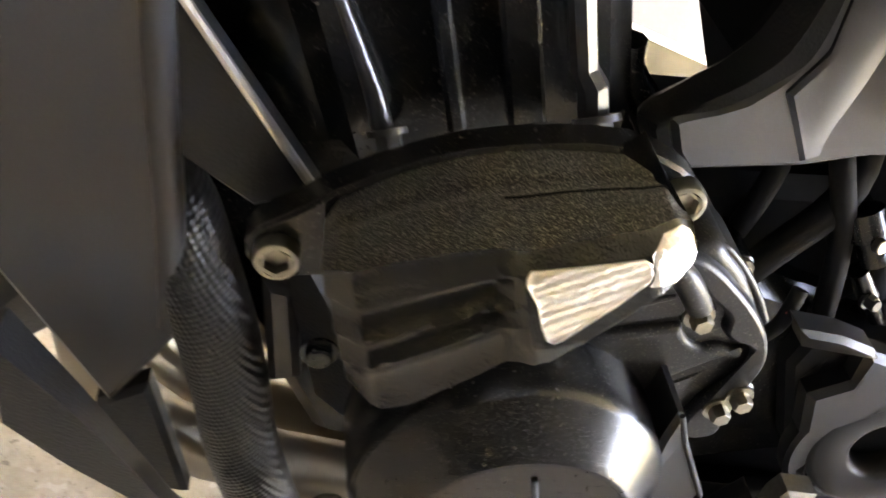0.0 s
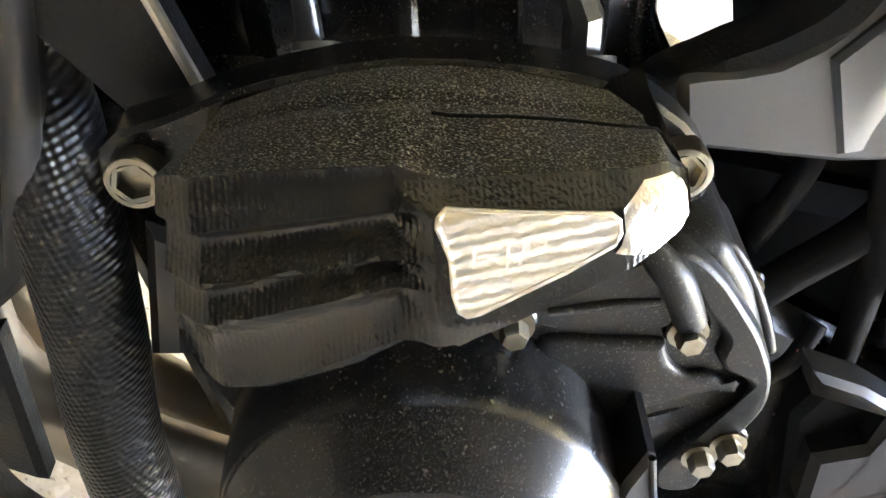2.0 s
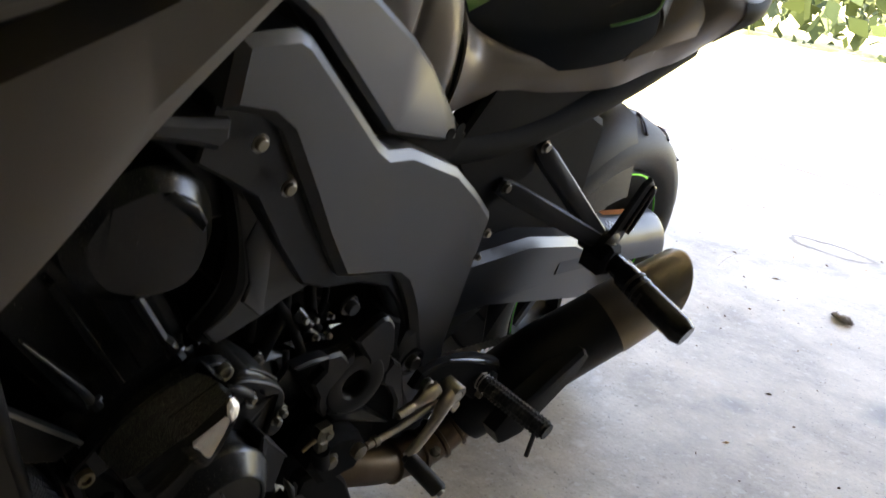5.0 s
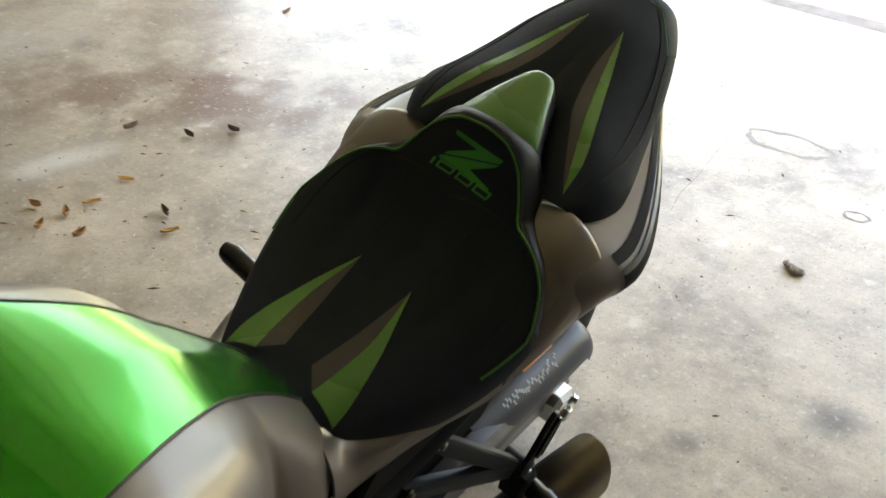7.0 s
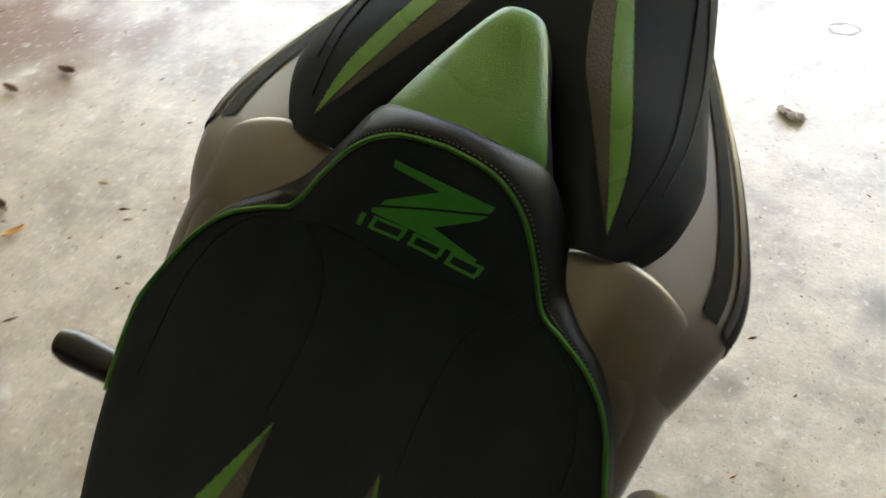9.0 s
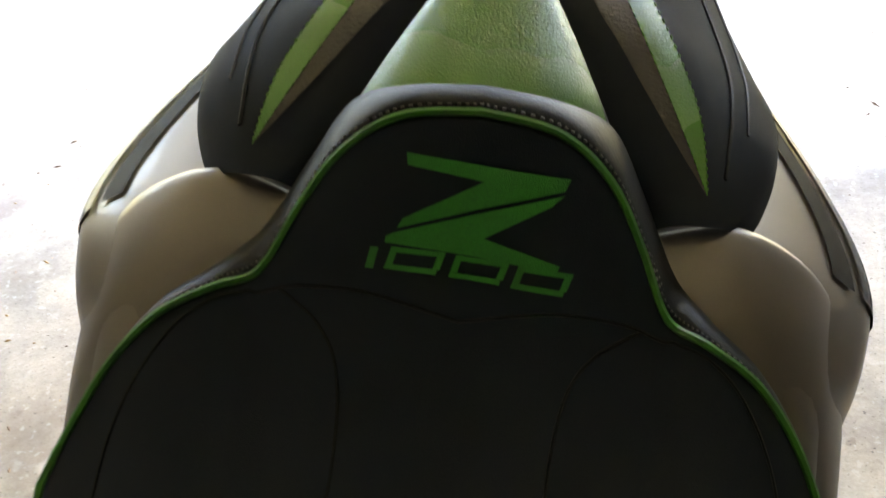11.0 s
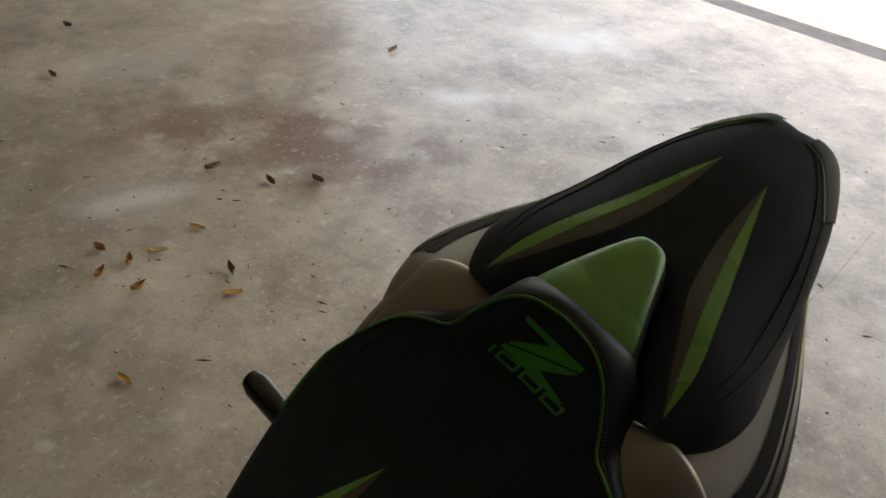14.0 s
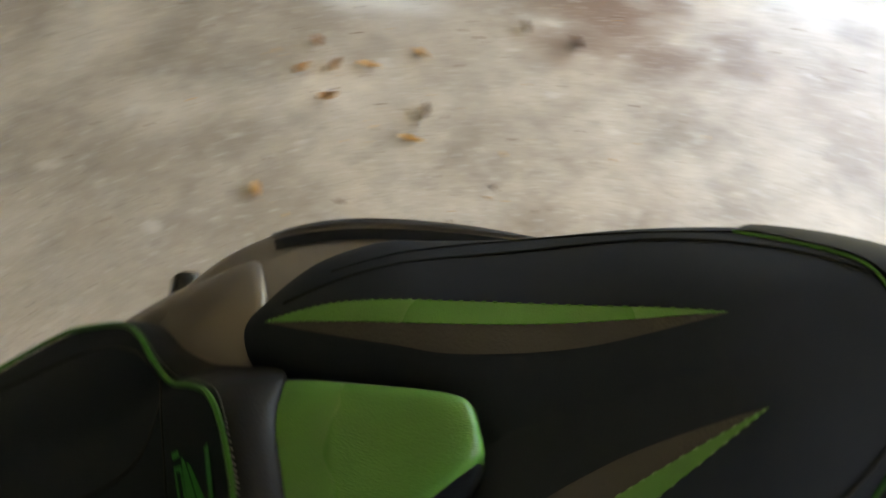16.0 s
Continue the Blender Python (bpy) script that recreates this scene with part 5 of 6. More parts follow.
ripples(M_TICK, "Y", -0.553, 0.0014, 0.16, 3.0)
ripples(M_ALU, "Z", -0.62, 0.0027, 0.42, 3.0)
body = part("guard_face", bm, M_TICK, guard, "tool-marked black guard face with three grooves")
part("guard_top", skin([r[:18] for r in rows]), M_MILL, guard, "sand-rough black guard top")
for col, lo in ((10, len(rows) // 2), (2, 2)):
    part("guard_line", rod([r[col] + Vector((0.0004, 0, 0)) for r in rows[lo:-2]], 0.0007, 6), M_PIT, guard)
T_GUARD = tree_of(body)
AB = ((0.4, 0.312, 0.35), (0, 0.85, 0.526), (0, -0.526, 0.85), (-1, 0, 0))
BADGE = [(0.0848, 0.0352), (0.0846, 0.0338), (0.0873, 0.0272), (0.0877, 0.0202), (0.0887, 0.0166), (0.0902, 0.0156), (0.0926, 0.0158), (0.1111, 0.0221), (0.1213, 0.0262), (0.1225, 0.0282), (0.1222, 0.0308), (0.1206, 0.0322), (0.0994, 0.0346), (0.0862, 0.0359)]
part("badge", patch(BADGE, T_GUARD, AB, 0.0012, 5, 0.135), M_ALU, guard, "bare milled aluminium badge")
bm = bmesh.new()
tube(bm, [onto(a, b, T_GUARD, AB, 0.0009) or at(a, b, 0.262) for a, b in BADGE + BADGE[:1]], 0.0007, 6)
part("badge_rim", bm, M_ALU, guard)
part("bare_corner", patch([(0.1232, 0.0325), (0.1236, 0.0285), (0.1228, 0.0258), (0.1215, 0.0243), (0.1297, 0.0224), (0.1364, 0.0248), (0.1387, 0.0272), (0.1385, 0.0295), (0.1372, 0.0318), (0.1345, 0.0345), (0.128, 0.0352)], T_GUARD, AB, 0.001, 3, 0.135), M_SCUFF, guard, "scuffed bare metal corner")
M_ETCH = mat("etched_mark", (0.9, 0.88, 0.84), 0.5, metal=0.6)
for x, y, w, h in ((0.0945, 0.0279, 0.0068, 0.0006), (0.0916, 0.0258, 0.0006, 0.0042), (0.0945, 0.0258, 0.0045, 0.0006), (0.0985, 0.0252, 0.0006, 0.005), (0.1002, 0.0277, 0.0034, 0.0006), (0.1002, 0.0255, 0.0034, 0.0006), (0.1019, 0.0266, 0.0006, 0.002), (0.1012, 0.0243, 0.0007, 0.002), (0.1045, 0.0284, 0.0038, 0.0006), (0.1045, 0.0252, 0.0038, 0.0006), (0.1028, 0.0268, 0.0006, 0.0032), (0.1063, 0.0268, 0.0006, 0.0032)):
    part("badge_mark", patch([(x - w / 2, y - h / 2 + 0.0015), (x + w / 2, y - h / 2 + 0.0015), (x + w / 2 + 0.0005, y + h / 2 + 0.0015), (x - w / 2 + 0.0005, y + h / 2 + 0.0015)], T_GUARD, AB, 0.0016, 1), M_ETCH, guard)
for a, b in ((-0.0003, 0.0028), (0.1525, -0.0005)):
    ax = OUT + Vector((0, -0.05, 0.05))
    head = part("guard_bolt", turned([(-0.009, 0.0086), (-0.0012, 0.0086), (-0.0003, 0.0081), (0.0, 0.0073), (0.0, 0.0064)], at(a, b, 0.2035), ax, 32, False), M_BOLT, guard, "dull plated socket-head bolt")
    part("hex_socket", turned([(0.0001, 0.0068), (-0.0004, 0.0054), (-0.0045, 0.0052), (-0.0045, 0.0001)], at(a, b, 0.2035), ax, 6, False), M_BOLT, head)

# covers below the guard
stator = part("alternator_cover", turned([(-0.09, 0.0735), (0.0, 0.0725), (0.005, 0.0718), (0.0085, 0.0708), (0.0105, 0.0695), (0.0110, 0.0690), (0.0260, 0.0550), (0.0266, 0.0544), (0.0285, 0.0525), (0.0292, 0.0515), (0.0292, 0.0500), (0.0284, 0.0492), (0.0262, 0.0485), (0.0262, 0.0001)], at(0.073, -0.137, 0.217), OUT, 96), M_GLOSS, engine, "round glossy black alternator cover")
part("cover_mark", plate([at(0.0827, -0.1010, 0.2455), at(0.0853, -0.1010, 0.2455), at(0.0851, -0.1130, 0.2455), at(0.0829, -0.1130, 0.2455)], 0.004, 0.0008), M_DARK, stator)
part("cover_mark", plate([at(0.0350, -0.1210, 0.2455), at(0.0390, -0.1160, 0.2455), at(0.0490, -0.1240, 0.2455), at(0.0380, -0.1250, 0.2455)], 0.004, 0.0008), M_DARK, stator)
COVER = [(0.10, -0.052), (0.1449, -0.037), (0.163, -0.0335), (0.1747, -0.037), (0.1806, -0.0455), (0.1878, -0.058), (0.1935, -0.0741), (0.1978, -0.0872), (0.2006, -0.0973), (0.201, -0.1068), (0.1988, -0.1158), (0.1913, -0.1319), (0.1728, -0.1523), (0.155, -0.172), (0.1341, -0.18), (0.128, -0.13)]


def rimmed(outline, x, profile, n=90):
    """A cast cover: rings stepping inwards from its outline, each an inset and a height over x, closed by a floor."""
    ring = crom([Vector((a, b, 0)) for a, b in outline + outline[:1]], n)[:-1]
    m = len(ring)
    rows = []
    for inset, up in profile:
        row = []
        for k, q in enumerate(ring):
            d = (ring[(k + 1) % m] - ring[k - 1]).normalized()
            w = q + Vector((d.y, -d.x, 0)) * inset
            row.append(at(w.x, w.y, x + up))
        rows.append(row)
    bm = skin(rows, close_v=True)
    f = bm.faces.new([bm.verts.new(q) for q in rows[-1]])
    bmesh.ops.triangulate(bm, faces=[f])
    return bm


pick = part("side_cover_casting", rimmed(COVER, 0.1905, [(0, -0.06), (0, -0.010), (0.0006, -0.0055), (0.0018, -0.0025), (0.0036, -0.0006), (0.006, 0.0)], 120), M_CASE, engine, "black cast cover with hexagon bolts")
COLLAR = [(0.1431, -0.0351), (0.1520, -0.0339), (0.1604, -0.0347), (0.1683, -0.0402), (0.1760, -0.0493), (0.1827, -0.0597), (0.1904, -0.0727), (0.1960, -0.0852), (0.1995, -0.0971), (0.1999, -0.1118), (0.1935, -0.1276), (0.1854, -0.1473), (0.1800, -0.1608), (0.1658, -0.1601), (0.1626, -0.1463), (0.1720, -0.1312), (0.1847, -0.1218), (0.1911, -0.1138), (0.1929, -0.1047), (0.1890, -0.0971), (0.1817, -0.0923), (0.1777, -0.0854), (0.1785, -0.0761), (0.1737, -0.0680), (0.1686, -0.0610), (0.1631, -0.0496), (0.1573, -0.0414), (0.1511, -0.0376)]
part("cover_collar", rimmed(COLLAR, 0.1965, [(0, -0.02), (0, -0.006), (0.0004, -0.0035), (0.0010, -0.0016), (0.0018, -0.0005), (0.0028, 0.0)], 130), M_CASE, pick, "rounded cast collar")
LAND = [(0.1152, -0.0777), (0.1202, -0.0745), (0.1403, -0.0762), (0.1575, -0.0777), (0.1602, -0.0818), (0.1629, -0.0889), (0.1690, -0.0944), (0.1757, -0.0946), (0.1838, -0.0990), (0.1886, -0.1014), (0.1699, -0.1074), (0.1508, -0.1147), (0.1387, -0.1197), (0.1285, -0.1009), (0.1198, -0.0874)]
part("cover_land", rimmed(LAND, 0.1942, [(0, -0.02), (0, -0.003), (0.0006, -0.001), (0.002, 0.0), (0.004, 0.0003)], 60), M_CASE, pick)
LOWER = [(0.1402, -0.1248), (0.1654, -0.1162), (0.1902, -0.1064), (0.1951, -0.1121), (0.1929, -0.1211), (0.1801, -0.1329), (0.1620, -0.1437), (0.1548, -0.1369)]
part("cover_land", plate([at(a, b, 0.1915 - 0.0035 * (a > 0.17)) for a, b in LOWER], 0.012, 0.0018), M_CASE, pick)
LOBE = [(0.1416, -0.0416), (0.1519, -0.0360), (0.1623, -0.0345), (0.1713, -0.0363), (0.1789, -0.0424), (0.1853, -0.0504), (0.1891, -0.0593), (0.1892, -0.0660), (0.1858, -0.0718), (0.1768, -0.0597), (0.1671, -0.0500), (0.1558, -0.0477)]
part("upper_lobe", rimmed(LOBE, 0.186, [(0, -0.03), (0, -0.007), (0.0008, -0.004), (0.0022, -0.0015), (0.0045, 0.0)], 70), M_CASE, pick)
STEP = [(0.105, -0.056), (0.1333, -0.043), (0.1509, -0.0355), (0.1564, -0.0459), (0.1622, -0.0611), (0.1594, -0.068), (0.1569, -0.0698), (0.1212, -0.068), (0.108, -0.064)]
part("cover_step", plate([at(a, b, 0.1965) for a, b in STEP], 0.012, 0.0022), M_CASE, pick)
part("cover_ledge", rod([at(0.118, -0.0585, 0.1965), at(0.138, -0.056, 0.1965), at(0.154, -0.0555, 0.196)], [0.0016, 0.0022, 0.0016], 10, 8), M_CASE, pick)
part("cover_tube", rod([at(0.1465, -0.031, 0.1945), at(0.1525, -0.0385, 0.1965), at(0.157, -0.0445, 0.197), at(0.1612, -0.054, 0.1965), at(0.1655, -0.066, 0.195)], [0.004, 0.0058, 0.006, 0.006, 0.0058], 14, 14), M_CASE, pick)
part("flange_layer", rod([at(a, b, 0.1845) for a, b in ((0.1627, -0.0430), (0.1757, -0.0420), (0.1835, -0.0515), (0.1900, -0.0640), (0.1962, -0.0787), (0.2005, -0.0930))], 0.0021, 10, 20), M_CASE, pick)
for a, b, x in ((0.1065, -0.0615, 0.2045), (0.1655, -0.0715, 0.2), (0.2035, -0.0998, 0.15), (0.1885, -0.131, 0.2015), (0.1787, -0.1379, 0.2015)):
    part("boss", turned([(-0.03, 0.0086), (-0.001, 0.0082), (0.0, 0.0072), (0.0, 0.0001)], at(a, b, x - 0.006), OUT, 20), M_GLOSS, pick)
    part("cover_bolt", bolt(bmesh.new(), at(a, b, x - 0.006), OUT, 0.0049, 0.0085), M_BOLT, pick)
part("cover_wing", plate([at(0.1507, -0.1012, 0.2235), at(0.1535, -0.1025, 0.2235), at(0.1560, -0.1235, 0.2215), at(0.1660, -0.1700, 0.2215), at(0.1330, -0.2150, 0.222), at(0.118, -0.19, 0.222), at(0.1365, -0.150, 0.2225), at(0.1440, -0.118, 0.2235)], 0.05, 0.0025), M_CAST, engine, "satin grey cast edge beside the alternator cover")
part("wing_lip", rod([at(0.1518, -0.1016, 0.2235), at(0.1548, -0.1235, 0.2225), at(0.1650, -0.1695, 0.2222)], 0.0014, 8), M_CAST, engine)
part("corner_bolt", bolt(bmesh.new(), at(-0.008, -0.128, 0.222), OUT, 0.0055, 0.007, False), M_BOLT, engine)
part("front_bracket", plate([at(-0.005, -0.02, 0.17), at(0.01, -0.02, 0.18), at(0.02, -0.08, 0.18), at(0.005, -0.13, 0.18), at(-0.012, -0.12, 0.17), at(-0.01, -0.06, 0.165)], 0.03, 0.005), M_BLACK, engine)
part("front_stud", bolt(bmesh.new(), at(0.0, -0.072, 0.181), OUT, 0.006, 0.006, False), M_GLOSS, engine)
# sprocket cover
SPR = [(0.607, 0.324), (0.605, 0.354), (0.668, 0.356), (0.692, 0.362), (0.73, 0.384), (0.77, 0.362), (0.782, 0.318), (0.806, 0.282), (0.861, 0.161), (0.713, 0.22), (0.658, 0.261)]
spr = part("sprocket_cover", plate([(0.149, b, c) for b, c in SPR], 0.03, 0.004), M_PIT, engine, "dark grey sprocket cover with a round opening")
C = Vector((0.15, 0.699, 0.293))
part("cover_ring", turned([(0.0, 0.046), (0.0115, 0.0455), (0.0150, 0.0440), (0.0165, 0.0415), (0.0165, 0.0235), (0.0155, 0.0215), (0.0125, 0.0195), (-0.0005, 0.0185)], C, OUT + Vector((0, -0.12, 0.1)), 56, False), M_CAST, spr, "satin grey ring round a dark opening")
for a0, a1, r0 in ((108, 232, 0.058), (250, 318, 0.066), (340, 442, 0.062)):
    arc = [math.radians(a0 + (a1 - a0) * k / 14) for k in range(15)]
    part("cover_sector", plate([(0.161, C.y + r0 * math.cos(a), C.z + r0 * math.sin(a)) for a in arc] + [(0.161, C.y + 0.036 * math.cos(a), C.z + 0.036 * math.sin(a)) for a in arc[::-1]], 0.012, 0.0025), M_CAST, spr)
WEBS = [(0.163, [(0.628, 0.358), (0.655, 0.357), (0.676, 0.336), (0.671, 0.323), (0.655, 0.313), (0.653, 0.292), (0.640, 0.288), (0.620, 0.318), (0.637, 0.335)]),
    (0.166, [(0.672, 0.369), (0.706, 0.394), (0.718, 0.394), (0.726, 0.388), (0.738, 0.374), (0.753, 0.333), (0.745, 0.319), (0.736, 0.307), (0.710, 0.319), (0.705, 0.330)]),
    (0.163, [(0.765, 0.308), (0.787, 0.292), (0.838, 0.179), (0.816, 0.182), (0.800, 0.225), (0.779, 0.254), (0.757, 0.268), (0.752, 0.290)]),
    (0.163, [(0.662, 0.270), (0.678, 0.248), (0.734, 0.240), (0.754, 0.224), (0.806, 0.183), (0.770, 0.196), (0.700, 0.228), (0.660, 0.256)])]
for x, shape in WEBS:
    part("cover_web", plate([(x, b, c) for b, c in shape], 0.014, 0.004), M_CAST, spr)
part("cover_blade", plate([(0.168, 0.574, 0.363), (0.168, 0.600, 0.366), (0.168, 0.623, 0.364), (0.166, 0.634, 0.357), (0.162, 0.591, 0.348)], 0.016, 0.003), M_CAST, spr)
# hoses, wires and rods
M_BRAID = mat("braided_sleeve", (0.009, 0.009, 0.0105), 0.34, var=0.4, scale=500)
ripples(M_BRAID, "Z", 0.75, 0.0028, 0.7, 0.6)
ripples(M_BRAID, "Z", -0.75, 0.0028, 0.7, 0.6)
part("radiator_hose", rod([(0.125, 0.262, 0.322), (0.145, 0.276, 0.318), (0.158, 0.290, 0.300), (0.163, 0.3065, 0.272), (0.164, 0.324, 0.236), (0.164, 0.343, 0.192), (0.164, 0.378, 0.132), (0.160, 0.41, 0.09)], [0.0165, 0.018, 0.0185, 0.0188, 0.0188, 0.0188, 0.0188, 0.0188], 24, 36), M_BRAID, label="black braided radiator hose")
for pts, r in (([(0.10, 0.540, 0.47), (0.13, 0.558, 0.434), (0.134, 0.586, 0.399), (0.136, 0.620, 0.337), (0.12, 0.63, 0.31)], 0.0062), ([(0.09, 0.575, 0.47), (0.125, 0.575, 0.425), (0.128, 0.560, 0.37), (0.12, 0.55, 0.30)], 0.0085), ([(0.09, 0.63, 0.46), (0.12, 0.622, 0.41), (0.125, 0.64, 0.37), (0.12, 0.68, 0.34)], 0.0075), ([(0.08, 0.52, 0.47), (0.12, 0.535, 0.42), (0.11, 0.55, 0.32)], 0.006), ([(0.09, 0.66, 0.45), (0.115, 0.65, 0.40), (0.12, 0.625, 0.36)], 0.0045), ([(0.145, 0.577, 0.372), (0.148, 0.5775, 0.362), (0.146, 0.582, 0.345), (0.13, 0.59, 0.31)], 0.0042)):
    part("cable", rod(pts, r, 10, 18), M_PIT, label="black sleeved cable")
for p, d, r, h in (((0.132, 0.584, 0.419), (0.3, 0.5, -0.5), 0.010, 0.03), ((0.133, 0.606, 0.408), (0.4, 0.6, -0.3), 0.0085, 0.016), ((0.134, 0.609, 0.387), (0.1, 0.7, -0.5), 0.006, 0.04), ((0.128, 0.646, 0.372), (0.3, 0.3, -0.6), 0.009, 0.014)):
    q = Vector(d).normalized()
    joint = part("connector", rod([Vector(p), Vector(p) + q * h * 0.5, Vector(p) + q * h * 0.55, Vector(p) + q * h], [r, r, r * 0.72, r * 0.72], 12), M_GLOSS, engine, "black plastic plug on a cable")
    part("clip", bolt(bmesh.new(), Vector(p) + Vector((r, 0, 0)) + q * h * 0.4, (1, 0.2, 0.3), r * 0.4, 0.004, False, False), M_BOLT, joint)
part("cable_mark", rod([(0.1492, 0.5765, 0.3625), (0.1494, 0.5765, 0.359)], 0.0022, 8), mat("pink_mark", (0.6, 0.12, 0.1), 0.5), engine, "small pink paint mark")
for p in ((0.14, 0.622, 0.375), (0.138, 0.638, 0.40), (0.136, 0.60, 0.40)):
    part("clip", bolt(bmesh.new(), p, (1, 0.2, 0.3), 0.0035, 0.008, False), M_DARK, engine)
# near-black plates: the deep shade behind the covers put into their colour
part("recess_filler", plate([(0.11, 0.50, 0.39), (0.11, 0.60, 0.42), (0.11, 0.68, 0.38), (0.11, 0.66, 0.28), (0.11, 0.52, 0.28)], 0.1, 0.01), M_PIT, engine)
part("recess_backing", plate([(0.09, 0.50, 0.45), (0.09, 0.51, 0.60), (0.09, 0.62, 0.63), (0.09, 0.85, 0.46), (0.09, 0.84, 0.31), (0.09, 0.60, 0.34)], 0.06, 0.006), M_PIT, engine)
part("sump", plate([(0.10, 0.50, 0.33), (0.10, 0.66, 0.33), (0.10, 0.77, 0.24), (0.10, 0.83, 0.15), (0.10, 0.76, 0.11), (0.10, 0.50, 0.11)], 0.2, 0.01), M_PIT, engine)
part("frame_downtube", plate([(0.125, 0.30, 0.66), (0.125, 0.345, 0.66), (0.125, 0.44, 0.56), (0.125, 0.43, 0.52), (0.125, 0.36, 0.55), (0.125, 0.30, 0.62)], 0.06, 0.01), M_GLOSS, engine)
part("airbox", plate([(0.11, 0.26, 0.72), (0.11, 0.30, 0.64), (0.11, 0.37, 0.56), (0.11, 0.43, 0.535), (0.11, 0.48, 0.54), (0.11, 0.52, 0.64), (0.11, 0.44, 0.78)], 0.22, 0.01), M_BLACK, label="black airbox under the tank")
# black lump added to block the gap through the engine
LUMP = [(0.172, 0.30, 0.63), (0.174, 0.35, 0.645), (0.174, 0.40, 0.625), (0.172, 0.425, 0.57), (0.17, 0.415, 0.52), (0.17, 0.37, 0.505), (0.17, 0.31, 0.525), (0.17, 0.28, 0.58)]
lump = part("gap_lump", plate(crom(LUMP + LUMP[:1], 40)[:-1], 0.09, 0.016), M_GLOSS, engine, "rounded black lump added to close a bright gap")
# grey plate in the shape of the highlight on it
part("lump_glint", plate([(0.180, 0.355, 0.624), (0.180, 0.364, 0.628), (0.184, 0.386, 0.615), (0.184, 0.398, 0.597), (0.182, 0.397, 0.586), (0.180, 0.383, 0.601)], 0.014, 0.003), M_SILVER, lump)
part("radiator", plate([(0.15, 0.17, 0.72), (0.15, 0.22, 0.72), (0.15, 0.245, 0.30), (0.15, 0.20, 0.30)], 0.30, 0.006), M_BLACK, label="black radiator ahead of the engine")
part("radiator_end", plate([(0.166, 0.324, 0.362), (0.166, 0.302, 0.345), (0.166, 0.266, 0.36), (0.166, 0.235, 0.45), (0.166, 0.20, 0.56), (0.166, 0.215, 0.56), (0.166, 0.24, 0.437)], 0.012, 0.002), M_BLACK, label="flat black radiator end plate")
part("plate_edge", rod([(0.168, 0.323, 0.362), (0.168, 0.275, 0.405), (0.168, 0.243, 0.434), (0.168, 0.213, 0.56)], 0.0022, 8), M_STEEL, engine, "bright plate edge")
settle(built, ENGINE_STEP)
SHROUD = [
    [(0.215, 0.350, 0.925), (0.222, 0.250, 0.885), (0.225, 0.172, 0.852), (0.22, 0.05, 0.79)],
    [(0.238, 0.345, 0.914), (0.250, 0.250, 0.872), (0.256, 0.172, 0.838), (0.25, 0.05, 0.775)],
    [(0.250, 0.345, 0.899), (0.264, 0.260, 0.826), (0.270, 0.177, 0.752), (0.262, 0.05, 0.62)],
    [(0.244, 0.350, 0.887), (0.254, 0.262, 0.798), (0.260, 0.180, 0.695), (0.25, 0.05, 0.53)],
    [(0.215, 0.345, 0.885), (0.225, 0.257, 0.796), (0.23, 0.175, 0.693), (0.22, 0.05, 0.53)]]
STRAKE = [
    [(0.238, 0.352, 0.945), (0.248, 0.255, 0.914), (0.252, 0.172, 0.876), (0.246, 0.05, 0.83)],
    [(0.246, 0.350, 0.953), (0.256, 0.255, 0.925), (0.260, 0.172, 0.888), (0.254, 0.05, 0.842)],
    [(0.243, 0.350, 0.985), (0.252, 0.260, 0.965), (0.256, 0.170, 0.94), (0.250, 0.05, 0.90)],
    [(0.225, 0.350, 1.0), (0.232, 0.260, 0.985), (0.236, 0.170, 0.965), (0.23, 0.05, 0.93)]]
for sgn in (1, -1):
    for name, rows, label in (("radiator_shroud", SHROUD, "grey metallic radiator shroud"), ("shroud_strake", STRAKE, "silver-grey upper shroud strake")):
        sg = [crom([(sgn * a, b, c) for a, b, c in row], 24) for row in rows]
        part(name, thick(skin(sg), -0.003), M_GREY, label=label)
    part("shroud_gap", plate([(sgn * 0.225, 0.37, 0.90), (sgn * 0.225, 0.38, 0.97), (sgn * 0.225, 0.1, 0.98), (sgn * 0.225, 0.05, 0.78), (sgn * 0.225, 0.3, 0.87)], 0.02, 0.004, (-sgn, 0, 0)), M_BLACK)
built = {ob.name for ob in bpy.data.objects}
for sgn in (1, -1):
    side = part("radiator_side_panel", plate([(sgn * 0.17, b, c) for b, c in ((0.293, 0.265), (0.281, 0.319), (0.271, 0.354), (0.258, 0.401), (0.252, 0.421), (0.232, 0.50), (0.21, 0.60), (0.12, 0.60), (0.11, 0.40), (0.218, 0.275), (0.274, 0.209))], 0.012, 0.004, (-sgn, 0, 0)), M_DARK, label="dark grey radiator side panel")
    part("panel_edge", rod([(sgn * 0.167, 0.288, 0.27), (sgn * 0.167, 0.275, 0.32), (sgn * 0.167, 0.265, 0.354), (sgn * 0.167, 0.251, 0.401), (sgn * 0.167, 0.225, 0.50)], 0.0065, 12, 16), M_DARK, side)
    part("panel_strut", plate([(sgn * 0.168, 0.268, 0.207), (sgn * 0.168, 0.288, 0.227), (sgn * 0.168, 0.328, 0.145), (sgn * 0.168, 0.275, 0.147)], 0.012, 0.003, (-sgn, 0, 0)), M_BLACK, side)
part("guard_bracket", plate([(0.16, 0.319, 0.30), (0.16, 0.335, 0.30), (0.16, 0.357, 0.243), (0.16, 0.343, 0.235)], 0.02, 0.004), M_DARK, engine)
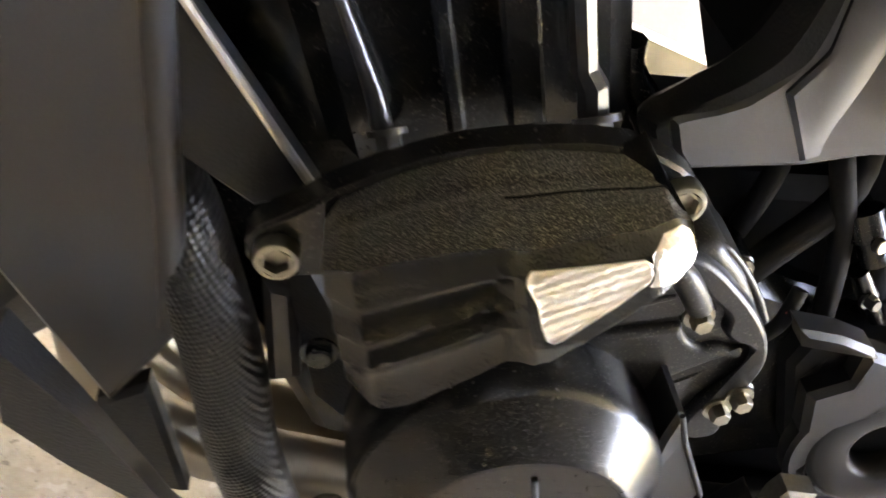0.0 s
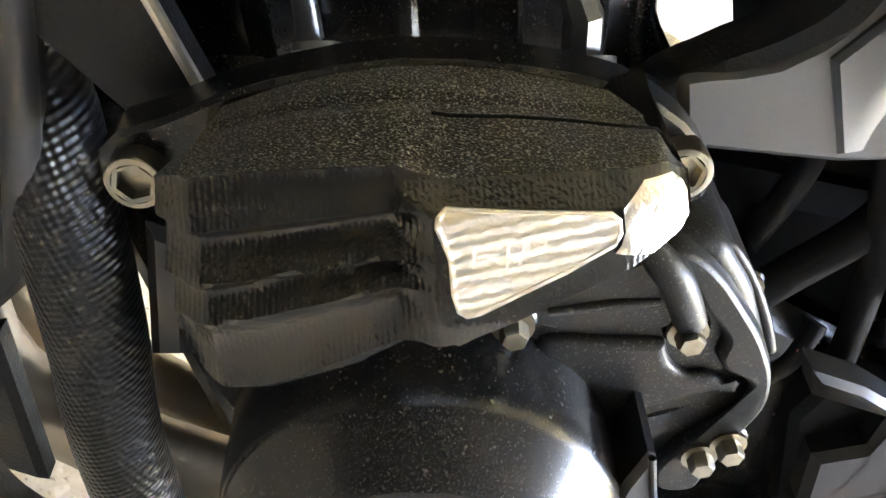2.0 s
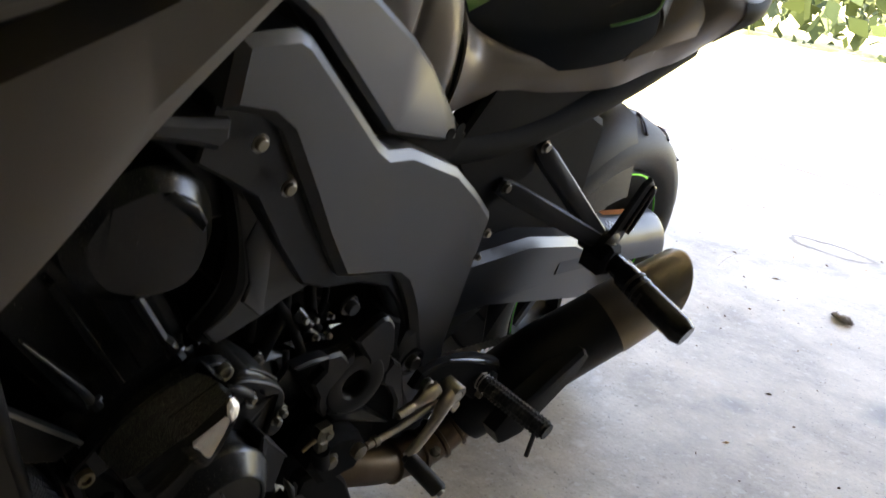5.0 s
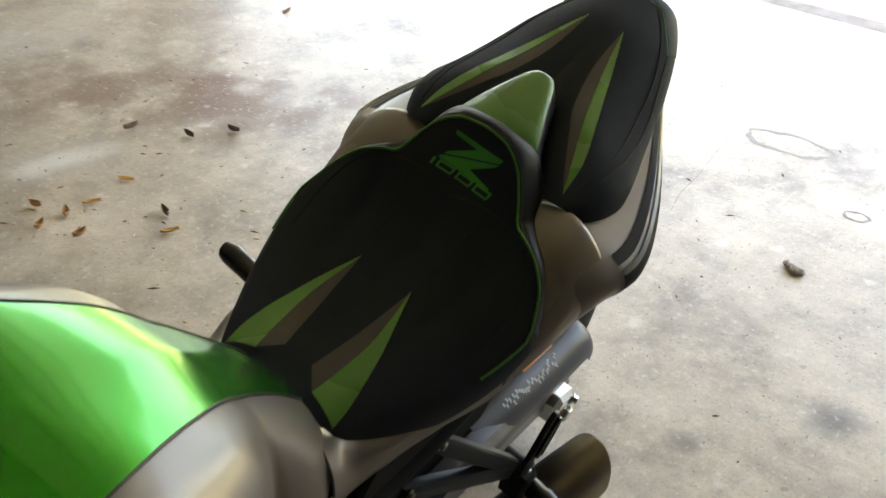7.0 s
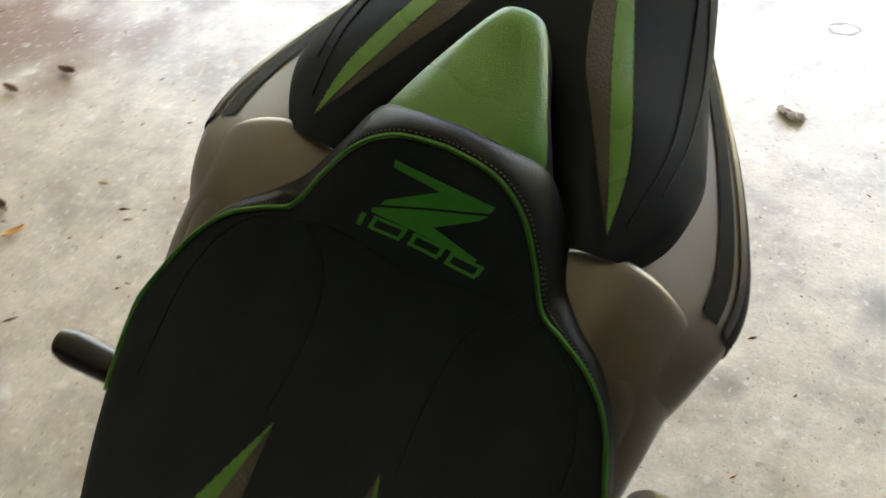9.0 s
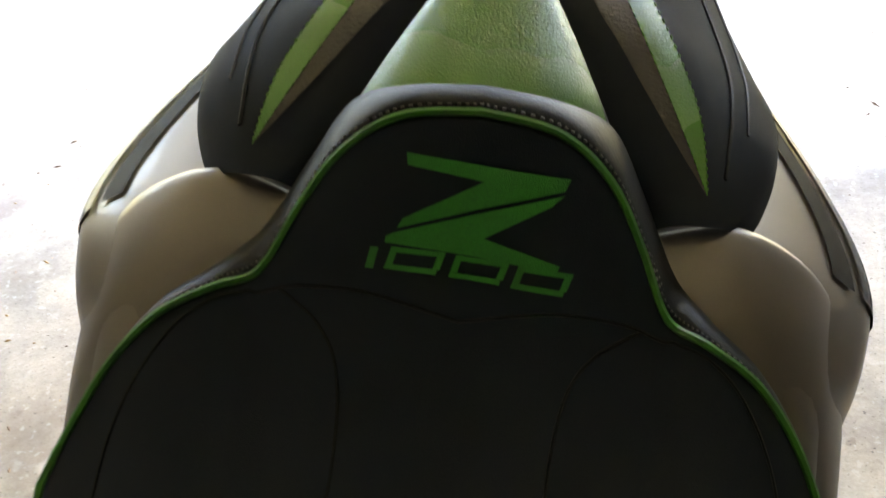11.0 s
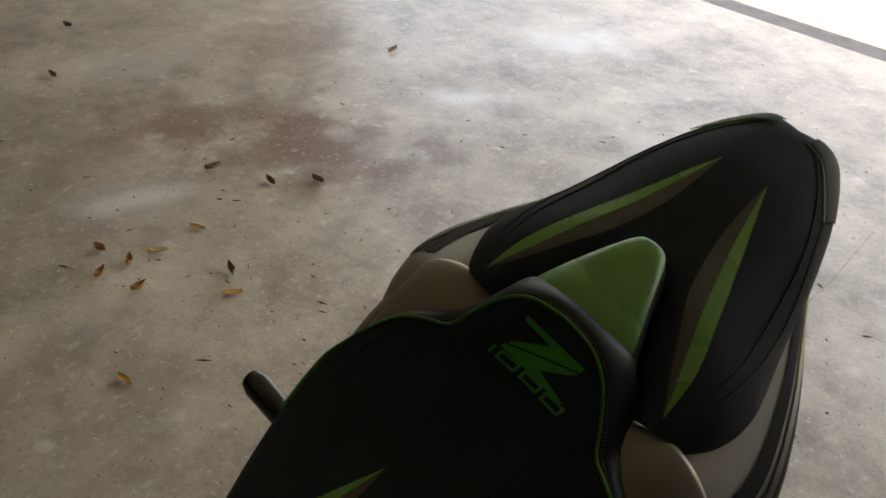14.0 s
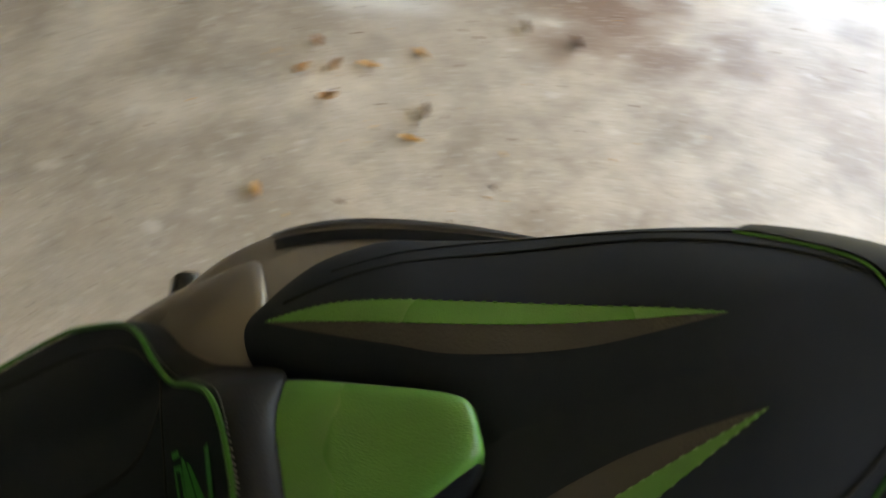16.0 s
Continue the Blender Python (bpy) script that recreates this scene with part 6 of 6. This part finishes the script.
part("header_pipe", rod([(0.12, 0.26, 0.36), (0.13, 0.25, 0.26), (0.12, 0.32, 0.13), (0.11, 0.6, 0.12)], 0.02, 12, 20), M_TITAN, label="brown heat-tinted header pipe")
part("header_pipe", rod([(0.05, 0.25, 0.36), (0.06, 0.235, 0.24), (0.06, 0.32, 0.11), (0.08, 0.6, 0.11)], 0.02, 12, 20), M_TITAN)
settle(built, ENGINE_STEP)
part("lower_crankcase", plate([(0.15, 0.603, 0.246), (0.15, 0.678, 0.256), (0.15, 0.769, 0.259), (0.15, 0.80, 0.20), (0.15, 0.78, 0.14), (0.15, 0.70, 0.11), (0.15, 0.63, 0.16)], 0.16, 0.01), M_PIT, engine)
# dark sheet added to cover the bright floor seen below the engine
part("lower_dark_sheet", plate([(0.2, b, c) for b, c in ((0.60, 0.20), (0.606, 0.232), (0.65, 0.238), (0.70, 0.186), (0.75, 0.10), (0.66, 0.09))], 0.02, 0.005), M_PIT, engine)
M_SCUFFED = mat("dusty_black_plastic", (0.028, 0.027, 0.026), 0.62, spec=0.3, var=0.6, scale=160, bump=0.2, bump_scale=300)
part("pivot_shield", plate([(0.135, b, c) for b, c in ((0.77, 0.19), (0.86, 0.215), (0.955, 0.225), (0.985, 0.19), (0.95, 0.12), (0.85, 0.10), (0.78, 0.13))], 0.03, 0.006), M_PIT, engine)
# belly pan
pan = part("belly_pan", plate([(0.236, 0.406, 0.231), (0.236, 0.470, 0.231), (0.236, 0.553, 0.242), (0.236, 0.560, 0.250), (0.236, 0.582, 0.215), (0.236, 0.583, 0.199), (0.236, 0.559, 0.215), (0.236, 0.556, 0.212), (0.236, 0.556, 0.186), (0.236, 0.575, 0.164), (0.236, 0.480, 0.161), (0.236, 0.423, 0.195)], 0.03, 0.002), M_BLACK, label="dusty black belly pan under the engine")
part("pan_ledge", thick(skin([crom([(0.214, 0.400, 0.223), (0.214, 0.442, 0.214), (0.214, 0.486, 0.218), (0.214, 0.532, 0.225), (0.214, 0.571, 0.232), (0.214, 0.576, 0.259)], 30),
    crom([(0.222, 0.395, 0.231), (0.222, 0.437, 0.221), (0.222, 0.480, 0.224), (0.222, 0.526, 0.231), (0.222, 0.564, 0.238), (0.222, 0.573, 0.260)], 30),
    crom([(0.236, 0.392, 0.237), (0.236, 0.432, 0.229), (0.236, 0.474, 0.231), (0.236, 0.518, 0.236), (0.236, 0.553, 0.242), (0.236, 0.560, 0.252)], 30)]), 0.004), M_SCUFFED, pan, "dusty worn upper ledge")
part("pan_nose", thick(skin([crom(row, 30) for row in ([(0.216, 0.188, 0.357), (0.216, 0.216, 0.326), (0.216, 0.235, 0.304), (0.216, 0.258, 0.277), (0.216, 0.283, 0.249), (0.216, 0.318, 0.238), (0.216, 0.352, 0.248), (0.216, 0.382, 0.236)],
    [(0.236, 0.187, 0.356), (0.236, 0.213, 0.333), (0.236, 0.231, 0.316), (0.236, 0.251, 0.295), (0.236, 0.277, 0.269), (0.236, 0.314, 0.258), (0.236, 0.348, 0.262), (0.236, 0.387, 0.248)],
    [(0.232, 0.196, 0.306), (0.232, 0.223, 0.286), (0.232, 0.241, 0.275), (0.232, 0.266, 0.260), (0.232, 0.292, 0.241), (0.232, 0.334, 0.212), (0.232, 0.393, 0.183), (0.232, 0.442, 0.166)])]), 0.004), M_BLACK, pan, "smooth black curved nose")
part("pan_end", plate([(0.240, 0.534, 0.300), (0.240, 0.548, 0.285), (0.240, 0.557, 0.257), (0.240, 0.578, 0.249), (0.240, 0.589, 0.224), (0.240, 0.573, 0.220), (0.240, 0.564, 0.227), (0.240, 0.553, 0.261), (0.240, 0.535, 0.292)], 0.012, 0.003), M_DARK, pan, "bent end bracket")
part("pan_slot", plate([(0.237, 0.496, 0.203), (0.237, 0.497, 0.217), (0.237, 0.520, 0.221), (0.237, 0.526, 0.214), (0.237, 0.518, 0.206), (0.237, 0.506, 0.202)], 0.002, 0.0006), M_STEEL, pan, "bright edge of the drain slot")
M_BRASS = mat("dull_brass", (0.34, 0.27, 0.17), 0.42, metal=1.0, var=0.35, scale=200)
clevis_at = Vector((0.2377, 0.572, 0.3568))
clevis = part("cable_clevis", plate([clevis_at + Vector(q) for q in ((0, -0.008, 0.010), (0, 0.010, 0.012), (0, 0.014, 0.0), (0, 0.012, -0.012), (0, -0.006, -0.012), (0, -0.009, 0.0))], 0.014, 0.003), M_BOLT, engine, "dull plated cable clevis")
part("clevis_fork", plate([clevis_at + Vector(q) for q in ((-0.001, -0.002, -0.013), (-0.001, 0.013, -0.013), (-0.001, 0.016, -0.03), (-0.001, 0.002, -0.032))], 0.012, 0.003), M_BOLT, clevis)
part("clevis_pin", rod([clevis_at + Vector((-0.003, -0.012, -0.002)), clevis_at + Vector((-0.003, -0.028, -0.014))], [0.0032, 0.0022], 10), M_BRASS, clevis, "brass pin")
part("clevis_bolt", bolt(bmesh.new(), clevis_at + Vector((0.001, 0.004, 0.001)), (1, -0.2, 0.2), 0.005, 0.004), M_BOLT, clevis)
part("cable_sleeve", rod([clevis_at + Vector((-0.006, 0.008, -0.03)), clevis_at + Vector((-0.008, 0.016, -0.052)), clevis_at + Vector((-0.012, 0.03, -0.07))], [0.011, 0.0115, 0.009], 14, 8), M_PIT, clevis)
# front end
front = part("front_wheel", turned([(-0.06, 0.02), (-0.05, 0.04), (0.05, 0.04), (0.06, 0.02)], (0, -0.04, 0.32), (1, 0, 0), 20), M_BLACK, label="black front wheel")
part("tyre", turned([(-0.05, 0.225), (-0.062, 0.25), (-0.05, 0.285), (-0.02, 0.305), (0, 0.308), (0.02, 0.305), (0.05, 0.285), (0.062, 0.25), (0.05, 0.225)], (0, -0.04, 0.32), (1, 0, 0), 56, False), M_RUBBER, front)
part("rim", turned([(-0.05, 0.235), (-0.04, 0.2), (0.04, 0.2), (0.05, 0.235)], (0, -0.04, 0.32), (1, 0, 0), 40, False), M_BLACK, front)
for sx in (0.1, -0.1):
    part("fork_leg", rod([(sx, -0.03, 0.33), (sx, 0.20, 1.02)], 0.026, 14), M_BLACK)
part("headlight_cowl", turned([(-0.12, 0.02), (-0.08, 0.09), (0.0, 0.13), (0.06, 0.12)], (0, 0.02, 0.90), (0, 1, 0.1), 24), M_GREY)
# handlebar, lever
bar = part("handlebar", rod([(-0.36, 0.33, 1.02), (-0.24, 0.27, 1.06), (-0.1, 0.21, 1.08), (0, 0.2, 1.085), (0.1, 0.215, 1.085), (0.19, 0.275, 1.055), (0.335, 0.377, 1.006)], 0.011, 12, 30), M_BLACK, label="black handlebar with rubber grips and green lever")
g0, g1 = Vector((0.225, 0.299, 1.045)), Vector((0.338, 0.379, 1.005))
part("grip", rod([g0, g0.lerp(g1, 0.06), g0.lerp(g1, 0.08), g0.lerp(g1, 0.97), g1], [0.027, 0.027, 0.0165, 0.0165, 0.018], 20), M_RUBBER, bar, "black rubber grip")
part("bar_end", rod([g1, g1.lerp(g0, -0.10), g1.lerp(g0, -0.25), g1.lerp(g0, -0.27)], [0.0165, 0.019, 0.019, 0.015], 16), M_ANOD, bar, "green anodised bar end")
part("bar_end_cap", rod([g1.lerp(g0, -0.27), g1.lerp(g0, -0.31)], [0.011, 0.009], 14), M_STEEL, bar)
part("clutch_lever", rod([(0.175, 0.185, 1.035), (0.24, 0.20, 1.005), (0.31, 0.228, 0.98), (0.352, 0.256, 0.963)], [0.010, 0.0085, 0.0075, 0.007], 12, 20), M_ANOD, bar, "bright green anodised clutch lever")
part("lever_ball", turned([(-0.0125, 0.004), (-0.011, 0.008), (-0.006, 0.0115), (0, 0.0128), (0.006, 0.0115), (0.011, 0.008), (0.0125, 0.004), (0.006, 0.0035)], (0.361, 0.262, 0.960), (0.75, 0.55, -0.35), 20), M_ANOD, bar)
part("bar_end", rod([(-0.36, 0.33, 1.02), (-0.385, 0.345, 1.012)], 0.0165, 16), M_ANOD, bar)
part("grip", rod([(-0.25, 0.275, 1.057), (-0.36, 0.33, 1.02)], 0.0165, 16), M_RUBBER, bar)
mirror = part("mirror", plate([(0.387, 0.189, 1.238), (0.399, 0.191, 1.254), (0.427, 0.209, 1.267), (0.445, 0.226, 1.265), (0.461, 0.247, 1.254), (0.476, 0.269, 1.240), (0.488, 0.290, 1.223), (0.485, 0.297, 1.205), (0.471, 0.303, 1.174), (0.436, 0.303, 1.118), (0.403, 0.283, 1.102), (0.362, 0.248, 1.100), (0.336, 0.223, 1.102), (0.358, 0.203, 1.171)], 0.02, 0.006, (-0.615, 0.683, 0.395)), mat("mirror_shell", (0.008, 0.0092, 0.011), 0.34, spec=0.28), bar, "black rear-view mirror housing on a stalk")
part("mirror_stalk", rod([(0.37, 0.235, 1.14), (0.33, 0.235, 1.115), (0.25, 0.25, 1.08), (0.20, 0.285, 1.055)], [0.009, 0.009, 0.010, 0.012], 10, 12), M_BLACK, mirror)
part("switch_box", plate([(0.14, 0.25, 1.07), (0.18, 0.30, 1.05), (0.18, 0.30, 1.02), (0.14, 0.25, 1.03)], 0.035, 0.006, (0.6, -0.8, 0)), M_BLACK, bar)

# ---- carport, unseen light-blocking walls, yard ----
def setting(name, bm, material, label, cat="wall"):
    ob = part(name, bm, material)
    ob.parent = None
    return tagged(ob, label, cat, kind="structure")


def box(bm, lo, hi):
    m = bmesh.ops.create_cube(bm, size=1)
    bmesh.ops.transform(bm, matrix=Matrix.Translation([(a + b) / 2 for a, b in zip(lo, hi)]) @ Matrix.Diagonal([b - a for a, b in zip(lo, hi)] + [1]), verts=m["verts"])
    return bm


M_BLOCKER = mat("dark_blocker", (0.085, 0.076, 0.066), 0.8, big=0.2)
M_CEIL = mat("ceiling_board", (0.74, 0.71, 0.65), 0.7, big=0.25)
M_YARD = mat("dry_grass", (0.36, 0.34, 0.17), 0.9, base2=(0.19, 0.21, 0.08), scale=30, bump=1.0, bump_scale=60)
M_DRIVE = mat("driveway_concrete", (0.15, 0.14, 0.125), 0.9, var=0.5, scale=14, bump=0.6, bump_scale=60)
M_TREES = mat("far_foliage", (0.07, 0.10, 0.025), 0.8, base2=(0.03, 0.05, 0.012), scale=1.6, bump=1.0, bump_scale=2)
bm = box(bmesh.new(), (-4.6, -3.0, 2.60), (3.4, 4.5, 2.68))
for k in range(13):
    box(bm, (-4.6, -2.9 + 0.6 * k, 2.55), (3.4, -2.84 + 0.6 * k, 2.6))
box(bm, (-1.2, -3.0, 2.44), (-1.1, 4.45, 2.6))
box(bm, (-4.6, 4.4, 2.42), (3.4, 4.5, 2.6))
setting("ceiling", bm, M_CEIL, "boarded carport ceiling with a beam", "ceiling")
# three walls out of view, placed and darkened to shape light and reflections
setting("blocker_east", box(bmesh.new(), (1.6, -3.0, -0.02), (1.7, 3.65, 2.6)), M_BLOCKER, "unseen dark wall added to hold back light")
setting("blocker_west", box(bmesh.new(), (-4.7, -3.0, -0.02), (-4.6, 4.0, 2.68)), M_BLOCKER, "unseen dark wall added to hold back light")
setting("blocker_south", box(bmesh.new(), (-4.6, -3.1, -0.02), (3.5, -3.0, 2.68)), M_BLOCKER, "unseen dark wall added to hold back light")
tr = random.Random(11)
bm = bmesh.new()
for k in range(70):
    a = math.radians(-40 + 190 * k / 69)
    r = tr.uniform(17, 22)
    up = 1.6 if a > math.radians(95) else 0.5
    c, s0 = Vector((r * math.cos(a), r * math.sin(a), up * tr.uniform(0.2, 1.6))), up * tr.uniform(0.9, 1.8)
    for n in range(170):
        d = Vector((tr.gauss(0, 1), tr.gauss(0, 1), tr.gauss(0, 1))).normalized()
        q = c + Vector((d.x, d.y, d.z * 1.1)) * s0 * tr.uniform(0.45, 1.1)
        u = Vector((tr.gauss(0, 1), tr.gauss(0, 1), tr.gauss(0, 1))).normalized() * tr.uniform(0.12, 0.3)
        v = u.cross(d).normalized() * u.length * 0.7
        bm.faces.new([bm.verts.new(q + w) for w in (-u, -v * 0.8 + u * 0.2, u, v)])
setting("backdrop", bm, M_TREES, "far line of green trees round the yard", "trees")
bm = bmesh.new()
bmesh.ops.create_grid(bm, x_segments=1, y_segments=1, size=400)
bmesh.ops.translate(bm, verts=bm.verts, vec=(0, 0, -0.06))
setting("ground", bm, M_YARD, "sunlit dry grass yard", "ground")
setting("driveway", box(bmesh.new(), (-7, 4.58, -0.2), (9, 5.1, -0.035)), M_DRIVE, "pale grey driveway strip", "driveway")

# ---- fallen leaves and specks ----
M_LEAF = mat("dry_leaf", (0.55, 0.30, 0.13), 0.7, base2=(0.25, 0.12, 0.045), scale=60, bump=0.5, bump_scale=150)
M_LEAF2 = mat("yellow_leaf", (0.72, 0.45, 0.18), 0.7, base2=(0.58, 0.32, 0.12), scale=60)
M_LEAF3 = mat("dark_leaf", (0.26, 0.15, 0.09), 0.7, base2=(0.15, 0.09, 0.055), scale=60)


def leaf(length, width, curl, material, label, rng):
    rows = []
    for i in range(11):
        f = i / 10
        w = width / 2 * math.sin(math.pi * f ** 0.8) ** 0.8 + 0.0004
        rows.append([Vector((length * (f - 0.5), w * v, 0.003 + 0.5 * curl * (v * v * 0.6 + 0.9 * (f - 0.45) ** 2) * width + 0.002 * rng.random())) for v in np.linspace(-1, 1, 7)])
    bm = thick(skin(rows), 0.0006)
    tube(bm, [(length * 0.48, 0, 0.004), (length * 0.62, 0.003, 0.006)], 0.0007, 5)
    ob = part("leaf", bm, material)
    ob.parent = None
    return tagged(ob, label, "leaf", "fallen leaves")


rng = random.Random(4)
kinds = [(leaf(0.056, 0.019, 1.6, M_LEAF2, "curled yellow fallen leaf on concrete", rng)), leaf(0.046, 0.023, 2.4, M_LEAF, "curled brown fallen leaf on concrete", rng), leaf(0.056, 0.019, 2.8, M_LEAF3, "dark dried leaf on concrete", rng)]
LEAVES = [(2, -1.912, 1.862, 0), (2, -1.826, 1.991, 10), (0, -1.813, 1.542, 30), (2, -2.118, 1.758, 80), (1, -1.881, 1.263, 20), (0, -1.771, 1.392, 60), (1, -1.768, 1.303, 150), (1, -1.762, 1.213, 120), (1, -1.634, 1.271, 90), (2, -1.550, 1.512, 165), (0, -1.453, 1.462, 60), (0, -1.304, 1.083, 10), (2, -3.696, 1.871, 20), (2, -3.188, 1.615, 10), (2, -2.576, 2.877, 100)]
for n, (k, x, y, turn) in enumerate(LEAVES):
    m = pose(x, y, 0, 0, 0, turn)
    if n in (0, 2, 4):
        kinds[k].matrix_world = m
    else:
        copy_thing(kinds[k], m)


def curled_leaf():
    """A large dead leaf, half rolled up and torn at its rim."""
    r = random.Random(21)
    rows = []
    for i in range(15):
        f = i / 14
        w = 0.017 * math.sin(math.pi * (0.1 + 0.8 * f)) ** 0.6 * r.uniform(0.75, 1.15)
        twist = 0.9 * (f - 0.5)
        rows.append([Vector((0.072 * (f - 0.5) + r.uniform(-0.002, 0.002), w * math.cos(a + twist) * 1.25 + 0.006 * math.sin(5 * f), 0.0015 + w * (0.62 + 0.62 * math.sin(a + twist)) + r.uniform(0, 0.0022))) for a in np.linspace(-2.6, 1.5 + 0.5 * math.sin(7 * f), 12)])
    ob = part("leaf", thick(skin(rows), 0.0008), mat("grey_dead_leaf", (0.52, 0.45, 0.38), 0.8, base2=(0.13, 0.10, 0.08), scale=45, bump=0.8, bump_scale=180), smooth=False)
    ob.parent = None
    return tagged(ob, "large curled grey-brown dead leaf on concrete", "leaf", "fallen leaves")


curled_leaf().matrix_world = pose(0.025, 2.552, 0, 0, 0, 165)


def crumbs(count, seed, spread, size, material, label):
    """Scattered flat crumbs on the floor, thicker where spread says so."""
    r = random.Random(seed)
    bm = bmesh.new()
    for k in range(count):
        cx, cy, w = spread[r.randrange(len(spread))]
        x, y = r.gauss(cx, w), r.gauss(cy, w * 0.7)
        if not -4.5 < x < 3.2 or not -1.0 < y < 4.4:
            continue
        s, a = 0.0011 + size * r.random() ** 3, r.uniform(0, 6.28)
        u, v = Vector((math.cos(a), math.sin(a), 0)) * s * r.uniform(0.8, 3.2), Vector((-math.sin(a), math.cos(a), 0)) * s * 0.6
        c = Vector((x, y, 0.0005))
        top_pt = bm.verts.new(c + Vector((0, 0, 0.002 + 0.3 * s)))
        ring = [bm.verts.new(q) for q in (c - u, c - v, c + u, c + v)]
        for i in range(4):
            bm.faces.new((ring[i], ring[(i + 1) % 4], top_pt))
    ob = part("floor_debris", bm, material, smooth=False)
    ob.parent = None
    return tagged(ob, label, "debris", kind="stuff")


crumbs(520, 8, ((-1.6, 1.4, 0.5), (-2.1, 2.2, 0.5), (-2.4, 1.2, 0.9), (-1.0, 3.0, 1.0), (0.3, 2.4, 0.8)), 0.0055, M_LEAF3, "small dark leaf crumbs and grit on concrete")
crumbs(170, 9, ((-1.6, 1.4, 0.4), (-2.1, 2.3, 0.4), (-2.0, 1.0, 0.8), (-0.8, 2.6, 1.0)), 0.0055, M_LEAF2, "pale tan leaf crumbs on concrete")
# hairline cracks in the slab
for path in ([(-0.40, 2.60), (-0.43, 2.72), (-0.44, 2.84), (-0.455, 2.93), (-0.47, 3.02), (-0.50, 3.2)],):
    line = crom([Vector((x, y, 0.0004)) for x, y in path], 30)
    setting("floor_crack", skin([[q + Vector((0.0006 + 0.0006 * math.sin(k * 2.3), 0.0005, 0)), q - Vector((0.0006, 0.0005, 0))] for k, q in enumerate(line)]), M_LEAF3, "hairline crack in the concrete slab", "crack")
# dried water marks: pale grey rings with a ragged edge
M_MARK = mat("dried_water_mark", (0.21, 0.195, 0.17), 0.8, base2=(0.36, 0.33, 0.29), scale=70)
for cx, cy, rx, ry, w in ((-0.31, 3.265, 0.14, 0.075, 0.030), (0.052, 2.957, 0.035, 0.028, 0.014)):
    r = random.Random(6)
    ring = []
    for k in range(73):
        a = k * math.pi / 36
        d = 1 + 0.10 * math.sin(2 * a + 0.6) + 0.06 * math.sin(5 * a) + 0.03 * math.sin(11 * a)
        q = w * (0.25 + 0.75 * abs(math.sin(1.7 * a + 1)) * (0.6 + 0.4 * r.random()))
        ring.append([Vector((cx + (rx * d + e * q) * math.cos(a), cy + (ry * d + e * q) * math.sin(a), 0.0008)) for e in (-0.5, 0.5)])
    setting("floor_stain", skin(ring), M_MARK, "dried pale water ring on the concrete", "stain")
